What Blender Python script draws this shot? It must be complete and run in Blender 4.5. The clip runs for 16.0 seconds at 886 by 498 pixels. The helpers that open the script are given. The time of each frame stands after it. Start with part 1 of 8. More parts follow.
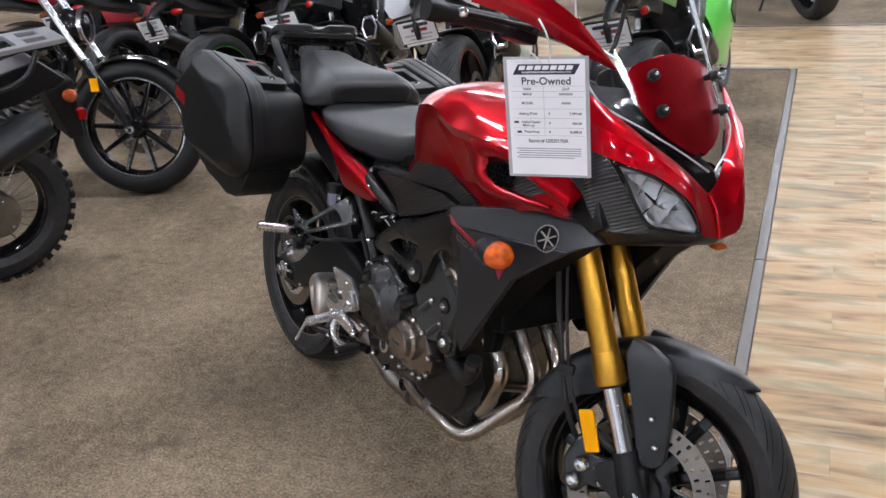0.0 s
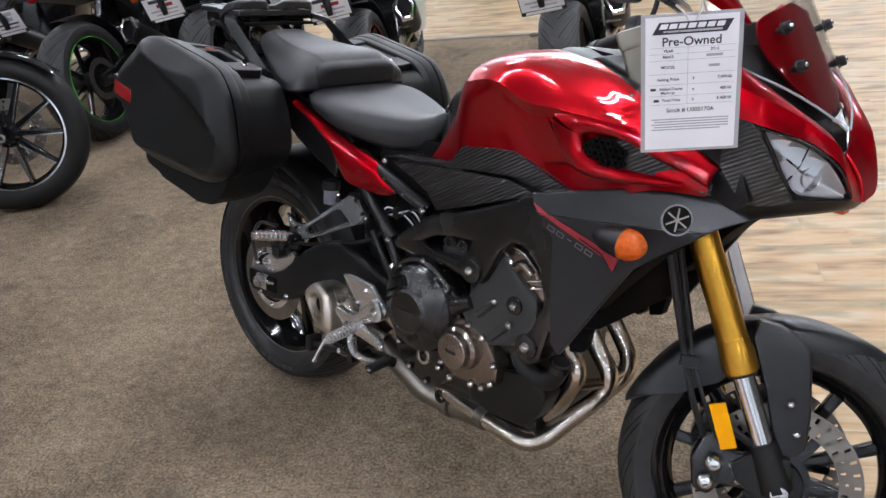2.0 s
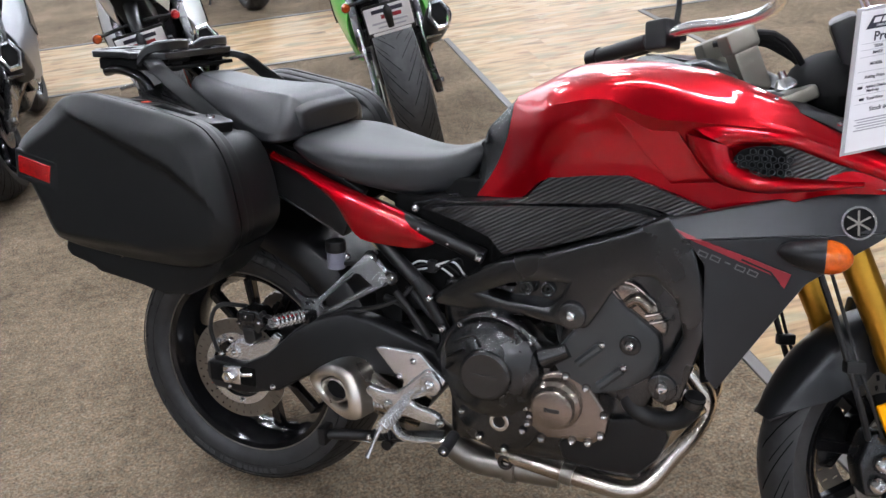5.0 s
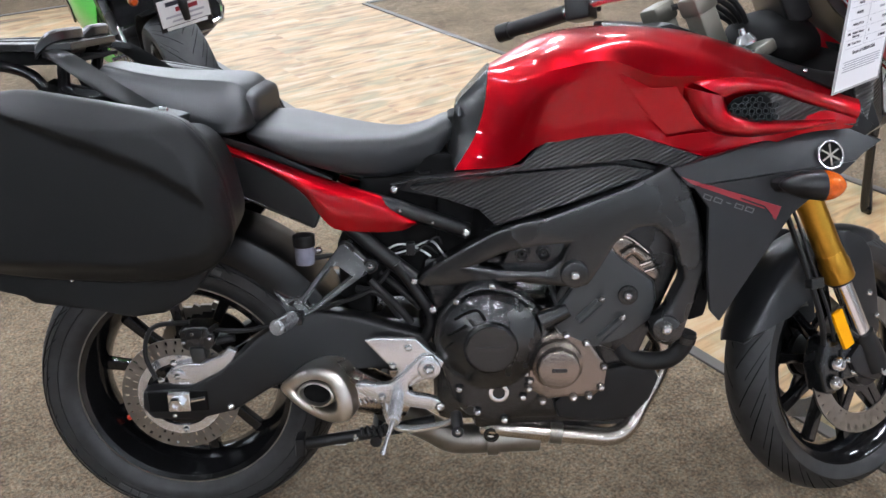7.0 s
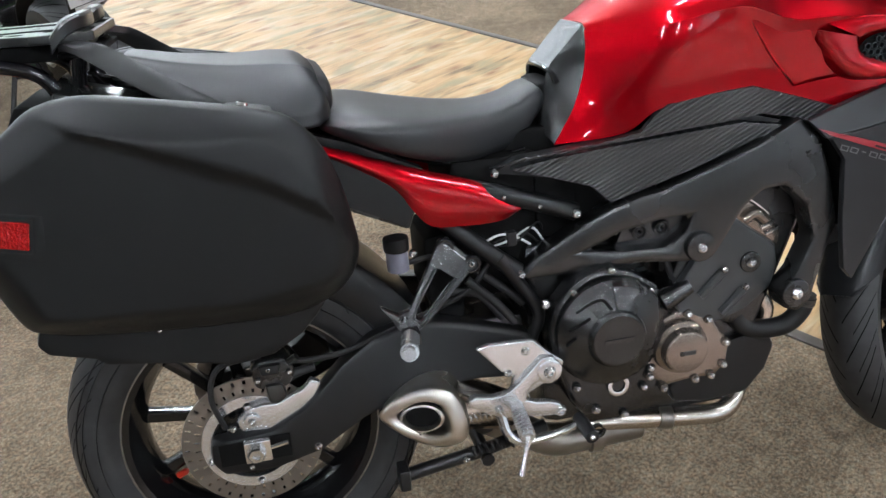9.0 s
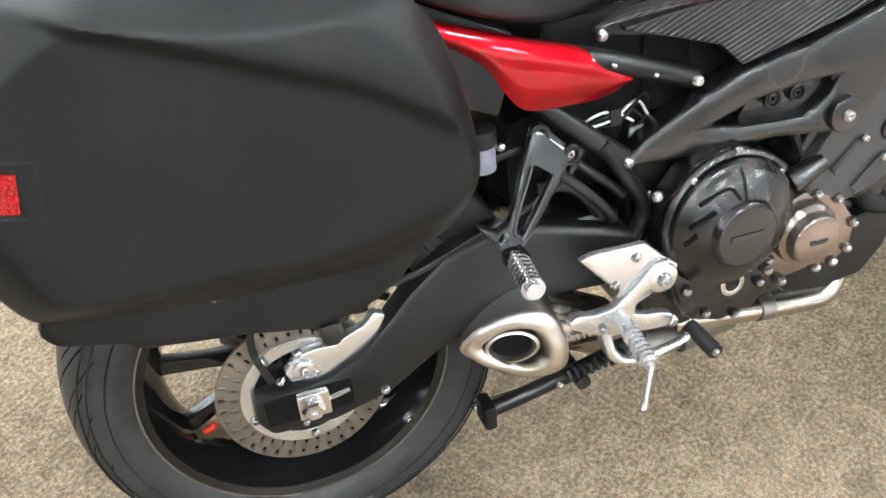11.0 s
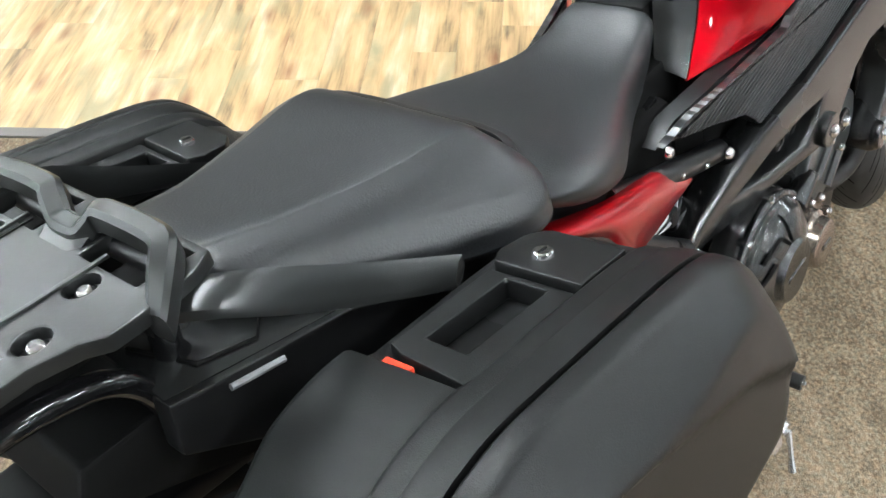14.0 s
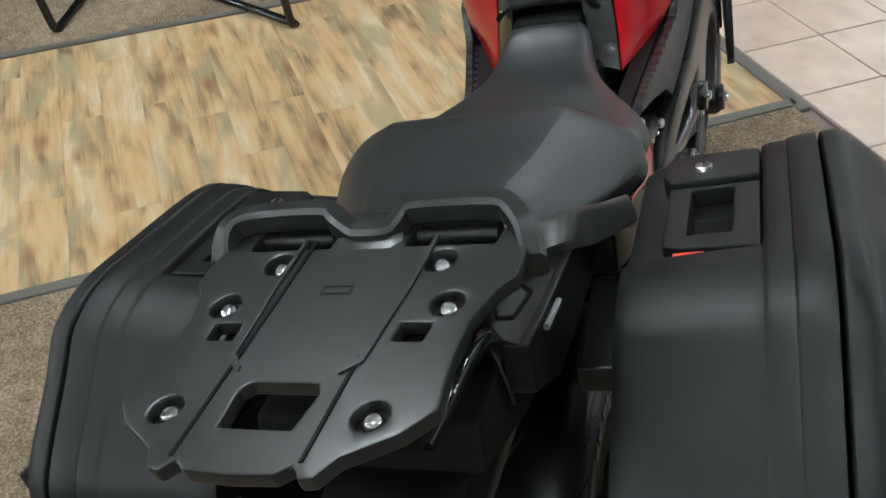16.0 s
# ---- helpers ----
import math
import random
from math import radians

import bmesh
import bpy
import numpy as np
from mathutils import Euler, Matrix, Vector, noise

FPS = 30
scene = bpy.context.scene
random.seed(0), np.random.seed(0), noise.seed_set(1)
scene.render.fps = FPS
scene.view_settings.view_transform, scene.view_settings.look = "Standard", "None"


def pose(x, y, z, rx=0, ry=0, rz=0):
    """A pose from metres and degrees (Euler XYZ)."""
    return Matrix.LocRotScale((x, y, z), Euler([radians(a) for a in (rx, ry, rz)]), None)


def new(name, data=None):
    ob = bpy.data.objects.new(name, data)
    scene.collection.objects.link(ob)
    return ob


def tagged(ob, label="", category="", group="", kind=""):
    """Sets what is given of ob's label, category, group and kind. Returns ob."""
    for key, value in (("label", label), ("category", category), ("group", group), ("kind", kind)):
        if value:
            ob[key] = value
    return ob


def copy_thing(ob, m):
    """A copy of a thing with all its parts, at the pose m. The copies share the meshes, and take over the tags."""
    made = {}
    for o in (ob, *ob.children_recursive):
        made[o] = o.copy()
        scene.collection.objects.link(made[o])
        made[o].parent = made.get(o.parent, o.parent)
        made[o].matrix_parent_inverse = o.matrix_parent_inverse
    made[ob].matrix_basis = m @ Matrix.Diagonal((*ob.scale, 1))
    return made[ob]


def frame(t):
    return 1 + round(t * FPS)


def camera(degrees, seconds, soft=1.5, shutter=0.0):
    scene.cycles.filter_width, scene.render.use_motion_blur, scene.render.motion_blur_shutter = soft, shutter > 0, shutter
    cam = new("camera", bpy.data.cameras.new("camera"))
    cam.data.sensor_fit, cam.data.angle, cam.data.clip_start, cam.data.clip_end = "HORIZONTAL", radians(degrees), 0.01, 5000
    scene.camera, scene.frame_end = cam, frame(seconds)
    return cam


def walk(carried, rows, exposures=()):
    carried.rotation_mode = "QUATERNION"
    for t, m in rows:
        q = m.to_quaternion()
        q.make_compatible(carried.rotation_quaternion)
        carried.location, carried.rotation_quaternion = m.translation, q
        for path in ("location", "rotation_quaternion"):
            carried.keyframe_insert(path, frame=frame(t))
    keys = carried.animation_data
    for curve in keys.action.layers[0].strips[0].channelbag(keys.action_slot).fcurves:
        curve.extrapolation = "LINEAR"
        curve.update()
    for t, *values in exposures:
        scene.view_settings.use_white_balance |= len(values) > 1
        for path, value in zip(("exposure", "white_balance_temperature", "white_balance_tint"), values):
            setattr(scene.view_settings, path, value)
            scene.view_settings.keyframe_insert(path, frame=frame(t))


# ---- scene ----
cam = camera(52.6, 16.0)
PATH = [
    (0.0, 2.437, -0.970, 1.519, 65.63, 5.03, 54.85),
    (0.5, 2.300, -1.028, 1.512, 64.54, 4.96, 52.49),
    (1.0, 2.152, -1.128, 1.516, 63.62, 5.30, 48.64),
    (1.5, 2.044, -1.163, 1.504, 63.13, 5.37, 45.49),
    (2.0, 1.926, -1.190, 1.496, 63.06, 5.59, 42.40),
    (2.5, 1.783, -1.228, 1.506, 62.55, 6.08, 38.79),
    (3.0, 1.685, -1.246, 1.501, 62.16, 6.06, 36.07),
    (3.5, 1.562, -1.308, 1.508, 62.31, 6.31, 32.26),
    (6.0, 0.850, -1.388, 1.486, 62.21, 2.91, 10.17),
    (6.5, 0.693, -1.421, 1.478, 62.09, 1.76, 3.58),
    (7.0, 0.529, -1.464, 1.480, 61.27, 1.55, -1.56),
    (7.5, 0.408, -1.453, 1.472, 60.56, 1.58, -4.03),
    (8.0, 0.282, -1.356, 1.451, 59.55, 1.89, -6.68),
    (10.5, -0.075, -0.902, 1.387, 52.67, 0.45, -21.64),
    (11.0, -0.083, -0.771, 1.335, 46.91, 1.20, -20.91),
    (11.5, -0.136, -0.706, 1.306, 43.11, 1.73, -19.79),
    (12.0, -0.242, -0.616, 1.318, 41.46, 1.88, -20.86),
    (12.5, -0.339, -0.506, 1.370, 40.94, 2.30, -26.69),
    (13.0, -0.363, -0.428, 1.418, 41.52, 2.45, -34.35),
    (13.5, -0.336, -0.337, 1.436, 42.33, 2.52, -42.94),
    (14.0, -0.349, -0.207, 1.469, 43.55, 2.53, -52.37),
    (14.5, -0.378, -0.109, 1.499, 46.06, 2.65, -59.59),
    (15.0, -0.438, -0.044, 1.515, 48.69, 2.83, -65.52),
    (15.5, -0.575, 0.048, 1.500, 49.49, 2.73, -71.88),
    (16.0, -0.693, 0.105, 1.477, 49.55, 2.46, -76.71),
]
EXPOSURE = [(0.0, -1.00, 6300, 20), (3.5, -0.94, 6250, 19), (6.0, -0.68, 6200, 18), (7.0, -0.64, 6150, 17), (8.2, -0.66, 6200, 16), (10.5, -0.10, 6350, 11), (11.0, 0.48, 6450, 11), (11.5, 0.56, 6500, 10), (12.5, 0.72, 6450, 11),
            (13.5, 0.80, 6600, 12), (14.0, -0.06, 6400, 9), (14.5, -0.68, 6300, 8), (15.2, -0.88, 6300, 8), (16.0, -1.08, 6400, 7)]
walk(cam, [(t, pose(x, y, z, rx, ry, rz)) for t, x, y, z, rx, ry, rz in PATH], EXPOSURE)

LEAN = 12.0
BIKE = Matrix.Translation((0, 0.10, 0)) @ pose(0, 0, 0, -LEAN, 0, -1.0)

# ---- light of the room ----
world = bpy.data.worlds.new("world")
scene.world = world
world.use_nodes = True
world.node_tree.nodes["Background"].inputs[0].default_value = (0.9, 0.95, 1.0, 1)
world.node_tree.nodes["Background"].inputs[1].default_value = 0.05


# ---- materials ----
def shade(name, base, rough=0.5, metal=0.0, coat=0.0, grain=0.0, scale=300.0, vary=0.0, vary_scale=8.0, dark=None,
          wear=0.0, emit=0.0, glass=0.0, spec=0.5, coat_rough=0.04, rvary=0.0):
    """A surface with variation at two scales: stains (vary) and fine relief (grain)."""
    m = bpy.data.materials.new(name)
    m.use_nodes = True
    t = m.node_tree
    b = t.nodes["Principled BSDF"]
    b.inputs["Base Color"].default_value = (*base, 1)
    b.inputs["Roughness"].default_value = rough
    b.inputs["Metallic"].default_value = metal
    b.inputs["Coat Weight"].default_value = coat
    b.inputs["Coat Roughness"].default_value = coat_rough
    b.inputs["Specular IOR Level"].default_value = spec
    b.inputs["Transmission Weight"].default_value = glass
    if emit:
        b.inputs["Emission Color"].default_value = (*base, 1)
        b.inputs["Emission Strength"].default_value = emit
    co = t.nodes.new("ShaderNodeTexCoord")
    if vary or rvary:
        n = t.nodes.new("ShaderNodeTexNoise")
        n.inputs["Scale"].default_value = vary_scale
        n.inputs["Detail"].default_value = 6
        t.links.new(co.outputs["Object"], n.inputs["Vector"])
        if vary:
            r = t.nodes.new("ShaderNodeValToRGB")
            r.color_ramp.elements[0].position, r.color_ramp.elements[1].position = 0.3, 0.7
            d = dark or tuple(c * (1 - vary) for c in base)
            r.color_ramp.elements[0].color = (*d, 1)
            r.color_ramp.elements[1].color = (*base, 1)
            t.links.new(n.outputs["Fac"], r.inputs["Fac"])
            t.links.new(r.outputs["Color"], b.inputs["Base Color"])
        if rvary:
            mr = t.nodes.new("ShaderNodeMapRange")
            mr.inputs["From Min"].default_value, mr.inputs["From Max"].default_value = 0.3, 0.7
            mr.inputs["To Min"].default_value, mr.inputs["To Max"].default_value = rough - rvary, rough + rvary
            t.links.new(n.outputs["Fac"], mr.inputs["Value"])
            t.links.new(mr.outputs["Result"], b.inputs["Roughness"])
    if grain:
        g = t.nodes.new("ShaderNodeTexNoise")
        g.inputs["Scale"].default_value = scale
        g.inputs["Detail"].default_value = 3
        bu = t.nodes.new("ShaderNodeBump")
        bu.inputs["Strength"].default_value = grain
        bu.inputs["Distance"].default_value = 0.002
        t.links.new(co.outputs["Object"], g.inputs["Vector"])
        t.links.new(g.outputs["Fac"], bu.inputs["Height"])
        t.links.new(bu.outputs["Normal"], b.inputs["Normal"])
    return m


def calc(t, op, a, b=None, clamp=False):
    """A maths node; a and b are sockets or numbers."""
    n = t.nodes.new("ShaderNodeMath")
    n.operation, n.use_clamp = op, clamp
    for i, v in enumerate((a, b)):
        if v is None:
            continue
        if isinstance(v, (int, float)):
            n.inputs[i].default_value = v
        else:
            t.links.new(v, n.inputs[i])
    return n.outputs[0]


RED = shade("candy_red_paint", (0.44, 0.0015, 0.0075), 0.31, 0.78, 0.75, 0.012, 900, vary=0.10, vary_scale=3, spec=0.0, coat_rough=0.012)
GREY = shade("matte_grey_paint", (0.024, 0.025, 0.027), 0.34, 0.35, 0.0, 0.05, 900, vary=0.1, rvary=0.015, spec=0.45)
PLASTIC = shade("black_plastic", (0.0075, 0.0075, 0.008), 0.36, grain=0.08, scale=700, vary=0.2, rvary=0.02, spec=0.34)
GLOSSY = shade("glossy_black", (0.006, 0.006, 0.0065), 0.12, vary=0.1)
CASE = shade("pannier_plastic", (0.0066, 0.0070, 0.0072), 0.42, grain=0.14, scale=900, vary=0.15, vary_scale=5, rvary=0.02, spec=0.24)
RACKM = shade("rack_metal", (0.020, 0.021, 0.021), 0.29, 0.2, grain=0.08, scale=800, vary=0.18, rvary=0.015)
VINYL = shade("seat_vinyl", (0.0125, 0.0135, 0.0150), 0.42, grain=0.18, scale=420, vary=0.15, vary_scale=6, rvary=0.02, spec=0.48)
VINYL2 = shade("smooth_vinyl", (0.010, 0.010, 0.011), 0.5, grain=0.1, scale=500, spec=0.34)
FRAMEM = shade("frame_paint", (0.0060, 0.0063, 0.0064), 0.27, 0.0, grain=0.04, scale=600, vary=0.15, rvary=0.02, spec=0.85)
ENGINE = shade("engine_black", (0.0085, 0.0087, 0.0088), 0.26, 0.1, grain=0.10, scale=500, vary=0.25, rvary=0.03, spec=0.8)
# Engine black made lighter: the reflection on the cylinder side is in this grey.
LIT_BLACK = shade("lit_black_casting", (0.046, 0.049, 0.050), 0.30, 0.15, grain=0.10, scale=500, vary=0.2, rvary=0.02)
BRONZE = shade("bronze_cover", (0.30, 0.25, 0.215), 0.25, 0.9, grain=0.06, scale=500, vary=0.2, rvary=0.03)
ALU = shade("cast_aluminium", (0.78, 0.78, 0.79), 0.23, 0.9, grain=0.06, scale=600, vary=0.10, rvary=0.03)
PADM = shade("satin_pad", (0.012, 0.0125, 0.0125), 0.26, grain=0.04, scale=600, vary=0.15, rvary=0.02)
MARKS = shade("raised_rubber_letters", (0.055, 0.056, 0.058), 0.5, grain=0.1, scale=500, vary=0.2, vary_scale=60)
SCREW = shade("screw_steel", (0.86, 0.86, 0.87), 0.17, 1.0, vary=0.3, vary_scale=90)
CHROME = shade("bright_steel", (0.85, 0.85, 0.86), 0.16, 1.0, vary=0.08, vary_scale=40)
STEEL = shade("brake_disc_steel", (0.29, 0.265, 0.235), 0.34, 0.9, grain=0.05, vary=0.2, vary_scale=30)
TITAN = shade("exhaust_steel", (0.64, 0.61, 0.57), 0.24, 1.0, grain=0.04, vary=0.4, vary_scale=10, dark=(0.50, 0.42, 0.34), rvary=0.04)
CAN = shade("brushed_silencer", (0.74, 0.72, 0.69), 0.30, 1.0, grain=0.07, scale=300, vary=0.3, vary_scale=14, dark=(0.58, 0.52, 0.44), rvary=0.04)
GOLD = shade("gold_fork", (0.66, 0.35, 0.045), 0.30, 1.0, vary=0.08, vary_scale=120)
RUBBER = shade("black_rubber", (0.011, 0.011, 0.0115), 0.55, grain=0.12, scale=400, vary=0.3, vary_scale=20, spec=0.34)
# Near-black: the shade inside gaps put into colour; some black parts share it.
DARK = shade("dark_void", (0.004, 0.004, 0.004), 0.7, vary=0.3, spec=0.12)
DIMAMBER = shade("dark_amber_lens", (0.34, 0.05, 0.006), 0.2, coat=0.5, vary=0.3, vary_scale=60)
AMBER = shade("amber_lens", (0.78, 0.125, 0.003), 0.16, coat=0.25, grain=0.45, scale=140, vary=0.5, vary_scale=70, spec=0.3)
ORANGE = shade("orange_reflector", (1.0, 0.42, 0.0), 0.35, grain=0.3, scale=700, emit=0.0, vary=0.08, vary_scale=40, spec=0.08)
REDLENS = shade("red_reflector", (0.38, 0.003, 0.003), 0.16, coat=0.5, grain=1.0, scale=330, vary=0.45, vary_scale=150, spec=0.3)
REDPL = shade("red_plastic", (0.75, 0.05, 0.02), 0.4, vary=0.1)
WHITEPL = shade("white_plastic", (0.75, 0.75, 0.76), 0.35, coat=0.4, vary=0.08)
FLUID = shade("cloudy_reservoir", (0.20, 0.20, 0.25), 0.3, coat=0.3, vary=0.2, vary_scale=60)
YOKE = shade("cast_bronze_grey", (0.21, 0.20, 0.165), 0.40, 0.7, grain=0.1, scale=500, vary=0.12)
SILVERP = shade("silver_paint", (0.40, 0.41, 0.43), 0.33, 0.6, coat=0.4, vary=0.1)
GREEN = shade("green_paint", (0.09, 0.62, 0.05), 0.3, coat=0.9, vary=0.08)
STRIPE = shade("dark_red_decal", (0.28, 0.012, 0.022), 0.4, vary=0.1)
DECAL = shade("grey_decal", (0.22, 0.22, 0.23), 0.4, vary=0.1)
GREYINK = shade("faded_grey_decal", (0.11, 0.11, 0.115), 0.4, vary=0.15)
INK = shade("dark_ink", (0.03, 0.03, 0.05), 0.6, vary=0.2, vary_scale=200)
PALEINK = shade("pale_ink", (0.42, 0.43, 0.48), 0.6, vary=0.15, vary_scale=200)
PAPER = shade("laminated_paper", (0.86, 0.87, 0.90), 0.28, coat=0.3, vary=0.04)
BORDER = shade("grey_sleeve", (0.45, 0.45, 0.47), 0.25, coat=0.5, vary=0.1)
STRING = shade("white_string", (0.75, 0.74, 0.70), 0.8, grain=0.4, scale=900)
STRIP = shade("grey_vinyl_strip", (0.125, 0.112, 0.100), 0.42, grain=0.15, scale=200, vary=0.3, vary_scale=5, rvary=0.08)
WALLM = shade("wall_paint", (0.17, 0.163, 0.150), 0.7, grain=0.1, scale=80, vary=0.06, vary_scale=1)
CEILM = shade("ceiling_tiles", (0.11, 0.11, 0.105), 0.85, grain=0.3, scale=120, vary=0.08, vary_scale=2)
TUBE = shade("lamp_tube", (0.925, 0.985, 1.0), 0.4, emit=310.0)
HOUSING = shade("lamp_housing", (0.7, 0.7, 0.7), 0.4, vary=0.05)
# Glow for unseen windows: north assumed from glare, south simply added.
DAY = shade("assumed_window_glow", (0.90, 0.97, 0.98), 0.6, emit=4.0)
ADDED_GLOW = shade("added_dim_window_glow", (0.88, 0.95, 0.98), 0.6, emit=0.5)
GROUT = shade("grout", (0.22, 0.17, 0.15), 0.9, grain=0.2, scale=200, vary=0.2)

CLEAR = bpy.data.materials.new("clear_acrylic")
CLEAR.use_nodes = True
_t = CLEAR.node_tree
_t.nodes.remove(_t.nodes["Principled BSDF"])
_gl, _tr, _mx, _fr = (_t.nodes.new(k) for k in ("ShaderNodeBsdfGlossy", "ShaderNodeBsdfTransparent", "ShaderNodeMixShader", "ShaderNodeLayerWeight"))
_gl.inputs["Roughness"].default_value = 0.03
_tr.inputs["Color"].default_value = (0.93, 0.94, 0.95, 1)
_fr.inputs["Blend"].default_value = 0.5
_pw, _ml = _t.nodes.new("ShaderNodeMath"), _t.nodes.new("ShaderNodeMath")
_pw.operation, _ml.operation = "POWER", "MULTIPLY_ADD"
_pw.inputs[1].default_value = 4.0
_ml.inputs[1].default_value, _ml.inputs[2].default_value = 0.6, 0.025
_t.links.new(_fr.outputs["Facing"], _pw.inputs[0])
_t.links.new(_pw.outputs[0], _ml.inputs[0])
_t.links.new(_ml.outputs[0], _mx.inputs[0])
_t.links.new(_tr.outputs[0], _mx.inputs[1])
_t.links.new(_gl.outputs[0], _mx.inputs[2])
_t.links.new(_mx.outputs[0], _t.nodes["Material Output"].inputs["Surface"])


def carbon_look():
    m = shade("ribbed_black_panel", (0.012, 0.012, 0.013), 0.30, 0.0)
    t = m.node_tree
    b = t.nodes["Principled BSDF"]
    co = t.nodes.new("ShaderNodeTexCoord")
    mp = t.nodes.new("ShaderNodeMapping")
    mp.inputs["Rotation"].default_value = (0, radians(-62), 0)
    w = t.nodes.new("ShaderNodeTexWave")
    w.wave_profile = "TRI"
    w.inputs["Scale"].default_value = 46.0
    bu = t.nodes.new("ShaderNodeBump")
    bu.inputs["Strength"].default_value = 0.7
    bu.inputs["Distance"].default_value = 0.002
    # Grooves darker, ribs lighter in the base colour, as if ribs caught light.
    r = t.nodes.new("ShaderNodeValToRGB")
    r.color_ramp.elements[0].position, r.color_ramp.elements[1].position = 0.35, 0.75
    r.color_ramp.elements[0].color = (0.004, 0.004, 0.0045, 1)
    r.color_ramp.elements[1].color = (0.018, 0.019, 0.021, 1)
    t.links.new(co.outputs["Object"], mp.inputs["Vector"])
    t.links.new(mp.outputs["Vector"], w.inputs["Vector"])
    t.links.new(w.outputs["Fac"], bu.inputs["Height"])
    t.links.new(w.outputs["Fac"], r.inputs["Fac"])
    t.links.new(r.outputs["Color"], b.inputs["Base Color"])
    t.links.new(bu.outputs["Normal"], b.inputs["Normal"])
    return m


def tyre_look(name, count, slant):
    """Rubber with slanted tread grooves that follow the tyre round (u: round the wheel, v: across)."""
    m = shade(name, (0.022, 0.022, 0.023), 0.52)
    t = m.node_tree
    b = t.nodes["Principled BSDF"]
    uv = t.nodes.new("ShaderNodeUVMap")
    s = t.nodes.new("ShaderNodeSeparateXYZ")
    t.links.new(uv.outputs[0], s.inputs[0])
    off = calc(t, "SUBTRACT", s.outputs[1], 0.5)
    d = calc(t, "ABSOLUTE", off)
    side = calc(t, "MULTIPLY", calc(t, "SIGN", off), 0.25)
    bend = calc(t, "MULTIPLY", calc(t, "POWER", d, 1.4), slant)
    ph = calc(t, "FRACT", calc(t, "ADD", calc(t, "ADD", calc(t, "MULTIPLY", s.outputs[0], count), bend), side))
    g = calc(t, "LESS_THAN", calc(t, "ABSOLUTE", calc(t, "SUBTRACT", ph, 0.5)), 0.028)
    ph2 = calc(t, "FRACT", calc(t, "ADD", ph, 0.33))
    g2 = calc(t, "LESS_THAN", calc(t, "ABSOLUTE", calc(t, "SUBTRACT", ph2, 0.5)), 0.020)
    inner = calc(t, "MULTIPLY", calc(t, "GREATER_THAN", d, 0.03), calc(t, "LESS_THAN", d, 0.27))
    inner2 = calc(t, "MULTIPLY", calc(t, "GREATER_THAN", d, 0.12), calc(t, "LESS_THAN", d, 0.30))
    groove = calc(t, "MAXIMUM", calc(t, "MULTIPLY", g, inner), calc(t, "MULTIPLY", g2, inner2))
    n = t.nodes.new("ShaderNodeTexNoise")
    n.inputs["Scale"].default_value = 30
    n.inputs["Detail"].default_value = 8
    co = t.nodes.new("ShaderNodeTexCoord")
    t.links.new(co.outputs["Object"], n.inputs["Vector"])
    r = t.nodes.new("ShaderNodeValToRGB")
    r.color_ramp.elements[0].position, r.color_ramp.elements[1].position = 0.3, 0.75
    r.color_ramp.elements[0].color = (0.013, 0.013, 0.0135, 1)
    r.color_ramp.elements[1].color = (0.030, 0.030, 0.031, 1)
    t.links.new(n.outputs["Fac"], r.inputs["Fac"])
    # Groove shade is painted into the base colour, and gloss removed there.
    mix = t.nodes.new("ShaderNodeMix")
    mix.data_type = "RGBA"
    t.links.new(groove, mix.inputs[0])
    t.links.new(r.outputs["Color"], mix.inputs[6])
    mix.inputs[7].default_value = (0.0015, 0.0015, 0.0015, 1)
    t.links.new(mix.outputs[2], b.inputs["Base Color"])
    t.links.new(calc(t, "MULTIPLY", calc(t, "SUBTRACT", 1.0, groove), 0.42), b.inputs["Specular IOR Level"])
    bu = t.nodes.new("ShaderNodeBump")
    bu.invert = True
    bu.inputs["Strength"].default_value = 1.0
    bu.inputs["Distance"].default_value = 0.004
    t.links.new(groove, bu.inputs["Height"])
    t.links.new(bu.outputs["Normal"], b.inputs["Normal"])
    return m


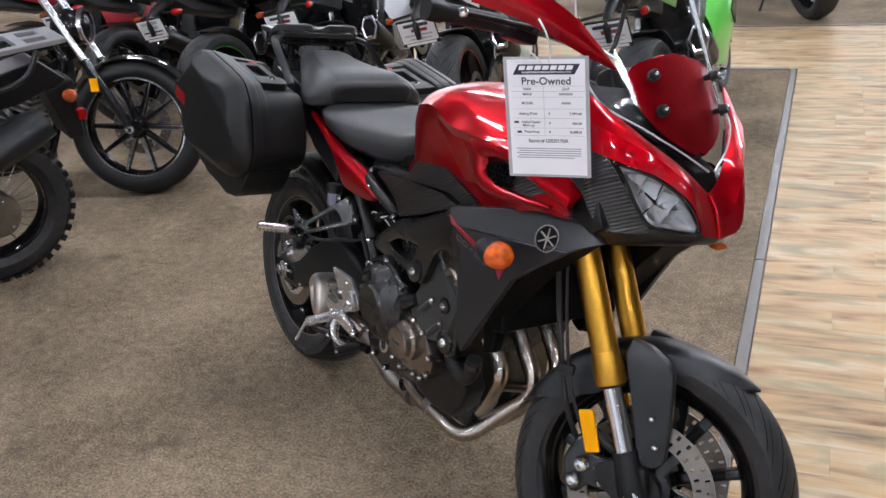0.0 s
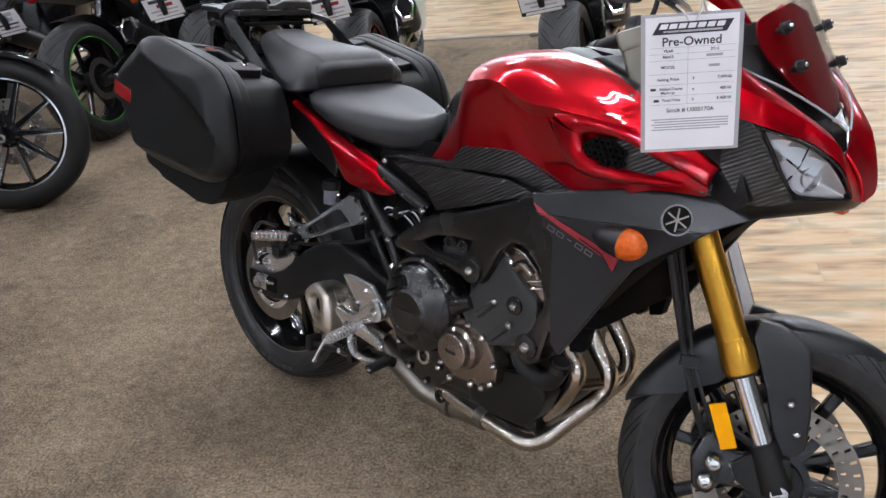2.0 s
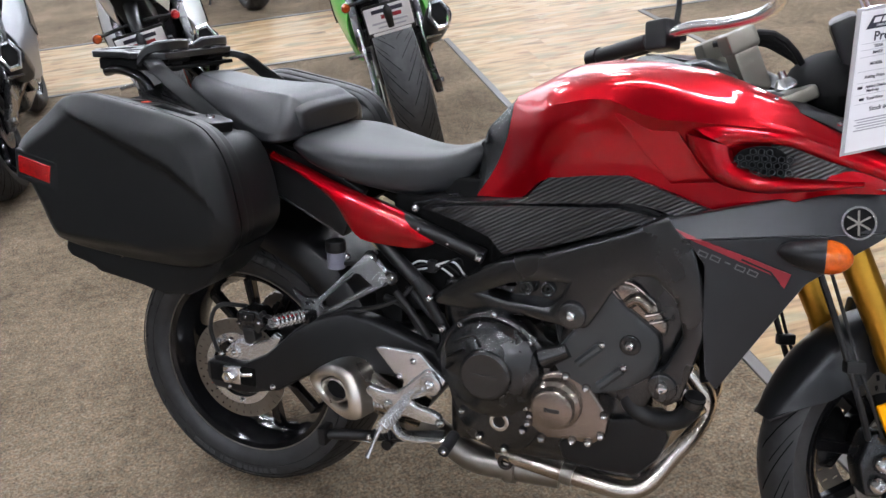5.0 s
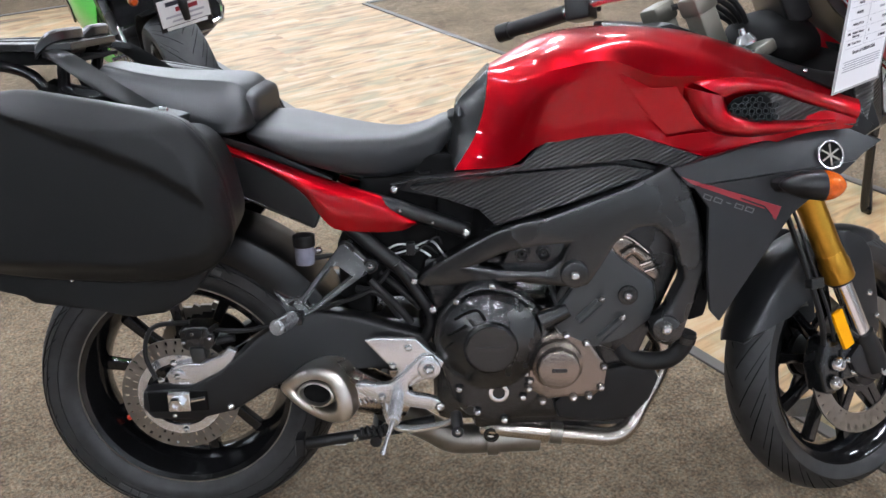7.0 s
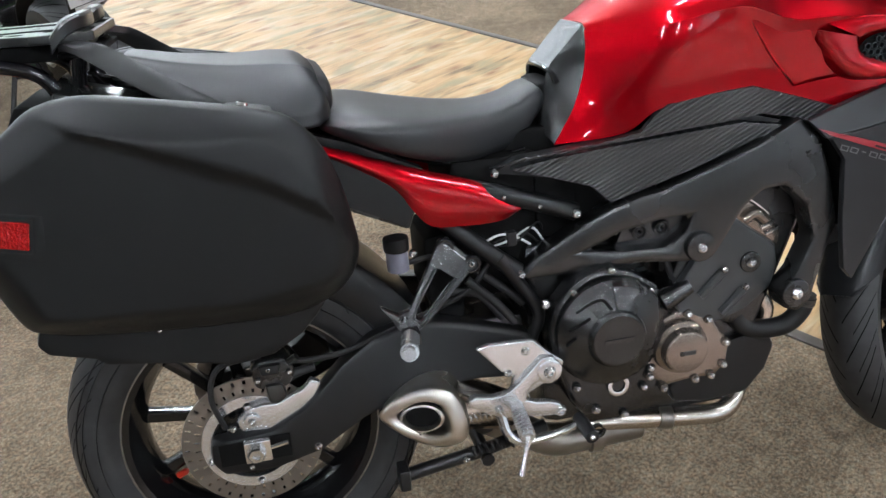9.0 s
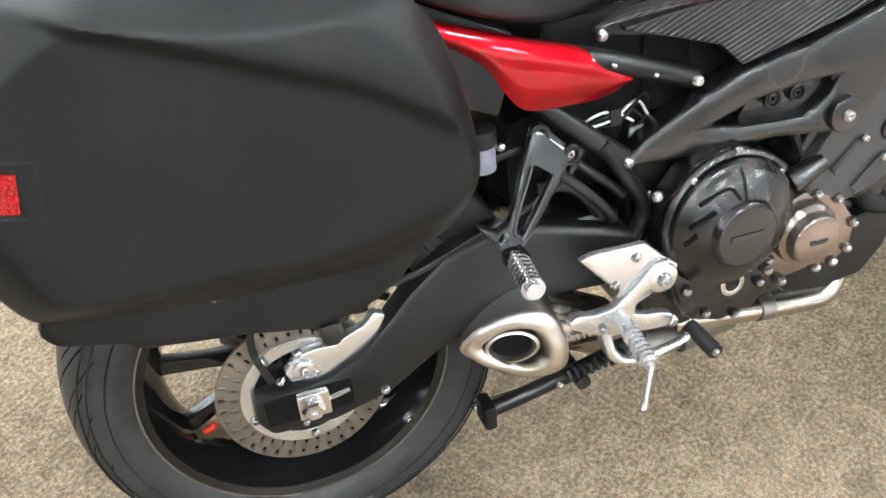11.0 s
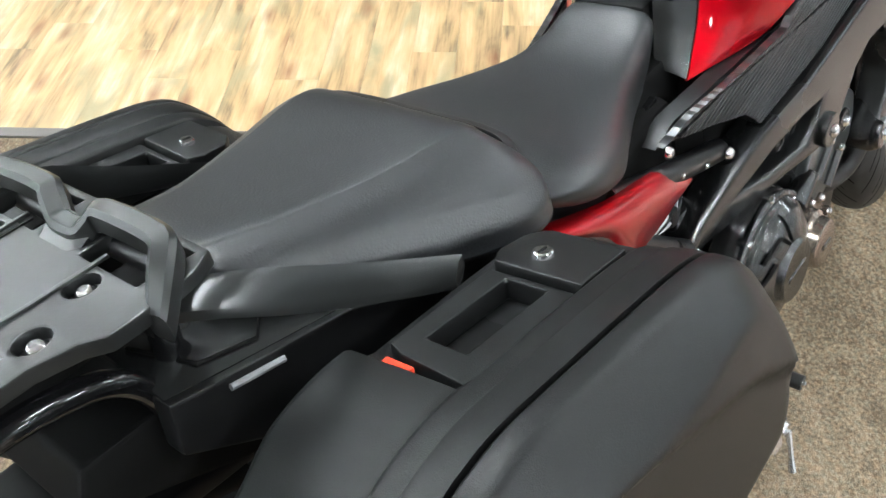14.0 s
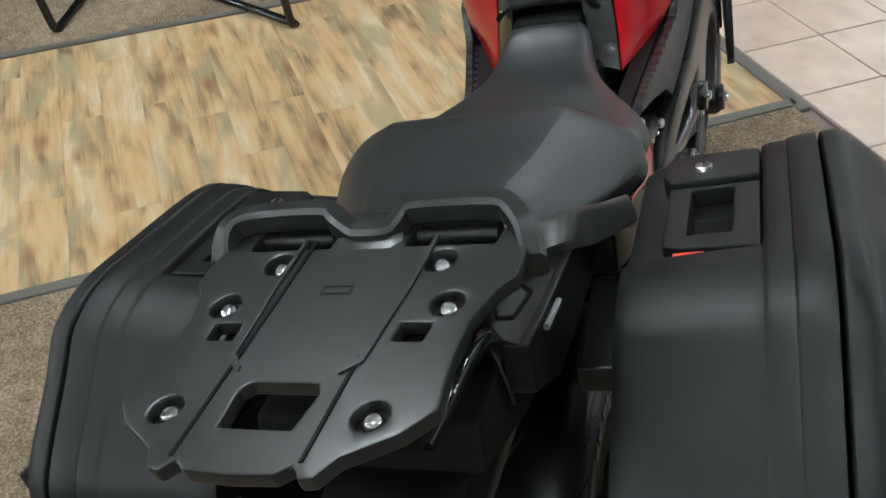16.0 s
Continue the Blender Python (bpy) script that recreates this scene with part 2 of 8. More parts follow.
def carpet_look():
    m = shade("brown_carpet", (0.13, 0.105, 0.072), 0.95, spec=0.1)
    t = m.node_tree
    b = t.nodes["Principled BSDF"]
    co = t.nodes.new("ShaderNodeTexCoord")
    cols = []
    for sc, det in ((2.2, 7), (125, 7), (430, 3), (26, 6)):
        n = t.nodes.new("ShaderNodeTexNoise")
        n.inputs["Scale"].default_value, n.inputs["Detail"].default_value = sc, det
        t.links.new(co.outputs["Object"], n.inputs["Vector"])
        cols.append(n.outputs["Fac"])
    big = calc(t, "ADD", calc(t, "MULTIPLY", cols[0], 0.38), calc(t, "MULTIPLY", calc(t, "SUBTRACT", cols[3], 0.5), 0.26))
    mixv = calc(t, "ADD", calc(t, "ADD", big, calc(t, "MULTIPLY", cols[1], 0.60)), calc(t, "MULTIPLY", cols[2], 0.66))
    r = t.nodes.new("ShaderNodeValToRGB")
    e = r.color_ramp.elements
    e[0].position, e[1].position = 0.63, 0.97
    e[0].color, e[1].color = (0.060, 0.050, 0.037, 1), (0.36, 0.305, 0.230, 1)
    k = e.new(0.82)
    k.color = (0.185, 0.153, 0.110, 1)
    t.links.new(mixv, r.inputs["Fac"])
    sp = t.nodes.new("ShaderNodeTexNoise")
    sp.inputs["Scale"].default_value, sp.inputs["Detail"].default_value = 5.5, 9
    t.links.new(co.outputs["Object"], sp.inputs["Vector"])
    st = t.nodes.new("ShaderNodeMapRange")
    st.inputs["From Min"].default_value, st.inputs["From Max"].default_value = 0.62, 0.74
    st.inputs["To Min"].default_value, st.inputs["To Max"].default_value = 0.0, 0.5
    t.links.new(sp.outputs["Fac"], st.inputs["Value"])
    mx = t.nodes.new("ShaderNodeMix")
    mx.data_type = "RGBA"
    t.links.new(st.outputs[0], mx.inputs[0])
    t.links.new(r.outputs["Color"], mx.inputs[6])
    mx.inputs[7].default_value = (0.045, 0.040, 0.034, 1)
    tint = t.nodes.new("ShaderNodeTexNoise")
    tint.inputs["Scale"].default_value, tint.inputs["Detail"].default_value = 75.0, 5
    t.links.new(co.outputs["Object"], tint.inputs["Vector"])
    tr = t.nodes.new("ShaderNodeValToRGB")
    tr.color_ramp.elements[0].position, tr.color_ramp.elements[1].position = 0.36, 0.64
    tr.color_ramp.elements[0].color, tr.color_ramp.elements[1].color = (0.97, 0.98, 0.98, 1), (1.12, 0.96, 0.86, 1)
    t.links.new(tint.outputs["Fac"], tr.inputs["Fac"])
    tm = t.nodes.new("ShaderNodeMix")
    tm.data_type, tm.blend_type = "RGBA", "MULTIPLY"
    tm.inputs[0].default_value = 1.0
    t.links.new(mx.outputs[2], tm.inputs[6])
    t.links.new(tr.outputs["Color"], tm.inputs[7])
    t.links.new(tm.outputs[2], b.inputs["Base Color"])
    bu = t.nodes.new("ShaderNodeBump")
    bu.inputs["Strength"].default_value = 0.45
    bu.inputs["Distance"].default_value = 0.004
    t.links.new(calc(t, "ADD", cols[1], cols[2]), bu.inputs["Height"])
    t.links.new(bu.outputs["Normal"], b.inputs["Normal"])
    return m


def plank_look():
    """Rustic vinyl plank: grain along x, each plank of its own tone, with knots."""
    m = shade("rustic_plank", (0.4, 0.3, 0.2), 0.5, spec=0.28)
    t = m.node_tree
    b = t.nodes["Principled BSDF"]
    co, info = t.nodes.new("ShaderNodeTexCoord"), t.nodes.new("ShaderNodeObjectInfo")
    cmb = t.nodes.new("ShaderNodeCombineXYZ")
    t.links.new(calc(t, "MULTIPLY", info.outputs["Random"], 40.0), cmb.inputs[0])
    t.links.new(calc(t, "MULTIPLY", info.outputs["Random"], 17.0), cmb.inputs[1])
    add = t.nodes.new("ShaderNodeVectorMath")
    t.links.new(co.outputs["Object"], add.inputs[0])
    t.links.new(cmb.outputs[0], add.inputs[1])

    def noise_at(sx, sy, det, dist=0.0):
        mp = t.nodes.new("ShaderNodeMapping")
        mp.inputs["Scale"].default_value = (sx, sy, 1)
        n = t.nodes.new("ShaderNodeTexNoise")
        n.inputs["Scale"].default_value, n.inputs["Detail"].default_value = 1.0, det
        n.inputs["Distortion"].default_value = dist
        t.links.new(add.outputs[0], mp.inputs[0])
        t.links.new(mp.outputs[0], n.inputs["Vector"])
        return n.outputs["Fac"]
    broad, fine, streak = noise_at(2.7, 12, 8, 0.7), noise_at(9, 150, 6, 0.3), noise_at(2.8, 50, 8, 0.6)
    r = t.nodes.new("ShaderNodeValToRGB")
    e = r.color_ramp.elements
    e[0].position, e[1].position = 0.37, 0.66
    e[0].color, e[1].color = (0.14, 0.098, 0.055, 1), (0.57, 0.46, 0.32, 1)
    for p, c in ((0.43, (0.29, 0.20, 0.105, 1)), (0.51, (0.47, 0.31, 0.155, 1)), (0.58, (0.50, 0.375, 0.22, 1))):
        e.new(p).color = c
    tone = calc(t, "MULTIPLY", calc(t, "SUBTRACT", info.outputs["Random"], 0.5), 0.045)
    f = calc(t, "ADD", calc(t, "ADD", calc(t, "MULTIPLY", broad, 0.66), calc(t, "MULTIPLY", streak, 0.24)), calc(t, "ADD", calc(t, "MULTIPLY", fine, 0.13), tone))
    t.links.new(f, r.inputs["Fac"])
    hue = noise_at(3.0, 9, 6, 0.9)
    grey, warm = t.nodes.new("ShaderNodeMix"), t.nodes.new("ShaderNodeMix")
    grey.data_type = warm.data_type = "RGBA"
    t.links.new(calc(t, "MULTIPLY", calc(t, "SUBTRACT", hue, 0.51), 5.5, True), grey.inputs[0])
    t.links.new(r.outputs["Color"], grey.inputs[6])
    grey.inputs[7].default_value = (0.29, 0.255, 0.150, 1)
    t.links.new(calc(t, "MULTIPLY", calc(t, "SUBTRACT", 0.46, hue), 4.0, True), warm.inputs[0])
    t.links.new(grey.outputs[2], warm.inputs[6])
    warm.inputs[7].default_value = (0.54, 0.34, 0.18, 1)
    vo = t.nodes.new("ShaderNodeTexVoronoi")
    mp = t.nodes.new("ShaderNodeMapping")
    mp.inputs["Scale"].default_value = (2.3, 6.0, 1)
    vo.voronoi_dimensions = "2D"
    vo.inputs["Scale"].default_value = 1.0
    t.links.new(add.outputs[0], mp.inputs[0])
    t.links.new(mp.outputs[0], vo.inputs["Vector"])
    knot = calc(t, "SUBTRACT", 1.0, calc(t, "MULTIPLY", calc(t, "ADD", vo.outputs["Distance"], calc(t, "MULTIPLY", calc(t, "SUBTRACT", streak, 0.5), 0.12)), 6.0), True)
    mix = t.nodes.new("ShaderNodeMix")
    mix.data_type = "RGBA"
    t.links.new(calc(t, "MULTIPLY", knot, 0.85), mix.inputs[0])
    t.links.new(warm.outputs[2], mix.inputs[6])
    mix.inputs[7].default_value = (0.20, 0.085, 0.04, 1)
    t.links.new(mix.outputs[2], b.inputs["Base Color"])
    rr = t.nodes.new("ShaderNodeMapRange")
    rr.inputs["To Min"].default_value, rr.inputs["To Max"].default_value = 0.40, 0.58
    t.links.new(streak, rr.inputs["Value"])
    t.links.new(rr.outputs[0], b.inputs["Roughness"])
    bu = t.nodes.new("ShaderNodeBump")
    bu.inputs["Strength"].default_value = 0.25
    bu.inputs["Distance"].default_value = 0.002
    t.links.new(fine, bu.inputs["Height"])
    t.links.new(bu.outputs["Normal"], b.inputs["Normal"])
    return m


def tile_look():
    m = shade("pink_beige_tile", (0.58, 0.44, 0.37), 0.35, grain=0.1, scale=60)
    t = m.node_tree
    b = t.nodes["Principled BSDF"]
    info, co = t.nodes.new("ShaderNodeObjectInfo"), t.nodes.new("ShaderNodeTexCoord")
    n = t.nodes.new("ShaderNodeTexNoise")
    n.inputs["Scale"].default_value, n.inputs["Detail"].default_value = 7.0, 7
    add = t.nodes.new("ShaderNodeVectorMath")
    t.links.new(co.outputs["Object"], add.inputs[0])
    cmb = t.nodes.new("ShaderNodeCombineXYZ")
    t.links.new(calc(t, "MULTIPLY", info.outputs["Random"], 30.0), cmb.inputs[0])
    t.links.new(cmb.outputs[0], add.inputs[1])
    t.links.new(add.outputs[0], n.inputs["Vector"])
    r = t.nodes.new("ShaderNodeValToRGB")
    r.color_ramp.elements[0].position, r.color_ramp.elements[1].position = 0.3, 0.72
    r.color_ramp.elements[0].color = (0.47, 0.345, 0.285, 1)
    r.color_ramp.elements[1].color = (0.64, 0.50, 0.42, 1)
    t.links.new(n.outputs["Fac"], r.inputs["Fac"])
    t.links.new(r.outputs["Color"], b.inputs["Base Color"])
    return m


CHROMEL = shade("chromed_lamp_bowl", (0.95, 0.955, 0.97), 0.30, 1.0, grain=0.5, scale=38, vary=0.05, vary_scale=40)
CARBON, CARPET, PLANK, TILE = carbon_look(), carpet_look(), plank_look(), tile_look()
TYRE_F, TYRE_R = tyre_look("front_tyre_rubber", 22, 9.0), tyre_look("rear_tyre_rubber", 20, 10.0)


# ---- mesh tools ----
def level_normals(me, sharp):
    """Corner normals weighted by face area, so that flat faces stay flat between rounded edges."""
    nl, npoly = len(me.loops), len(me.polygons)
    if not nl:
        return
    me.polygons.foreach_set("use_smooth", [True] * npoly)
    lv = np.empty(nl, int)
    me.loops.foreach_get("vertex_index", lv)
    fn, fa, ft = np.empty(npoly * 3), np.empty(npoly), np.empty(npoly, int)
    me.polygons.foreach_get("normal", fn)
    me.polygons.foreach_get("area", fa)
    me.polygons.foreach_get("loop_total", ft)
    fn = fn.reshape(-1, 3)
    lf = np.repeat(np.arange(npoly), ft)
    order = np.argsort(lv, kind="stable")
    _, start, cnt = np.unique(lv[order], return_index=True, return_counts=True)
    out = np.empty((nl, 3))
    lim = math.cos(radians(sharp))
    for k in np.unique(cnt):
        at = order[start[cnt == k][:, None] + np.arange(k)[None, :]]
        f = lf[at]
        n, a = fn[f], fa[f] + 1e-12
        near = (np.einsum("vik,vjk->vij", n, n) > lim) * a[:, None, :]
        s = np.einsum("vij,vjk->vik", near, n)
        ln = np.linalg.norm(s, axis=2, keepdims=True)
        out[at] = np.where(ln > 1e-12, s / np.maximum(ln, 1e-12), n)
    me.normals_split_custom_set(out.tolist())


def part(name, bm, mat, parent, label="", m=None, sharp=38):
    """Links a bmesh as one mesh object under a thing or a part."""
    me = bpy.data.meshes.new(name)
    bmesh.ops.recalc_face_normals(bm, faces=bm.faces)
    bm.to_mesh(me)
    bm.free()
    me.materials.append(mat)
    level_normals(me, sharp)
    ob = new(name, me)
    ob.parent = parent
    if m is not None:
        ob.matrix_basis = m
    if label:
        tagged(ob, label)
    return ob


def again(name, ob, parent, m):
    """One more piece on the same mesh."""
    o = new(name, ob.data)
    o.parent, o.matrix_basis = parent, m
    return o


def thing(name, m, label, category, group="", kind=""):
    ob = new(name)
    ob.empty_display_size = 0.1
    ob.matrix_basis = m
    return tagged(ob, label, category, group, kind)


def sharp_edges(bm, deg=30):
    return [e for e in bm.edges if len(e.link_faces) == 2 and e.calc_face_angle(0) > radians(deg)]


def soften(bm, w, seg=2, deg=30):
    if w:
        es = sharp_edges(bm, deg)
        if es:
            bmesh.ops.bevel(bm, geom=es, offset=w, segments=seg, affect="EDGES", profile=0.5, clamp_overlap=True)
    return bm


def prism(outline, y0, y1, holes=(), bevel=0.004, bend=None, axis="y"):
    """A plate with an outline in (x, z), thick from y0 to y1, with holes; bend shifts y by a rule of x and z. axis z: the outline lies in (x, y)."""
    bm = bmesh.new()
    es = []
    for loop in (outline, *holes):
        vs = [bm.verts.new((a, y0, b) if axis == "y" else (a, b, y0)) for a, b in loop]
        es += [bm.edges.new((vs[i], vs[(i + 1) % len(vs)])) for i in range(len(vs))]
    bmesh.ops.triangle_fill(bm, use_beauty=True, use_dissolve=False, edges=es)
    got = bmesh.ops.extrude_face_region(bm, geom=list(bm.faces))
    d = (0, y1 - y0, 0) if axis == "y" else (0, 0, y1 - y0)
    bmesh.ops.translate(bm, vec=d, verts=[v for v in got["geom"] if isinstance(v, bmesh.types.BMVert)])
    bmesh.ops.recalc_face_normals(bm, faces=bm.faces)
    soften(bm, bevel)
    if bend:
        for v in bm.verts:
            v.co.y += bend(v.co.x, v.co.z)
    return bm


def curve_through(p, k):
    """Catmull-Rom points through p (an array), k steps a span."""
    p = np.asarray(p, float)
    if k <= 1:
        return p
    q = np.concatenate([2 * p[:1] - p[1:2], p, 2 * p[-1:] - p[-2:-1]])
    out = []
    for i in range(1, len(q) - 2):
        for s in range(k):
            u = s / k
            a, b, c, d = q[i - 1:i + 3]
            out.append(0.5 * (2 * b + (c - a) * u + (2 * a - 5 * b + 4 * c - d) * u * u + (3 * b - 3 * c + d - a) * u ** 3))
    out.append(p[-1])
    return np.array(out)


def skin(rings, closed=True, caps=True, ku=1, kv=1):
    """A surface over rings of points, smoothed ku times along and kv times round."""
    r = np.asarray(rings, float)
    if kv > 1:
        if closed:
            wide = np.concatenate([r[:, -2:], r, r[:, :2]], 1)
            r = np.array([curve_through(a, kv)[2 * kv:2 * kv + len(r[0]) * kv] for a in wide])
        else:
            r = np.array([curve_through(a, kv) for a in r])
    r = curve_through(r, ku)
    bm = bmesh.new()
    vs = [[bm.verts.new(tuple(p)) for p in a] for a in r]
    n = len(vs[0])
    for i in range(len(vs) - 1):
        for j in range(n if closed else n - 1):
            f = [vs[i][j], vs[i][(j + 1) % n], vs[i + 1][(j + 1) % n], vs[i + 1][j]]
            try:
                bm.faces.new(f)
            except ValueError:
                pass
    if caps and closed:
        for a in (vs[0], vs[-1]):
            bm.faces.new(a)
    return bm


def sheet(rows, thick, ku=1, kv=1):
    """An open surface over rows of points, made solid inwards."""
    bm = skin(rows, False, False, ku, kv)
    bmesh.ops.recalc_face_normals(bm, faces=bm.faces)
    bmesh.ops.solidify(bm, geom=list(bm.faces), thickness=thick)
    return bm


def mirrored(half):
    """A closed ring from half a section (centre top, down the right side, to centre bottom)."""
    return list(half) + [(x, -y, z) for x, y, z in reversed(half) if abs(y) > 1e-6]


def rounded(x, w, top, bot, edge=0.025, crown=0.0):
    """A soft cushion section at x: half width w, from bot to top."""
    mid = (top + bot) / 2
    return mirrored([(x, 0, top), (x, -0.45 * w, top - crown * 0.3), (x, -0.8 * w, top - crown - 0.15 * edge), (x, -0.95 * w, top - crown - 0.55 * edge),
                     (x, -w, mid), (x, -0.93 * w, bot + 0.004), (x, -0.6 * w, bot), (x, 0, bot)])


def tube(pts, r, n=10, k=5, flat=1.0):
    """A round bar along points; r: one radius or one for each point."""
    p = curve_through(pts, k)
    rr = np.full(len(p), r) if isinstance(r, (int, float)) else curve_through(np.array(r, float)[:, None], k)[:, 0]
    up = Vector((0.13, 0.29, 0.95)).normalized()
    rings = []
    for i in range(len(p)):
        d = Vector((p[min(i + 1, len(p) - 1)] - p[max(i - 1, 0)]).tolist()).normalized()
        s = d.cross(up).normalized()
        up = s.cross(d).normalized()
        rings.append([tuple(Vector(p[i].tolist()) + float(rr[i]) * (math.cos(a) * s + flat * math.sin(a) * up)) for a in (2 * math.pi * j / n for j in range(n))])
    return skin(rings)


def lathe(profile, n=48, closed=True, arc=(0, 1)):
    """A body turned about the y axis; profile: (radius, y). Writes u round, v along the profile."""
    bm = bmesh.new()
    uvl = bm.loops.layers.uv.new("uv")
    full = arc == (0, 1)
    cnt = n if full else n + 1
    vs = [[bm.verts.new((r * math.cos(a), y, r * math.sin(a))) for r, y in profile] for a in (2 * math.pi * (arc[0] + (arc[1] - arc[0]) * i / n) for i in range(cnt))]
    m = len(profile)
    for i in range(n):
        for j in range(m if closed else m - 1):
            j2, i2 = (j + 1) % m, (i + 1) % cnt
            q = [vs[i][j], vs[i][j2], vs[i2][j2], vs[i2][j]]
            if len({v.co.to_tuple(6) for v in q}) < 3:
                continue
            f = bm.faces.new(q)
            for lp, (uu, vv) in zip(f.loops, ((i, j), (i, j + 1), (i + 1, j + 1), (i + 1, j))):
                lp[uvl].uv = (uu / n, vv / (m if closed else m - 1))
    if not full and closed:
        for a in (vs[0], vs[-1]):
            bm.faces.new(a)
    return bm


def moved(bm, m):
    bmesh.ops.transform(bm, matrix=m, verts=bm.verts)
    return bm


def joined(*bms):
    out = bmesh.new()
    for b in bms:
        me = bpy.data.meshes.new("tmp")
        b.to_mesh(me)
        b.free()
        out.from_mesh(me)
        bpy.data.meshes.remove(me)
    return out


def box(x0, x1, y0, y1, z0, z1, bevel=0.003):
    bm = bmesh.new()
    bmesh.ops.create_cube(bm, size=1.0)
    moved(bm, Matrix.Translation(((x0 + x1) / 2, (y0 + y1) / 2, (z0 + z1) / 2)) @ Matrix.Diagonal((x1 - x0, y1 - y0, z1 - z0, 1)))
    return soften(bm, bevel)


def ball(c, rx, ry, rz, seg=20, ring=12):
    bm = bmesh.new()
    bmesh.ops.create_uvsphere(bm, u_segments=seg, v_segments=ring, radius=1.0)
    return moved(bm, Matrix.Translation(c) @ Matrix.Diagonal((rx, ry, rz, 1)))


def disc_y(c, r, h, n=24, bevel=0.0, hollow=0.0):
    """A flat cylinder with its axis along y, from c outwards by h (minus: to the right)."""
    prof = [(hollow or 1e-5, 0), (r, 0), (r, h), (hollow or 1e-5, h)]
    bm = lathe(prof, n, True)
    bmesh.ops.remove_doubles(bm, verts=bm.verts, dist=1e-4)
    soften(bm, bevel)
    return moved(bm, Matrix.Translation(c))


def screw(r=0.008, h=0.006):
    """A socket head, its axis along -y."""
    return lathe([(1e-4, 0), (r * 1.05, 0), (r * 1.05, -h * 0.2), (r * 0.95, -h * 0.55), (r * 0.78, -h * 0.92), (r * 0.55, -h * 1.15), (r * 0.42, -h * 1.15), (r * 0.38, -h * 0.55), (1e-4, -h * 0.55)], 14, False)


def aim(c, d):
    """A pose at c whose -y axis looks along d."""
    return Matrix.Translation(c) @ Vector(d).to_track_quat("-Y", "Z").to_matrix().to_4x4()


def holes_ring(r0, r1, n, thick, rows=(0.3, 0.7), hole=0.28):
    """A drilled ring about the y axis."""
    bm = bmesh.new()
    m = len(rows)

    def at(r, a, y):
        return bm.verts.new((r * math.cos(a), y, r * math.sin(a)))
    for y in (-thick / 2, thick / 2):
        for i in range(n):
            for j in range(m):
                ra, rb = r0 + (r1 - r0) * j / m, r0 + (r1 - r0) * (j + 1) / m
                a, b = 2 * math.pi * (i + 0.5 * (j % 2)) / n, 2 * math.pi * (i + 1 + 0.5 * (j % 2)) / n
                c = [at(ra, a, y), at(ra, b, y), at(rb, b, y), at(rb, a, y)]
                if (i + j) % 2 == 0:
                    rc, ac, hr, ha = (ra + rb) / 2, (a + b) / 2, (rb - ra) * hole, (b - a) * hole
                    h = [at(rc - hr, ac - ha, y), at(rc - hr, ac + ha, y), at(rc + hr, ac + ha, y), at(rc + hr, ac - ha, y)]
                    for k in range(4):
                        bm.faces.new((c[k], c[(k + 1) % 4], h[(k + 1) % 4], h[k]))
                else:
                    bm.faces.new(c)
    for r in (r0, r1):
        v = [[at(r, 2 * math.pi * i / n, y) for y in (-thick / 2, thick / 2)] for i in range(n)]
        for i in range(n):
            bm.faces.new((v[i][0], v[(i + 1) % n][0], v[(i + 1) % n][1], v[i][1]))
    return bm


def line_text(text, size, mat, parent, m, name="lettering"):
    """Words in the built-in font, made into a mesh; they lie in (x, y) of m and face its z."""
    cu = bpy.data.curves.new(name, "FONT")
    cu.body, cu.size, cu.align_x, cu.align_y, cu.extrude, cu.offset = text, size, "CENTER", "CENTER", 0.0002, size * 0.014
    ob = bpy.data.objects.new(name, cu)
    me = bpy.data.meshes.new_from_object(ob)
    bpy.data.objects.remove(ob)
    me.materials.append(mat)
    o = new(name, me)
    o.parent, o.matrix_basis = parent, m
    return o

# ---- the room: floors laid on one grid, turned from the motorcycle ----
GRID = pose(1.849, -0.335, 0, 0, 0, 33.07)
AISLE, FAR = 1.36, 5.27


def slab(name, b0, b1, a0, a1, z0, z1, mat, label, category, bevel=0.002):
    ob = part(name, box(b0, b1, a0, a1, z0, z1, bevel), mat, None, "", GRID)
    return tagged(ob, label, category, kind="structure")


slab("floor", -14, 12, -8, 14, -0.10, -0.012, GROUT, "bare grey screed under the floor coverings", "floor")
slab("carpet", -13.9, -0.02, 0.02, FAR - 0.02, -0.012, 0.0, CARPET, "worn brown flecked carpet under the parked motorcycles", "carpet")
slab("carpet", AISLE + 0.02, 11.9, 0.02, FAR - 0.02, -0.012, 0.0, CARPET, "brown flecked carpet beyond the wooden aisle", "carpet")
slab("carpet", -13.9, 11.9, FAR + AISLE + 0.02, 13.9, -0.012, 0.0, CARPET, "brown flecked carpet at the far side of the showroom", "carpet")

STRIPS = ((-0.019, 0.019, 0.0, 2.35), (-0.019, 0.019, 2.355, FAR), (AISLE - 0.019, AISLE + 0.019, 0.0, FAR))
for b0, b1, a0, a1 in STRIPS:
    slab("edge_strip", b0, b1, a0, a1, -0.011, 0.005, STRIP, "grey vinyl edge strip between carpet and planks", "edge strip", 0.004)
for b0, b1, a in ((-8.0, -0.024, FAR), (AISLE + 0.024, 6.0, FAR), (-8.0, 6.0, FAR + AISLE), (-0.05, AISLE, -0.0)):
    slab("edge_strip", b0, b1, a - 0.022, a + 0.022, -0.011, 0.005, STRIP, "grey vinyl edge strip between carpet and planks", "edge strip", 0.004)
slab("tile_bed", -10, 8, -7.9, -0.03, -0.012, -0.004, GROUT, "grey-brown grout between the floor tiles", "grout")

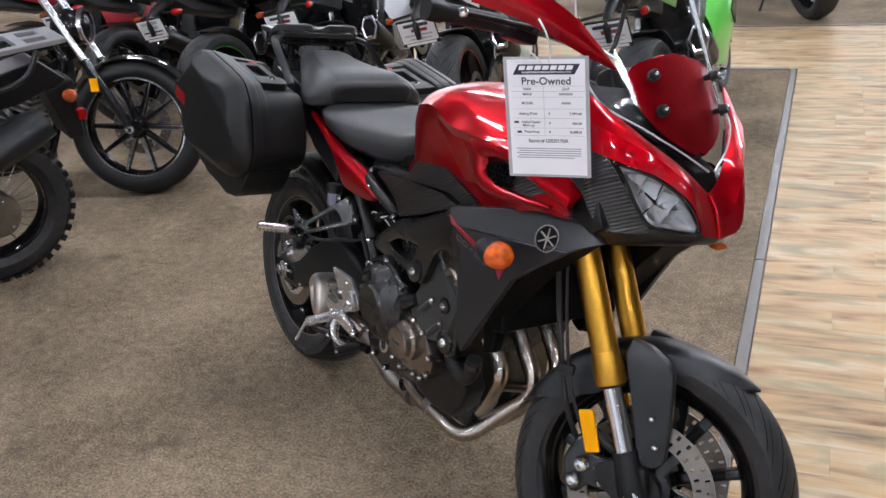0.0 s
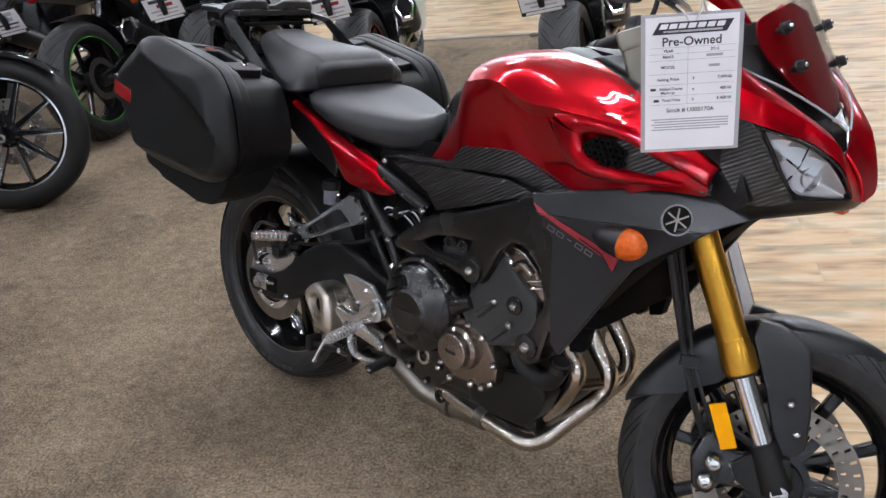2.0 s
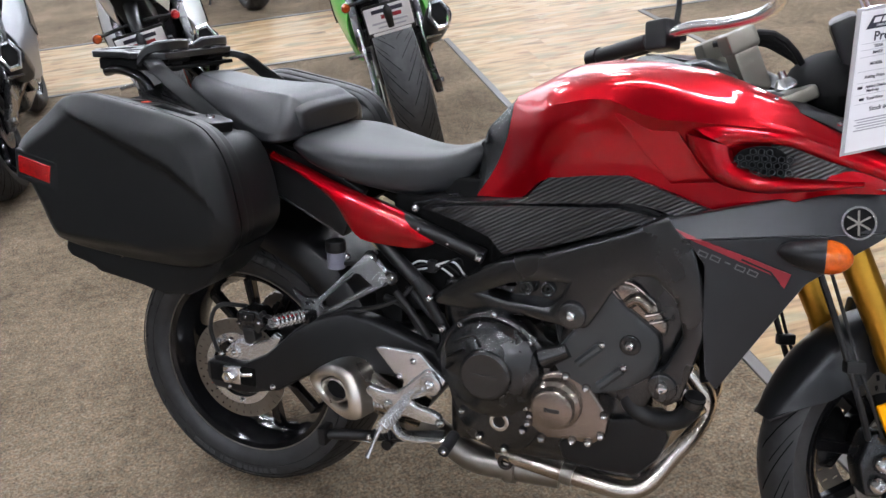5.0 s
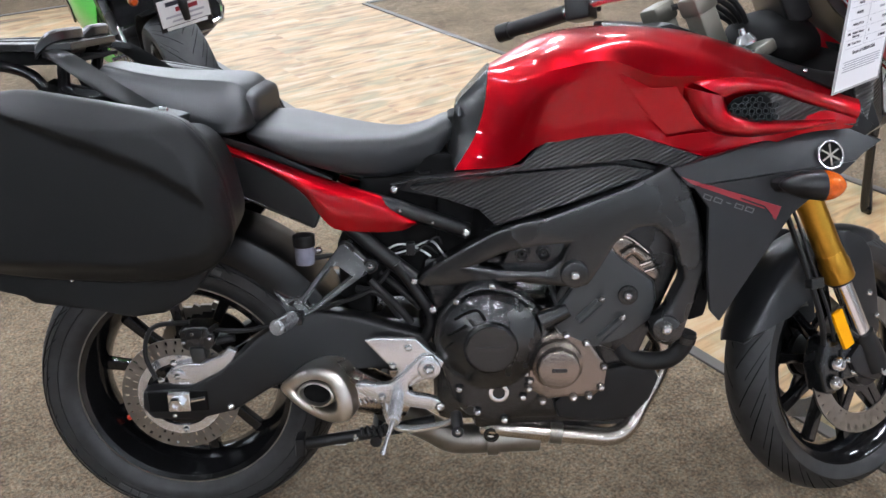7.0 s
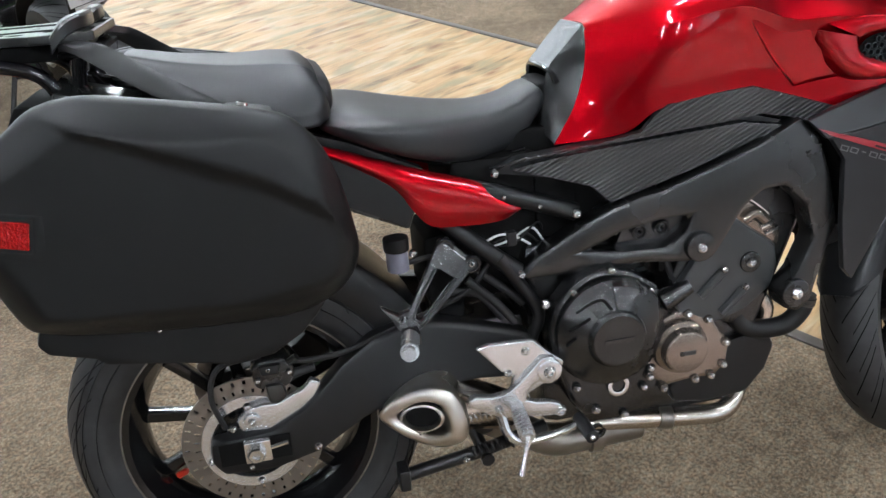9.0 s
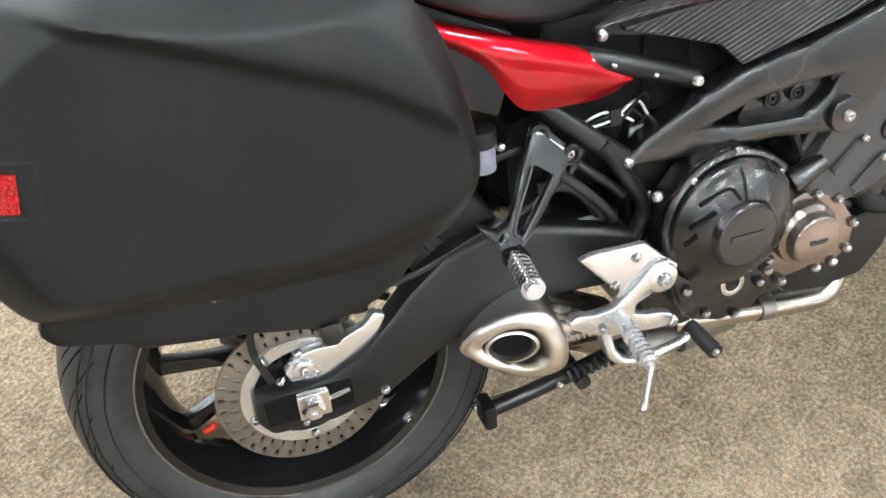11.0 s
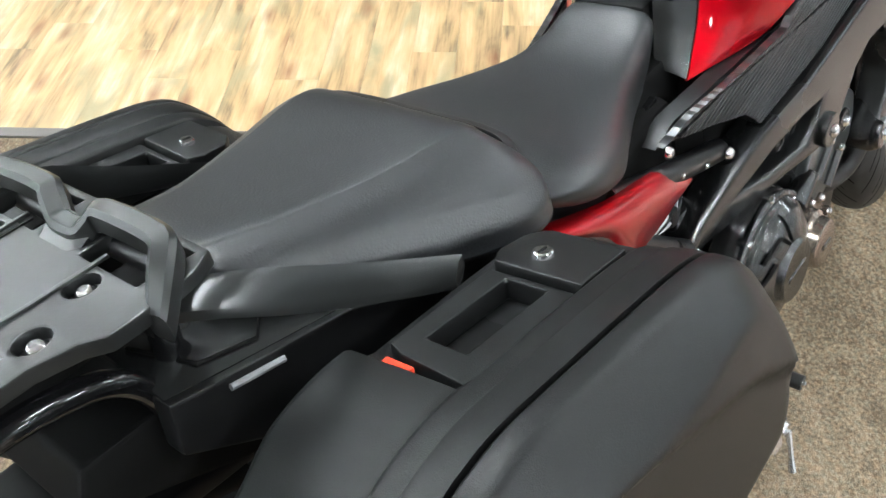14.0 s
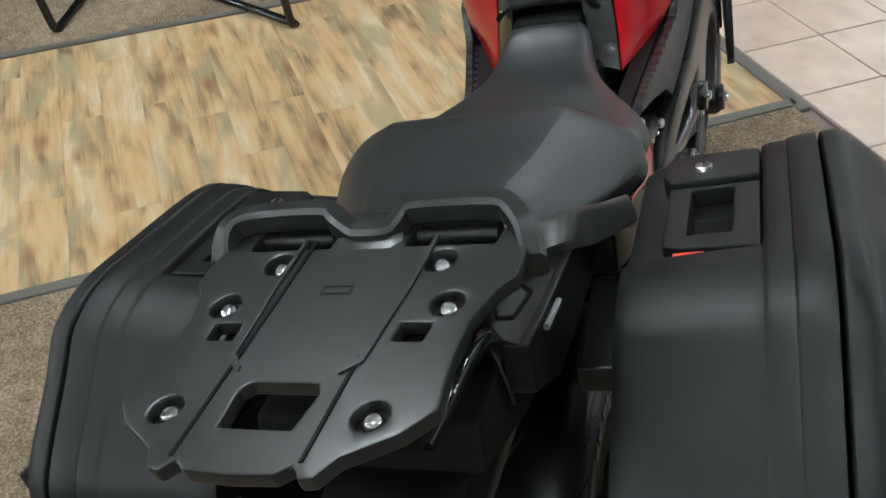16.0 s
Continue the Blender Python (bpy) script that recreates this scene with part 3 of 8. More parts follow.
# ---- unseen walls and ceiling, added to shape the light, and lamps ----
HIGH = 4.2
slab("wall_west", -14.2, -14, -8, 14, 0, HIGH, WALLM, "plain beige showroom wall, added out of view", "wall")
slab("wall_east", 12.0, 12.2, -8, 14, 0, HIGH, WALLM, "plain beige showroom wall, added out of view", "wall")
for b0, b1, z0, z1 in ((-14, 12, 0, 0.6), (-14, 12, 3.7, HIGH), (-14, -11, 0.6, 3.7), (-5.2, -4.6, 0.6, 3.7), (1.2, 1.8, 0.6, 3.7), (7.6, 12, 0.6, 3.7)):
    slab("wall_north", b0, b1, 14.0, 14.2, z0, z1, WALLM, "unseen beige wall with assumed wide windows", "wall")
# Added, unseen: south windows that give the metal parts something bright to reflect.
for b0, b1, z0, z1 in ((-14, 12, 0, 0.5), (-14, 12, 3.3, HIGH), (-14, -11, 0.5, 3.3), (-5.2, -4.6, 0.5, 3.3), (1.2, 1.8, 0.5, 3.3), (7.6, 12, 0.5, 3.3)):
    slab("wall_south", b0, b1, -8.2, -8.0, z0, z1, WALLM, "unseen beige front wall with added wide windows", "wall")
for b0, b1 in ((-11, -5.2), (-4.6, 1.2), (1.8, 7.6)):
    for a in (14.05, -8.07):
        w = slab("window_1", b0, b1, a, a + 0.02, 0.5, 3.75 if a > 0 else 3.25, CLEAR, "wide clear window, added out of view", "window")
        w.visible_shadow = False
slab("backdrop", -14, 12, 15.0, 15.05, -1, 5, DAY, "unseen glowing sheet, assumed daylight beyond the north windows", "backdrop")
slab("backdrop", -14, 12, -9.05, -9.0, -1, 5, ADDED_GLOW, "unseen dim glowing sheet added beyond the south windows", "backdrop")
slab("ceiling", -14, 12, -8, 14, HIGH, HIGH + 0.1, CEILM, "dark ceiling with long lamps, added out of view", "ceiling")


def lamp(b, a):
    ob = thing("ceiling_light", GRID @ pose(b, a, HIGH), "white linear ceiling lamp with two bright tubes", "ceiling lamp", "ceiling lamps")
    part("housing", box(-0.62, 0.62, -0.15, 0.15, -0.06, -0.001), HOUSING, ob)
    for y in (-0.07, 0.07):
        part("tube", moved(lathe([(1e-4, -0.58), (0.02, -0.58), (0.02, 0.58), (1e-4, 0.58)], 10, False), pose(0, y, -0.075, 0, 0, 90)), TUBE, ob, "glowing lamp tube")
    return ob


first = lamp(1.4, 2.4)
# Lamp places are assumed; dense far rows are added to brighten the rack.
for a, row in ((2.4, (-9.4, -5.8, -2.2, 0.1)), (6.4, (-9.4, -5.8, -2.2, 1.4, 5.0)), (-1.6, (-9.4, -5.8, -2.2, 1.4, 5.0)), (-5.6, (-9.4, -5.8, -2.2, 1.4, 5.0)), (10.4, (-9.4, -5.8, -2.2, 0.2, 2.6, 5.0, 7.4)), (12.4, (-0.4, 3.2, 6.8))):
    for b in row:
        copy_thing(first, GRID @ pose(b, a, HIGH))

# ---- the red touring motorcycle ----
moto = thing("motorcycle", BIKE, "red and black touring motorcycle with side cases, leaning on the carpet", "motorcycle")
RAKE, TRAIL_X, STEER, OFFSET = 23.4, 1.497, 29.4, 0.0324
AXIS = Vector((-math.sin(radians(RAKE)), 0, math.cos(radians(RAKE))))
HEAD = Matrix.Translation((TRAIL_X, -0.012, 0)) @ Matrix.Rotation(radians(STEER), 4, AXIS) @ Matrix.Translation((-TRAIL_X, 0, 0))
BOLT = part("bolt", screw(), SCREW, moto, "small bright socket screw", Matrix.Translation((0.457, -0.138, 0.739)))


def bolt(parent, c, s=1.0, d=(0, -1, 0), rel=None):
    s *= 0.74
    m = aim(c, d) @ Matrix.Diagonal((s, s, s, 1))
    return again("bolt", BOLT, parent, (rel @ m) if rel is not None else m)


def wheel(name, parent, m, R, half, rim_w, tyre, spokes, label, disc_r, disc_y0, valve=False, stripe=None, both=False):
    hub = part(name, lathe([(0.012, -0.09), (0.045, -0.09), (0.052, -0.05), (0.05, 0), (0.052, 0.05), (0.045, 0.09), (0.012, 0.09)], 28), PLASTIC, parent, label, m)
    h = half
    prof = [(0.219, -h * 0.76), (0.236, -h * 0.93), (0.255, -h), (R * 0.885, -h * 0.965), (R * 0.935, -h * 0.78), (R * 0.972, -h * 0.50), (R * 0.993, -h * 0.22), (R, 0),
            (R * 0.993, h * 0.22), (R * 0.972, h * 0.50), (R * 0.935, h * 0.78), (R * 0.885, h * 0.965), (0.255, h), (0.236, h * 0.93), (0.219, h * 0.76)]
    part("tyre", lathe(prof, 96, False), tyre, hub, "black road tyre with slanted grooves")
    w = rim_w
    part("rim", lathe([(0.226, -w), (0.228, -w + 0.004), (0.216, -w + 0.010), (0.205, -w * 0.6), (0.200, 0), (0.205, w * 0.6), (0.216, w - 0.010), (0.228, w - 0.004), (0.226, w),
                       (0.212, w - 0.004), (0.196, w * 0.55), (0.186, w * 0.2), (0.186, -w * 0.2), (0.196, -w * 0.55), (0.212, -w + 0.004)], 72), stripe or GLOSSY, hub)
    sp = None
    for i in range(spokes):
        a = 2 * math.pi * (i + 0.25) / spokes
        rot = Matrix.Rotation(a, 4, "Y")
        if sp is None:
            sp = part("spoke", prism([(0.03, -0.014), (0.12, -0.010), (0.192, -0.012), (0.192, 0.012), (0.12, 0.010), (0.03, 0.014)], -0.012, 0.012, bevel=0.003,
                                     bend=lambda x, z: 0), GLOSSY, hub, "", rot)
        else:
            again("spoke", sp, hub, rot)
    for y in ((-disc_y0, disc_y0) if both else (-disc_y0,)):
        part("brake_disc", moved(holes_ring(disc_r * 0.72, disc_r, 72, 0.005, hole=0.28), Matrix.Translation((0, y, 0))), STEEL, hub, "drilled steel brake disc")
        if both:
            carrier = part("disc_carrier", moved(lathe([(0.03, -0.004), (0.06, -0.004), (0.06, 0.004), (0.03, 0.004)], 24), Matrix.Translation((0, y * 0.97, 0))), GLOSSY, hub, "black disc carrier")
            for k in range(6):
                part("carrier_arm", moved(box(0.055, disc_r * 0.76, -0.003, 0.003, -0.010, 0.010, 0.002), Matrix.Translation((0, y * 0.97, 0)) @ Matrix.Rotation(2 * math.pi * k / 6, 4, "Y")), GLOSSY, carrier)
        else:
            part("disc_carrier", moved(lathe([(0.05, -0.003), (disc_r * 0.74, -0.003), (disc_r * 0.74, 0.003), (0.05, 0.003)], 10), Matrix.Translation((0, y * 0.97, 0))), GLOSSY, hub)
    if valve:
        part("valve_cap", moved(lathe([(1e-4, 0), (0.006, 0), (0.0065, -0.018), (0.004, -0.022), (1e-4, -0.022)], 10, False), aim((-0.15, -0.02, -0.095), (0.8, -0.2, 0.45))), REDPL, hub, "small red valve cap")
    return hub


wheel("rear_wheel", moto, Matrix.Translation((-0.004, -0.022, 0.316)), 0.322, 0.09, 0.075, TYRE_R, 10, "rear wheel with a wide tyre and thin black spokes", 0.122, 0.105, True)
wheel("front_wheel", moto, HEAD @ Matrix.Translation((1.408, 0, 0.298)), 0.291, 0.060, 0.05, TYRE_F, 10, "front wheel turned to one side, black spokes", 0.149, 0.075, both=True)

# moulded rings and a bright lip on the rear wheel's near side
for r, y, w in ((0.262, -0.1125, 0.0012), (0.285, -0.1105, 0.0016), (0.296, -0.1040, 0.0012)):
    part("sidewall_ring", lathe([(r - 0.0016, w), (r + 0.0016, w), (r, -w)], 72), RUBBER, moto, "", Matrix.Translation((-0.004, y + 0.0006, 0.316)))
for i, (a, l) in enumerate(((236, 9), (241, 5), (245, 5), (251, 2), (255, 6), (262, 4), (266, 3), (269, 3), (272, 2), (275, 3), (278, 4), (283, 6), (70, 7), (76, 5), (81, 8), (90, 5), (95, 7))):
    row = [[(r * math.cos(radians(a + l * 0.16 * (k - 2))), -0.1134 + (r > 0.272) * 0.0006, r * math.sin(radians(a + l * 0.16 * (k - 2)))) for k in range(5)] for r in (0.268, 0.279)]
    part("sidewall_mark", sheet(row, 0.002), MARKS, moto, "raised grey marking on the tyre wall", Matrix.Translation((-0.004, 0, 0.316)))
part("disc_ring", lathe([(0.071, 0.002), (0.0885, 0.002), (0.0885, -0.002), (0.071, -0.002)], 48), ALU, moto, "bright ring inside the rear brake disc", Matrix.Translation((-0.004, -0.1305, 0.316)))
part("rim_lip", lathe([(0.2235, 0.001), (0.2262, 0.001), (0.2262, -0.001), (0.2235, -0.001)], 72), STEEL, moto, "thin bright rim lip", Matrix.Translation((-0.004, -0.097, 0.316)))

# swinging arm, chain side and rear brake
ARM = [(-0.075, 0.338), (0.03, 0.345), (0.09, 0.375), (0.162, 0.441), (0.22, 0.478), (0.29, 0.497), (0.36, 0.485), (0.50, 0.445), (0.53, 0.40), (0.50, 0.36),
       (0.40, 0.372), (0.282, 0.368), (0.19, 0.335), (0.113, 0.288), (0.03, 0.268), (-0.06, 0.272), (-0.078, 0.30)]
for s in (-1, 1):
    part("swing_arm", prism(ARM, s * 0.115, s * 0.160, bevel=0.012, bend=lambda x, z, s=s: -s * 0.22 * max(z - 0.40, 0)), PLASTIC, moto, "black cast swinging arm")
part("arm_bridge", box(0.36, 0.50, -0.12, 0.12, 0.37, 0.47, 0.015), FRAMEM, moto)
part("axle_slot", prism([(-0.062, 0.337), (0.06, 0.337), (0.06, 0.293), (-0.062, 0.293)], -0.163, -0.158, bevel=0.002), DARK, moto)
part("axle_block", box(-0.02, 0.026, -0.172, -0.158, 0.296, 0.337, 0.003), CHROME, moto, "bright steel axle block")
part("axle_nut", moved(lathe([(0.007, 0), (0.016, 0), (0.016, -0.012), (0.013, -0.015), (0.007, -0.015)], 6), Matrix.Translation((0, -0.172, 0.317))), CHROME, moto)
part("axle_end", disc_y((0, -0.17, 0.317), 0.008, -0.012, 12), ALU, moto)
part("chain_adjuster", tube([(0.026, -0.163, 0.317), (0.055, -0.163, 0.322)], 0.005, 8, 1), CHROME, moto)
bolt(moto, (0.105, -0.160, 0.300), 1.3)
bolt(moto, (-0.012, -0.160, 0.283), 0.9)
caliper = part("rear_caliper", joined(prism([(0.010, 0.462), (0.026, 0.473), (0.066, 0.473), (0.082, 0.461), (0.084, 0.440), (0.072, 0.420), (0.042, 0.412), (0.014, 0.424)], -0.150, -0.095, bevel=0.007), prism([(0.030, 0.430), (0.062, 0.430), (0.066, 0.404), (0.052, 0.392), (0.034, 0.396)], -0.158, -0.120, bevel=0.006)), ENGINE, moto, "black rear brake caliper")
part("pad_cover", prism([(0.024, 0.466), (0.062, 0.466), (0.058, 0.448), (0.028, 0.448)], -0.156, -0.148, bevel=0.003), PLASTIC, caliper)
part("slide_boot", tube([(0.080, -0.125, 0.430), (0.118, -0.125, 0.436)], [0.009, 0.007], 10, 3), RUBBER, caliper)
part("bleed_cap", tube([(0.075, -0.145, 0.462), (0.090, -0.152, 0.474)], 0.006, 8, 1), PLASTIC, caliper)
for x, z in ((0.020, 0.440), (0.074, 0.448), (0.040, 0.458)):
    bolt(caliper, (x, -0.152, z), 0.9)
part("caliper_bracket", prism([(-0.004, 0.388), (-0.026, 0.368), (-0.020, 0.346), (0.023, 0.340), (0.069, 0.355), (0.112, 0.388), (0.125, 0.415), (0.108, 0.425), (0.092, 0.408), (0.070, 0.400), (0.048, 0.390), (0.020, 0.392)], -0.148, -0.132, bevel=0.004), ALU, moto, "pale cast caliper bracket")
part("pivot_boss", disc_y((0.000, -0.146, 0.366), 0.015, -0.008, 20, 0.003), ALU, moto)
for x, z in ((-0.034, 0.358), (-0.004, 0.396), (0.000, 0.366)):
    bolt(moto, (x, -0.152, z), 1.2)
for k in range(5):
    a = radians(200 + 72 * k)
    bolt(moto, (-0.004 + 0.080 * math.cos(a), -0.1322, 0.316 + 0.080 * math.sin(a)), 1.2)
part("brake_hose", tube([(0.03, -0.13, 0.475), (-0.04, -0.14, 0.47), (-0.06, -0.15, 0.42), (-0.045, -0.15, 0.36)], 0.005, 8), RUBBER, moto)
part("brake_hose", tube([(0.05, -0.13, 0.46), (0.15, -0.14, 0.458), (0.26, -0.13, 0.485), (0.40, -0.12, 0.53), (0.46, -0.11, 0.60)], 0.005, 8), RUBBER, moto)
part("sprocket", moved(lathe([(0.06, -0.004), (0.098, -0.004), (0.098, 0.004), (0.06, 0.004)], 40), Matrix.Translation((0, 0.11, 0.316))), DARK, moto, "dark rear sprocket")
CHAIN = [(0.52, 0.11, 0.435), (0.25, 0.11, 0.43), (0.0, 0.11, 0.418), (-0.07, 0.11, 0.39), (-0.102, 0.11, 0.316), (-0.07, 0.11, 0.245), (0.0, 0.11, 0.214), (0.25, 0.11, 0.30), (0.52, 0.11, 0.36)]
links = []
for i, p in enumerate(curve_through(CHAIN, 7)[::1]):
    links.append(moved(box(-0.013, 0.013, -0.006, 0.006, -0.008, 0.008, 0.0), Matrix.Translation(p.tolist()) @ Matrix.Rotation(0.5 * (i % 2), 4, "Y")))
part("drive_chain", joined(*links), STEEL, moto, "dark steel drive chain")
# rear hugger and mud guard over the tyre
rows = []
for a in np.linspace(22, 118, 14):
    c, s = math.cos(radians(a)), math.sin(radians(a))
    drop = float(np.interp(a, [22, 40, 75, 105], [0.075, 0.072, 0.055, 0.015]))
    half = [(0.106, 0.352 - drop), (0.110, 0.350 - 0.5 * drop), (0.100, 0.350), (0.085, 0.357), (0.04, 0.361)]
    rows.append([(r * c, -y, 0.316 + r * s) for y, r in half] + [(0.361 * c, 0, 0.316 + 0.361 * s)] + [(r * c, y, 0.316 + r * s) for y, r in reversed(half)])
part("hugger", sheet(rows, 0.004, 2, 2), PLASTIC, moto, "black plastic mud guard over the rear tyre", sharp=35)

# engine
part("crankcase", joined(box(0.52, 0.94, -0.14, 0.14, 0.235, 0.50, 0.03), box(0.50, 0.70, -0.125, 0.125, 0.42, 0.60, 0.03)), ENGINE, moto, "black engine block")
part("cylinder_block", moved(box(-0.10, 0.11, -0.17, 0.17, -0.12, 0.17, 0.02), pose(0.875, 0, 0.53, 0, 22, 0)), ENGINE, moto)
# Near-black infill, so the dark inside the frame comes from its colour.
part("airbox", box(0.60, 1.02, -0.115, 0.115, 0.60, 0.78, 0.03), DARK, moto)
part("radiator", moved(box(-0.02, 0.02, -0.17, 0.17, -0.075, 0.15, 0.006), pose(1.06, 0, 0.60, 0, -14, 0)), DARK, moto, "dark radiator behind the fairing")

# Near-black panel added to close the gap beside the radiator.
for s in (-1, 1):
    part("radiator_side", prism([(1.000, 0.755), (1.075, 0.745), (1.082, 0.56), (1.062, 0.47), (1.030, 0.46), (1.020, 0.56)], s * 0.135, s * 0.165, bevel=0.006), DARK, moto, "near-black panel added beside the radiator")


def cover(name, outline, y0, y1, mat, label, bevel=0.008):
    return part(name, prism(outline, y0, y1, bevel=bevel), mat, moto, label)


CLUTCH = [(0.545, 0.36), (0.527, 0.43), (0.54, 0.50), (0.58, 0.545), (0.638, 0.563), (0.70, 0.535), (0.745, 0.49), (0.758, 0.44), (0.745, 0.36), (0.735, 0.31), (0.70, 0.265), (0.64, 0.255), (0.585, 0.275), (0.56, 0.31)]
clutch = cover("clutch_cover", CLUTCH, -0.135, -0.182, ENGINE, "round black clutch cover with screws", 0.01)
part("clutch_dome", moved(lathe([(1e-4, -0.232), (0.046, -0.232), (0.05, -0.229), (0.054, -0.222), (0.082, -0.212), (0.10, -0.198), (0.106, -0.18), (0.106, -0.16), (1e-4, -0.16)], 36, False), Matrix.Translation((0.636, 0, 0.440))), ENGINE, clutch, sharp=24)
def dome_y(r):
    return float(np.interp(r, [0.05, 0.054, 0.082, 0.10, 0.106], [-0.229, -0.222, -0.212, -0.198, -0.182]))


for a0, a1, r1, up in ((52, 90, 0.103, 0.006), (93, 128, 0.102, 0.003)):
    rows = []
    for r in (0.055, 0.066, 0.080, 0.092, r1):
        rows.append([(0.636 + r * math.cos(radians(a0 + (a1 - a0) * k / 4)), dome_y(r) - up + 0.002 * (k in (0, 4)) + 0.003 * (r == r1), 0.440 + r * math.sin(radians(a0 + (a1 - a0) * k / 4))) for k in range(5)])
    part("dome_rib", sheet(rows, 0.006, 1, 1), ENGINE, clutch, "raised facet on the cover", sharp=22)
# Near-black lines laid on the dome give the shade of its angular slots.
for pts in (((141, 0.088), (124, 0.083), (108, 0.078), (100, 0.058)), ((164, 0.086), (150, 0.072), (136, 0.066)), ((182, 0.088), (170, 0.074))):
    part("dome_slot_shade", tube([(0.636 + r * math.cos(radians(a)), dome_y(r) - 0.0035, 0.440 + r * math.sin(radians(a))) for a, r in pts], 0.0028, 6, 4), DARK, clutch, "near-black line drawn as the shade of an angular groove")
part("cover_band", tube([(0.636 + r * math.cos(radians(a)), -0.187, 0.440 + r * math.sin(radians(a))) for a, r in ((196, 0.104), (170, 0.106), (145, 0.1085), (120, 0.110), (98, 0.111), (75, 0.108), (55, 0.107), (38, 0.109))], 0.006, 8, 4, 0.8), ENGINE, clutch, "raised rim band of the cover")
part("clutch_badge", prism([(0.609, 0.435), (0.663, 0.435), (0.664, 0.444), (0.610, 0.444)], -0.2335, -0.231, bevel=0.0005), FRAMEM, clutch, "raised bar where a badge stands")
part("cable_boss", tube([(0.74, -0.18, 0.475), (0.79, -0.185, 0.50)], [0.022, 0.014], 12, 3), ENGINE, clutch)
for x, z in ((0.641, 0.553), (0.571, 0.524), (0.714, 0.504), (0.545, 0.451), (0.561, 0.398), (0.573, 0.337), (0.609, 0.285), (0.663, 0.266), (0.730, 0.438), (0.735, 0.421), (0.707, 0.367), (0.715, 0.351), (0.701, 0.315)):
    part("boss", disc_y((x, -0.172, z), 0.0085, -0.016, 14, 0.002), ENGINE, clutch)
    bolt(clutch, (x, -0.1875, z), 1.15)
bolt(moto, (0.526, -0.170, 0.503), 1.6)
part("oil_window", disc_y((0.652, -0.180, 0.326), 0.021, -0.008, 24, 0.002, 0.012), CHROME, clutch, "bright ring round the oil window")
part("oil_glass", disc_y((0.652, -0.178, 0.326), 0.0125, -0.006, 20), GLOSSY, clutch)
OILC = [(0.704, 0.39), (0.716, 0.435), (0.764, 0.454), (0.800, 0.450), (0.835, 0.428), (0.852, 0.402), (0.871, 0.376), (0.866, 0.330), (0.840, 0.308), (0.80, 0.312), (0.745, 0.307), (0.708, 0.335)]
oilc = cover("pickup_cover", OILC, -0.14, -0.186, BRONZE, "bronze-coloured engine side cover")
part("pickup_dome", moved(lathe([(1e-4, -0.224), (0.036, -0.224), (0.040, -0.221), (0.043, -0.206), (0.050, -0.200), (0.053, -0.18), (1e-4, -0.18)], 48, False), Matrix.Translation((0.768, 0, 0.388))), BRONZE, oilc)
part("cover_badge", prism([(0.754, 0.384), (0.784, 0.384), (0.784, 0.392), (0.754, 0.392)], -0.2255, -0.223, bevel=0.0005), ENGINE, oilc)
for x, z in ((0.786, 0.447), (0.826, 0.429), (0.862, 0.377), (0.857, 0.333), (0.833, 0.315), (0.802, 0.313), (0.740, 0.306), (0.712, 0.335)):
    part("boss", disc_y((x, -0.176, z), 0.0085, -0.015, 14, 0.002), BRONZE, oilc)
    bolt(oilc, (x, -0.1905, z), 1.15)
HEADC = [(0.752, 0.478), (0.835, 0.596), (0.864, 0.628), (0.888, 0.605), (0.957, 0.553), (0.962, 0.515), (0.950, 0.472), (0.90, 0.435), (0.843, 0.417), (0.78, 0.44)]
head = cover("cylinder_side", HEADC, -0.15, -0.186, LIT_BLACK, "cast cylinder side with ribs, its reflection in lighter grey")
for x, z in ((0.838, 0.505), (0.88, 0.465)):
    part("rib", tube([(x - 0.03, -0.187, z - 0.028), (x + 0.012, -0.187, z + 0.012)], 0.009, 8, 1), LIT_BLACK, head)
    bolt(head, (x + 0.016, -0.190, z + 0.018), 1.3)
part("boss", disc_y((0.905, -0.184, 0.528), 0.02, -0.008, 24, 0.003), ENGINE, head)
bolt(head, (0.905, -0.19, 0.528), 1.7)
CAMC = [(0.859, 0.634), (0.880, 0.645), (0.905, 0.640), (0.947, 0.606), (0.972, 0.568), (0.966, 0.545), (0.952, 0.552), (0.915, 0.578), (0.888, 0.591), (0.868, 0.618)]
cam_c = cover("cam_cover", CAMC, -0.15, -0.176, BRONZE, "bronze-coloured cam cover")
part("cam_boss", tube([(0.895, -0.176, 0.605), (0.915, -0.178, 0.617), (0.935, -0.176, 0.600)], 0.012, 10, 4), BRONZE, cam_c)
for x, z in ((0.948, 0.592), (0.957, 0.579)):
    part("cam_stripe", tube([(x - 0.020, -0.179, z - 0.006), (x, -0.178, z), (x + 0.010, -0.170, z + 0.001)], 0.0035, 8, 2), CHROME, cam_c)
part("cam_edge", tube([(0.862, -0.178, 0.634), (0.876, -0.178, 0.616), (0.884, -0.178, 0.600)], 0.003, 8, 3), CHROME, cam_c)
part("cam_edge", tube([(0.882, -0.176, 0.646), (0.908, -0.176, 0.640), (0.945, -0.174, 0.609)], 0.0025, 8, 3), CHROME, cam_c)
part("belly_cover", prism([(0.82, 0.335), (0.87, 0.358), (0.962, 0.376), (0.982, 0.336), (0.964, 0.288), (0.925, 0.244), (0.84, 0.240), (0.775, 0.252), (0.765, 0.285)], -0.158, -0.10, bevel=0.008), PLASTIC, moto, "black plastic belly guard")
part("sump", box(0.60, 0.93, -0.11, 0.11, 0.20, 0.26, 0.02), ENGINE, moto)
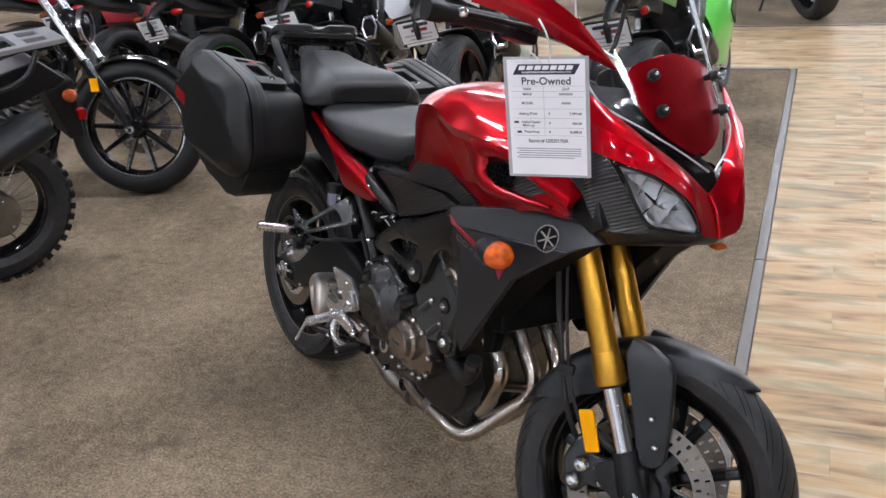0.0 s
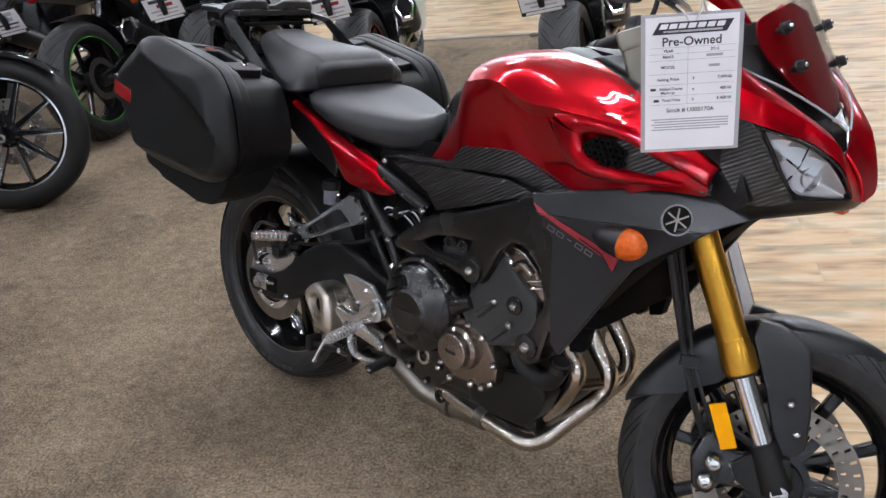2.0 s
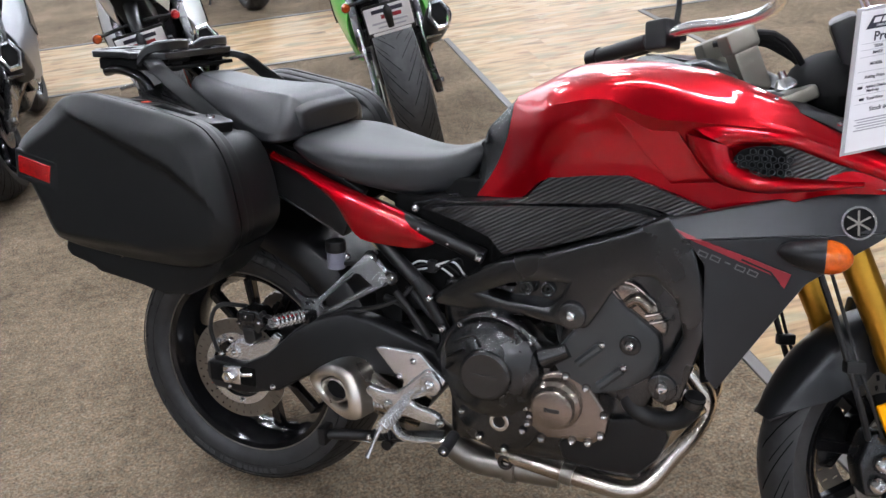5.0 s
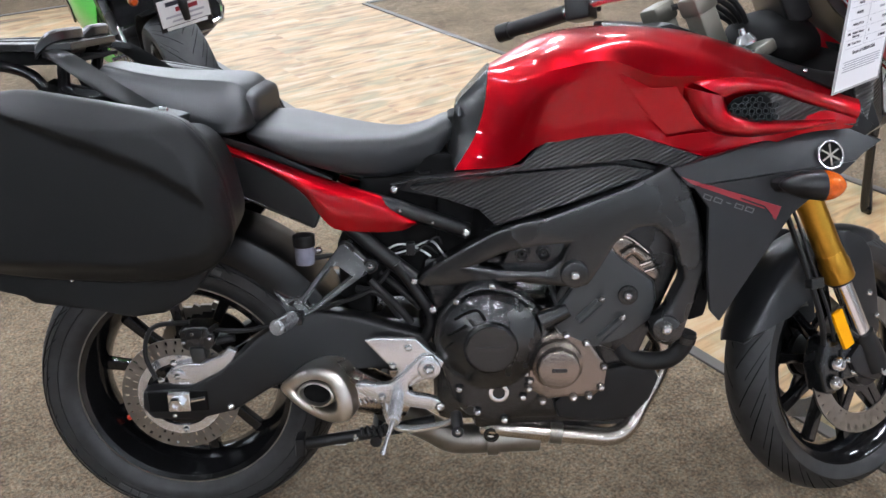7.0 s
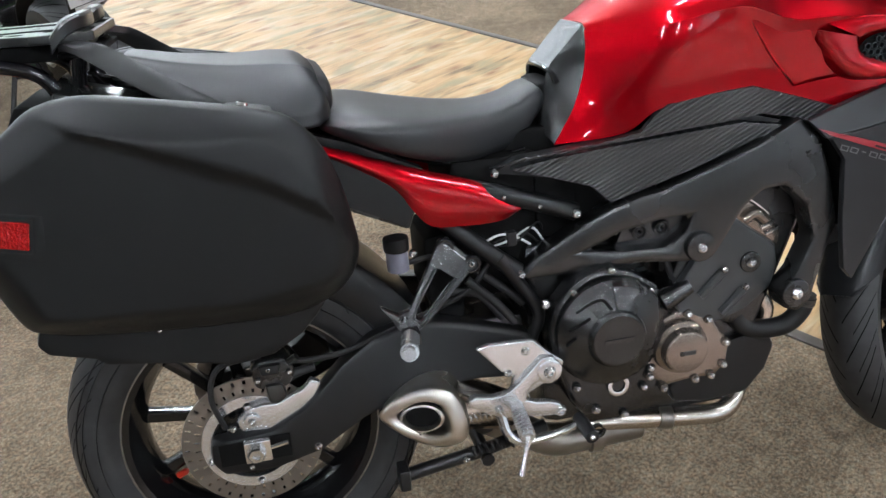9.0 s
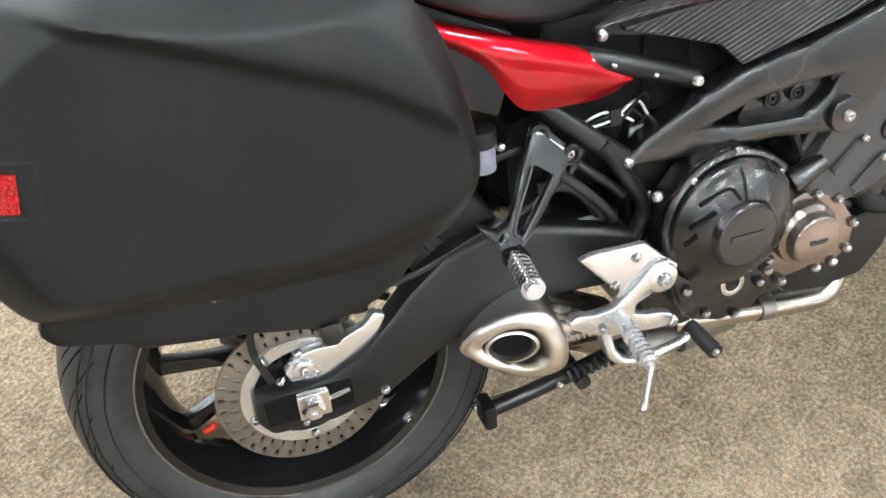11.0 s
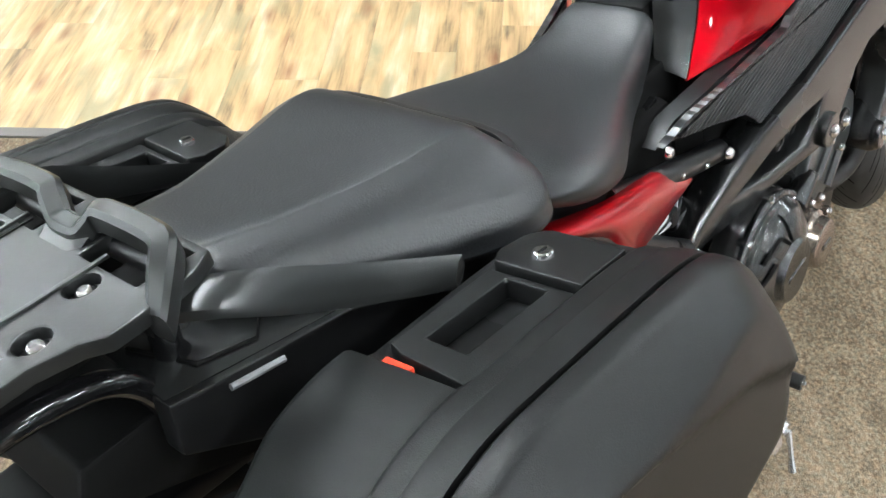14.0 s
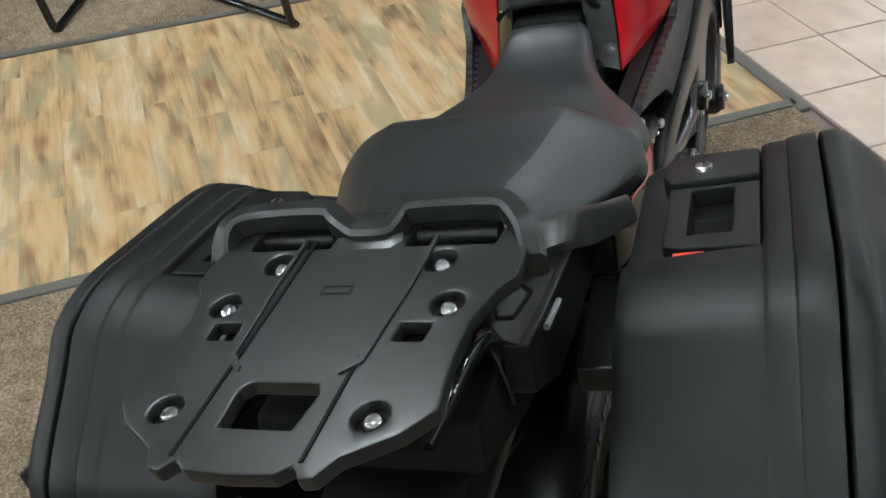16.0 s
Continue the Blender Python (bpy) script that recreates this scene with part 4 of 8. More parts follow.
part("coolant_hose", tube([(0.898, -0.14, 0.448), (0.900, -0.152, 0.415), (0.914, -0.155, 0.389), (0.950, -0.160, 0.376), (0.992, -0.172, 0.384), (1.018, -0.178, 0.412), (1.027, -0.180, 0.445)], 0.0185, 14, 5), RUBBER, moto, "thick black rubber coolant hose")
part("hose_clamp", tube([(1.022, -0.179, 0.424), (1.025, -0.180, 0.438)], 0.0208, 14, 1), ENGINE, moto)
for i, (p, q) in enumerate((((0.78, -0.16, 0.52), (0.80, -0.17, 0.475)), ((0.76, -0.15, 0.54), (0.775, -0.165, 0.49)), ((0.80, -0.15, 0.545), (0.85, -0.165, 0.515)))):
    part("cable", tube([p, q], 0.007, 8, 2), PLASTIC, moto)
    bolt(moto, (q[0], q[1] - 0.005, q[2] + 0.012), 0.9)

# exhaust
HEADERS = ([(0.925, -0.11, 0.50), (0.960, -0.095, 0.450), (0.984, -0.08, 0.411), (1.002, -0.08, 0.370), (0.970, -0.075, 0.306), (0.917, -0.06, 0.229), (0.857, -0.06, 0.182), (0.80, -0.06, 0.168), (0.74, -0.06, 0.163), (0.68, -0.06, 0.160)],
           [(0.930, 0.0, 0.50), (0.968, 0.0, 0.442), (0.999, 0.0, 0.402), (1.030, 0.0, 0.362), (1.028, -0.005, 0.322), (1.010, -0.03, 0.290), (0.970, -0.06, 0.237), (0.936, -0.09, 0.194), (0.898, -0.108, 0.180), (0.84, -0.112, 0.186), (0.76, -0.108, 0.194), (0.68, -0.098, 0.200), (0.62, -0.085, 0.200)],
           [(0.950, 0.07, 0.50), (0.985, 0.07, 0.450), (1.012, 0.07, 0.415), (1.036, 0.065, 0.378), (1.030, 0.055, 0.335), (0.990, 0.035, 0.278), (0.940, 0.0, 0.218), (0.880, -0.03, 0.184), (0.80, -0.04, 0.170), (0.70, -0.05, 0.165)])
for run in HEADERS:
    part("header_pipe", tube(run, 0.0200, 18, 6), TITAN, moto, "brushed steel exhaust pipe")
part("pipe_link", tube([(0.998, -0.078, 0.345), (1.028, -0.004, 0.338)], 0.013, 12, 2), TITAN, moto)
part("pipe_link", tube([(1.030, 0.0, 0.350), (1.034, 0.06, 0.356)], 0.013, 12, 2), TITAN, moto)
for x, y, z, dx, dz in ((0.944, -0.068, 0.268, 0.016, 0.023),):
    part("pipe_sleeve", tube([(x - dx, y, z - dz), (x + dx, y, z + dz)], 0.0215, 18, 1), TITAN, moto)
part("collector", tube([(0.745, -0.05, 0.152), (0.64, -0.06, 0.158), (0.56, -0.075, 0.168), (0.50, -0.085, 0.205), (0.42, -0.11, 0.270)], [0.034, 0.036, 0.036, 0.034, 0.04], 18, 5, 0.9), STEEL, moto, "heat-tinted exhaust collector")
part("pipe_band", tube([(0.79, -0.110, 0.191), (0.765, -0.108, 0.194)], 0.0235, 18, 1), STEEL, moto, "dull steel band round the pipe")
part("pipe_clamp", tube([(0.655, -0.07, 0.163), (0.632, -0.07, 0.163)], 0.038, 16, 1), STEEL, moto)
part("clamp_ring", disc_y((0.64, -0.10, 0.190), 0.017, -0.012, 18, 0.002, 0.009), ENGINE, moto)
CAP = [(0.213, 0.348), (0.235, 0.374), (0.268, 0.394), (0.303, 0.401), (0.335, 0.392), (0.352, 0.365), (0.362, 0.33), (0.358, 0.298), (0.335, 0.284), (0.305, 0.283), (0.268, 0.297), (0.235, 0.320)]
SIL = []
for k, y, dx in ((0.52, -0.168, 0.0), (0.56, -0.200, 0.0), (0.63, -0.2085, 0.0), (0.80, -0.209, 0.0), (0.93, -0.205, 0.0), (1.0, -0.198, 0.001), (1.04, -0.18, 0.006), (1.04, -0.145, 0.02), (0.92, -0.115, 0.05)):
    SIL.append([(0.288 + (x - 0.288) * k + dx, y - 0.26 * (x - 0.288) * (k < 1.02), 0.340 + (z - 0.340) * k) for x, z in CAP])
sil = part("silencer", skin(SIL, caps=True, ku=3, kv=3), CAN, moto, "short brushed steel silencer with a slanted end")
part("silencer_neck", tube([(0.34, -0.14, 0.335), (0.40, -0.135, 0.31), (0.46, -0.12, 0.28)], [0.052, 0.045, 0.036], 18, 4), TITAN, sil)
part("outlet", moved(lathe([(0.031, 0.006), (0.031, -0.008), (0.027, -0.010), (0.024, -0.004), (0.024, 0.006)], 28), aim((0.288, -0.190, 0.338), (-0.27, -1, 0.05)) @ Matrix.Diagonal((1.25, 1, 0.85, 1))), CAN, sil)
part("outlet_hole", moved(disc_y((0, 0, 0), 0.0245, -0.0035, 28), aim((0.288, -0.186, 0.338), (-0.27, -1, 0.05)) @ Matrix.Diagonal((1.6, 1, 1.15, 1))), DARK, sil)
part("silencer_strap", tube([(0.352, -0.190, 0.37), (0.375, -0.178, 0.35), (0.40, -0.170, 0.345)], [0.011, 0.010, 0.010], 10, 4, 0.5), CAN, sil)

# frame and tubes
def side_bow(x, z=0):
    return float(np.interp(x, [0.45, 0.55, 0.70, 0.80, 0.95, 1.05], [0.075, 0.060, 0.025, 0.010, -0.012, -0.018]))


SPAR = [(0.968, 0.790), (0.90, 0.752), (0.842, 0.728), (0.736, 0.686), (0.699, 0.679), (0.646, 0.659), (0.592, 0.627), (0.519, 0.5815), (0.486, 0.553), (0.501, 0.540), (0.591, 0.5435), (0.70, 0.556), (0.775, 0.550), (0.825, 0.552), (0.848, 0.590), (0.876, 0.640),
        (0.91, 0.668), (0.945, 0.672), (0.985, 0.635), (1.002, 0.572), (0.975, 0.51), (0.945, 0.475), (0.95, 0.445), (0.98, 0.430), (1.005, 0.45), (1.03, 0.545), (1.046, 0.60), (1.03, 0.68), (1.005, 0.755)]
HOLE = [(0.610, 0.587), (0.668, 0.616), (0.731, 0.631), (0.785, 0.636), (0.774, 0.608), (0.748, 0.584), (0.657, 0.582)]
for s in (-1, 1):
    f = part("frame_spar", prism(SPAR, s * 0.160, s * 0.212, holes=[HOLE], bevel=0.013, bend=(lambda x, z, s=s: -s * side_bow(x))), FRAMEM, moto, "broad black cast frame spar")
    if s < 0:
        part("lug_plate", prism([(0.662, 0.580), (0.680, 0.624), (0.735, 0.636), (0.792, 0.630), (0.802, 0.612), (0.77, 0.580)], -0.184, -0.174, bevel=0.002, bend=lambda x, z: side_bow(x)), FRAMEM, f)
        for x, z in ((0.701, 0.610), (0.742, 0.611)):
            lug = part("lug", disc_y((x, -0.166, z), 0.0145, -0.008, 24, 0.003, 0.0095), ENGINE, f)
            part("socket", disc_y((x, -0.164, z), 0.008, -0.008, 6, 0.001, 0.004), PLASTIC, lug, "black socket screw")
        part("lug", disc_y((0.798, -0.192, 0.579), 0.027, -0.02, 28, 0.005), FRAMEM, f)
        bolt(f, (0.798, -0.211, 0.579), 1.7)
        part("lug", disc_y((0.972, -0.215, 0.472), 0.027, -0.018, 28, 0.005), FRAMEM, f)
        bolt(f, (0.972, -0.231, 0.472), 1.9)
for s in (-1, 1):
    part("subframe_tube", tube([(0.35, s * 0.12, 0.735), (0.46, s * 0.135, 0.703), (0.60, s * 0.13, 0.650)], 0.016, 12, 2), PLASTIC, moto, "black subframe tube")
    part("subframe_tube", tube([(0.34, s * 0.12, 0.69), (0.42, s * 0.13, 0.615), (0.49, s * 0.135, 0.557)], 0.016, 12, 2), PLASTIC, moto, "black subframe tube")
    part("subframe_tube", tube([(0.455, s * 0.14, 0.59), (0.49, s * 0.14, 0.535), (0.522, s * 0.14, 0.475), (0.505, s * 0.14, 0.425)], 0.0115, 12, 4), PLASTIC, moto, "black subframe tube")
bolt(moto, (0.595, -0.147, 0.652), 1.6)
bolt(moto, (0.49, -0.152, 0.557), 1.4)
bolt(moto, (0.468, -0.15, 0.70), 0.7)
bolt(moto, (0.53, -0.15, 0.675), 0.7)
part("plug", box(0.475, 0.493, -0.128, -0.112, 0.602, 0.628, 0.003), PLASTIC, moto, "black plastic cable plug")
for i in range(4):
    part("cable", tube([(0.42 + 0.012 * i, -0.11, 0.60), (0.46 + 0.01 * i, -0.125, 0.625 - 0.006 * i), (0.50 + 0.012 * i, -0.11, 0.61 + 0.008 * i), (0.55, -0.10, 0.57 + 0.012 * i)], 0.0022, 6, 5), (WHITEPL, RUBBER, WHITEPL, RUBBER)[i], moto)
for i, p in enumerate((((0.40, -0.12, 0.55), (0.45, -0.13, 0.50), (0.48, -0.13, 0.46)), ((0.42, -0.10, 0.56), (0.47, -0.12, 0.52), (0.50, -0.12, 0.49)), ((0.37, -0.11, 0.53), (0.42, -0.12, 0.52), (0.46, -0.125, 0.47)))):
    part("hose", tube(p, 0.008, 10, 4), RUBBER, moto)
part("shock_spring", tube([(0.40 + 0.02 * math.cos(2.1 * i) + 0.006 * i, 0.02 * math.sin(2.1 * i) - 0.03, 0.50 + 0.008 * i) for i in range(18)], 0.006, 8, 3), ENGINE, moto, "coiled shock spring")
# Added near-black fillers: shade behind the hanger and under the seat as colour.
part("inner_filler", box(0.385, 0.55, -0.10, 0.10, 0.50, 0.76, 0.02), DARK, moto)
part("shock_gap_fill", prism([(0.335, 0.625), (0.40, 0.635), (0.40, 0.47), (0.365, 0.455), (0.335, 0.51)], -0.09, 0.06, bevel=0.006), DARK, moto, "near-black filler added for the shade by the shock")
part("seat_gap_fill", box(0.49, 0.64, -0.075, 0.075, 0.70, 0.795, 0.01), DARK, moto)
part("tube_gap_fill", box(0.535, 0.62, -0.105, 0.105, 0.60, 0.72, 0.01), DARK, moto, "near-black filler added for the gap behind the subframe tube")

# passenger foot peg hanger and brake reservoir
HANG = [(0.344, 0.631), (0.351, 0.641), (0.368, 0.642), (0.377, 0.6286), (0.398, 0.606), (0.416, 0.604), (0.422, 0.591), (0.415, 0.5785), (0.400, 0.577), (0.3105, 0.532), (0.279, 0.522), (0.266, 0.526), (0.228, 0.581), (0.258, 0.560), (0.279, 0.559)]
HSLOT = [(0.331, 0.600), (0.288, 0.553), (0.292, 0.541), (0.302, 0.539), (0.368, 0.577), (0.343, 0.599)]


def splay(x, z=0):
    """The hanger leans outwards towards its foot."""
    return -0.78 * max((0.38 - x) * 0.76 + (0.607 - z) * 0.65, 0)


hanger = part("peg_hanger", prism(HANG, -0.150, -0.136, holes=[HSLOT, [(0.266, 0.555), (0.258, 0.552), (0.257, 0.546), (0.266, 0.549)]], bevel=0.004, bend=splay), FRAMEM, moto, "satin black cast passenger peg hanger")
# Pale tube draws the light caught by the slot's edge.
rim = [(x, -0.1505 + splay(x, z), z) for x, z in ((0.336, 0.602), (0.287, 0.5535), (0.2905, 0.540), (0.302, 0.538), (0.371, 0.577))]
part("slot_highlight", tube(rim, 0.0018, 6, 4), LIT_BLACK, hanger, "grey line painted as the highlight along the slot's edge")
for x, z in ((0.359, 0.628), (0.404, 0.590)):
    part("hanger_boss", disc_y((x, -0.146, z), 0.0165, -0.008, 24, 0.003, 0.009), GLOSSY, hanger)
    bolt(hanger, (x, -0.147, z), 1.25)
part("hanger_link", prism([(0.343, 0.599), (0.368, 0.577), (0.384, 0.590), (0.358, 0.615)], -0.152, -0.140, bevel=0.003), ENGINE, hanger, "dark bridge between the arms of the hanger")
# Bare-metal strip carries the sheen of the hanger's upper edge in its colour.
part("hanger_link", prism([(0.373, 0.622), (0.397, 0.600), (0.393, 0.594), (0.369, 0.614)], -0.153, -0.150, bevel=0.001), ALU, hanger, "pale strip painted as the sheen on the hanger's top edge")
part("clevis", box(0.258, 0.286, -0.285, -0.252, 0.520, 0.541, 0.004), GLOSSY, hanger)
peg = part("passenger_peg", tube([(0.2705, -0.268, 0.533), (0.264, -0.305, 0.540), (0.2527, -0.368, 0.5495)], [0.010, 0.012, 0.010], 12, 6), ALU, hanger, "ribbed bright passenger foot peg")
for i in range(7):
    part("peg_rib", moved(lathe([(0.008, 0), (0.0145, 0), (0.0145, -0.005), (0.008, -0.005)], 12), aim((0.2675 - 0.0021 * i, -0.286 - 0.0115 * i, 0.5365 + 0.0018 * i), (-0.18, -0.97, 0.15))), CHROME, peg)
bolt(hanger, (0.279, -0.266, 0.531), 1.2)
part("reservoir", disc_y((0, 0, 0), 0.019, -0.036, 20, 0.003), FLUID, moto, "cloudy brake fluid reservoir", aim((0.278, -0.15, 0.598), (0, 0, 1)))
part("reservoir_cap", disc_y((0, 0, 0), 0.022, -0.024, 20, 0.003), PLASTIC, moto, "", aim((0.278, -0.15, 0.634), (0, 0, 1)))
bolt(moto, (0.305, -0.15, 0.625), 1.2)
part("reservoir_hose", tube([(0.297, -0.15, 0.61), (0.34, -0.14, 0.61), (0.40, -0.12, 0.59)], 0.005, 8), RUBBER, moto)

# rider foot controls
part("heel_plate", prism([(0.388, 0.455), (0.41, 0.460), (0.49, 0.456), (0.515, 0.430), (0.545, 0.405), (0.535, 0.382), (0.515, 0.372), (0.475, 0.352), (0.445, 0.365), (0.452, 0.392), (0.43, 0.405)], -0.205, -0.192, holes=[[(0.468, 0.385), (0.492, 0.388), (0.487, 0.400), (0.472, 0.397)]], bevel=0.004), ALU, moto, "pale aluminium heel plate")
bolt(moto, (0.475, -0.204, 0.437), 1.3)
bolt(moto, (0.443, -0.203, 0.400), 1.2)
part("pivot_boss", disc_y((0.514, -0.19, 0.395), 0.024, -0.026, 28, 0.005), ALU, moto, "round cast boss of the foot peg plate")
bolt(moto, (0.514, -0.214, 0.395), 1.9)
part("foot_bracket", prism([(0.501, 0.425), (0.523, 0.423), (0.531, 0.409), (0.526, 0.392), (0.508, 0.384), (0.488, 0.375), (0.474, 0.361), (0.471, 0.347), (0.489, 0.34), (0.514, 0.336), (0.533, 0.328), (0.537, 0.316), (0.526, 0.305), (0.496, 0.308), (0.463, 0.315), (0.432, 0.317), (0.399, 0.332), (0.371, 0.35), (0.365, 0.363), (0.379, 0.371), (0.409, 0.364), (0.437, 0.366), (0.457, 0.382), (0.478, 0.402)], -0.214, -0.196, bevel=0.005), ALU, moto, "cast aluminium foot peg bracket")
bolt(moto, (0.533, -0.209, 0.313), 1.8)
bolt(moto, (0.420, -0.217, 0.338), 1.2)
bolt(moto, (0.575, -0.170, 0.312), 1.5)
part("foot_peg", tube([(0.452, -0.208, 0.342), (0.449, -0.24, 0.336), (0.445, -0.303, 0.328)], [0.012, 0.013, 0.011], 12, 6, 0.8), ALU, moto, "ribbed aluminium rider foot peg")
for i in range(7):
    part("peg_rib", moved(lathe([(0.008, 0), (0.0145, 0), (0.0145, -0.004), (0.008, -0.004)], 8), aim((0.449 - 0.0006 * i, -0.240 - 0.0088 * i, 0.336 - 0.0011 * i), (-0.06, -0.99, -0.12))), ALU, moto)
part("peg_feeler", tube([(0.444, -0.305, 0.328), (0.432, -0.315, 0.295), (0.424, -0.321, 0.272)], [0.005, 0.004, 0.006], 8, 4), ALU, moto, "thin bright peg feeler")
part("brake_pedal", tube([(0.425, -0.20, 0.322), (0.435, -0.212, 0.285), (0.465, -0.218, 0.268), (0.535, -0.222, 0.278), (0.562, -0.222, 0.290)], [0.015, 0.013, 0.011, 0.009, 0.008], 10, 5, 0.7), ALU, moto, "polished brake pedal")
part("pedal_pad", tube([(0.565, -0.212, 0.292), (0.567, -0.275, 0.288)], 0.012, 14, 1), RUBBER, moto, "black rubber pedal pad")
bolt(moto, (0.567, -0.275, 0.288), 1.0)
part("return_spring", tube([(0.37 + 0.003 * i, -0.185 + 0.006 * math.cos(2.1 * i), 0.315 + 0.006 * math.sin(2.1 * i)) for i in range(16)], 0.0025, 6, 3), CHROME, moto)

# centre stand, folded up
part("centre_stand", joined(tube([(0.52, -0.15, 0.250), (0.42, -0.170, 0.241), (0.33, -0.176, 0.230), (0.249, -0.178, 0.219)], 0.0125, 12, 3), tube([(0.52, 0.15, 0.250), (0.249, 0.178, 0.219)], 0.0135, 12, 1), tube([(0.40, -0.19, 0.225), (0.40, 0.19, 0.225)], 0.012, 10, 1)), PLASTIC, moto, "black folded centre stand")
part("stand_foot", box(0.236, 0.256, -0.200, -0.158, 0.198, 0.240, 0.005), PLASTIC, moto)
part("stand_spring", tube([(0.37 + 0.0035 * i, -0.187 + 0.009 * math.cos(1.9 * i), 0.248 + 0.0003 * i + 0.009 * math.sin(1.9 * i)) for i in range(30)], 0.0035, 6, 3), RUBBER, moto, "black coiled stand spring")
bolt(moto, (0.36, -0.189, 0.236), 1.2)
part("stand_lever", tube([(0.33, -0.12, 0.185), (0.24, -0.13, 0.19)], 0.006, 10, 1), CHROME, moto)

# ---- bodywork ----
TANK = [
    [(0.655, 0, 0.955), (0.654, -0.025, 0.955), (0.652, -0.045, 0.955), (0.650, -0.062, 0.954), (0.648, -0.076, 0.945), (0.645, -0.086, 0.915), (0.637, -0.091, 0.875), (0.615, -0.095, 0.820), (0.577, -0.098, 0.764)],
    [(0.705, 0, 0.985), (0.703, -0.045, 0.984), (0.70, -0.085, 0.978), (0.70, -0.117, 0.966), (0.70, -0.140, 0.944), (0.697, -0.150, 0.908), (0.692, -0.153, 0.868), (0.688, -0.151, 0.825), (0.685, -0.148, 0.783)],
    [(0.768, 0, 1.012), (0.766, -0.065, 1.012), (0.764, -0.13, 1.001), (0.762, -0.174, 0.985), (0.76, -0.198, 0.962), (0.758, -0.201, 0.932), (0.755, -0.194, 0.90), (0.75, -0.186, 0.865), (0.742, -0.181, 0.828)],
    [(0.85, 0, 1.022), (0.85, -0.08, 1.022), (0.85, -0.15, 1.016), (0.85, -0.192, 1.003), (0.85, -0.225, 0.978), (0.852, -0.219, 0.955), (0.855, -0.207, 0.92), (0.86, -0.197, 0.88), (0.87, -0.193, 0.843)],
    [(0.93, -0.05, 1.024), (0.93, -0.11, 1.022), (0.93, -0.155, 1.012), (0.93, -0.195, 0.995), (0.93, -0.229, 0.953), (0.933, -0.216, 0.93), (0.938, -0.202, 0.90), (0.945, -0.194, 0.865), (0.95, -0.192, 0.826)],
    [(1.02, -0.115, 1.012), (1.02, -0.145, 1.006), (1.02, -0.175, 0.992), (1.015, -0.212, 0.972), (1.010, -0.233, 0.949), (1.013, -0.218, 0.925), (1.018, -0.204, 0.89), (1.025, -0.198, 0.845), (1.03, -0.196, 0.798)],
    [(1.12, -0.150, 0.978), (1.12, -0.168, 0.972), (1.12, -0.188, 0.960), (1.12, -0.208, 0.948), (1.12, -0.228, 0.938), (1.12, -0.216, 0.915), (1.12, -0.206, 0.88), (1.12, -0.204, 0.845), (1.10, -0.202, 0.80)],
    [(1.21, -0.163, 0.937), (1.21, -0.176, 0.932), (1.21, -0.188, 0.925), (1.21, -0.200, 0.916), (1.21, -0.211, 0.905), (1.21, -0.215, 0.893), (1.21, -0.216, 0.878), (1.21, -0.218, 0.862), (1.20, -0.212, 0.84)],
    [(1.30, -0.180, 0.893), (1.30, -0.186, 0.890), (1.30, -0.193, 0.886), (1.30, -0.200, 0.881), (1.30, -0.206, 0.876), (1.30, -0.209, 0.870), (1.30, -0.210, 0.863), (1.30, -0.209, 0.856), (1.295, -0.206, 0.849)],
]
def creased(row, k, n):
    """A row smoothed on both sides of its point k, which stays an edge."""
    return np.concatenate([curve_through(row[:k + 1], n), curve_through(row[k:], n)[1:]])


for s in (1, -1):
    part("tank_shell", sheet([creased([(x, s * y, z) for x, y, z in r], 4, 5) for r in TANK], 0.006 * -s, 5, 1), RED, moto, "glossy candy red tank shell", sharp=26)
LIP_O = [(0.981, 0.9315), (0.994, 0.9015), (1.014, 0.8726), (1.0436, 0.8485), (1.085, 0.8395), (1.131, 0.8397), (1.203, 0.850), (1.258, 0.8595)]
LIP_I = [(1.0546, 0.913), (1.0536, 0.9023), (1.0645, 0.880), (1.102, 0.866), (1.135, 0.8626), (1.166, 0.8617), (1.213, 0.8608), (1.259, 0.8615)]
BROW_O = [(0.987, 0.9417), (1.027, 0.9527), (1.094, 0.9503), (1.151, 0.941), (1.200, 0.9245), (1.258, 0.909), (1.304, 0.8945)]
BROW_I = [(1.0546, 0.913), (1.0675, 0.919), (1.0966, 0.9229), (1.1476, 0.9195), (1.1967, 0.902), (1.250, 0.8857), (1.301, 0.867)]


def scoop_y(x):
    """How far out the rim of the scoop stands."""
    return -0.2365 + 0.11 * max(x - 1.14, 0)


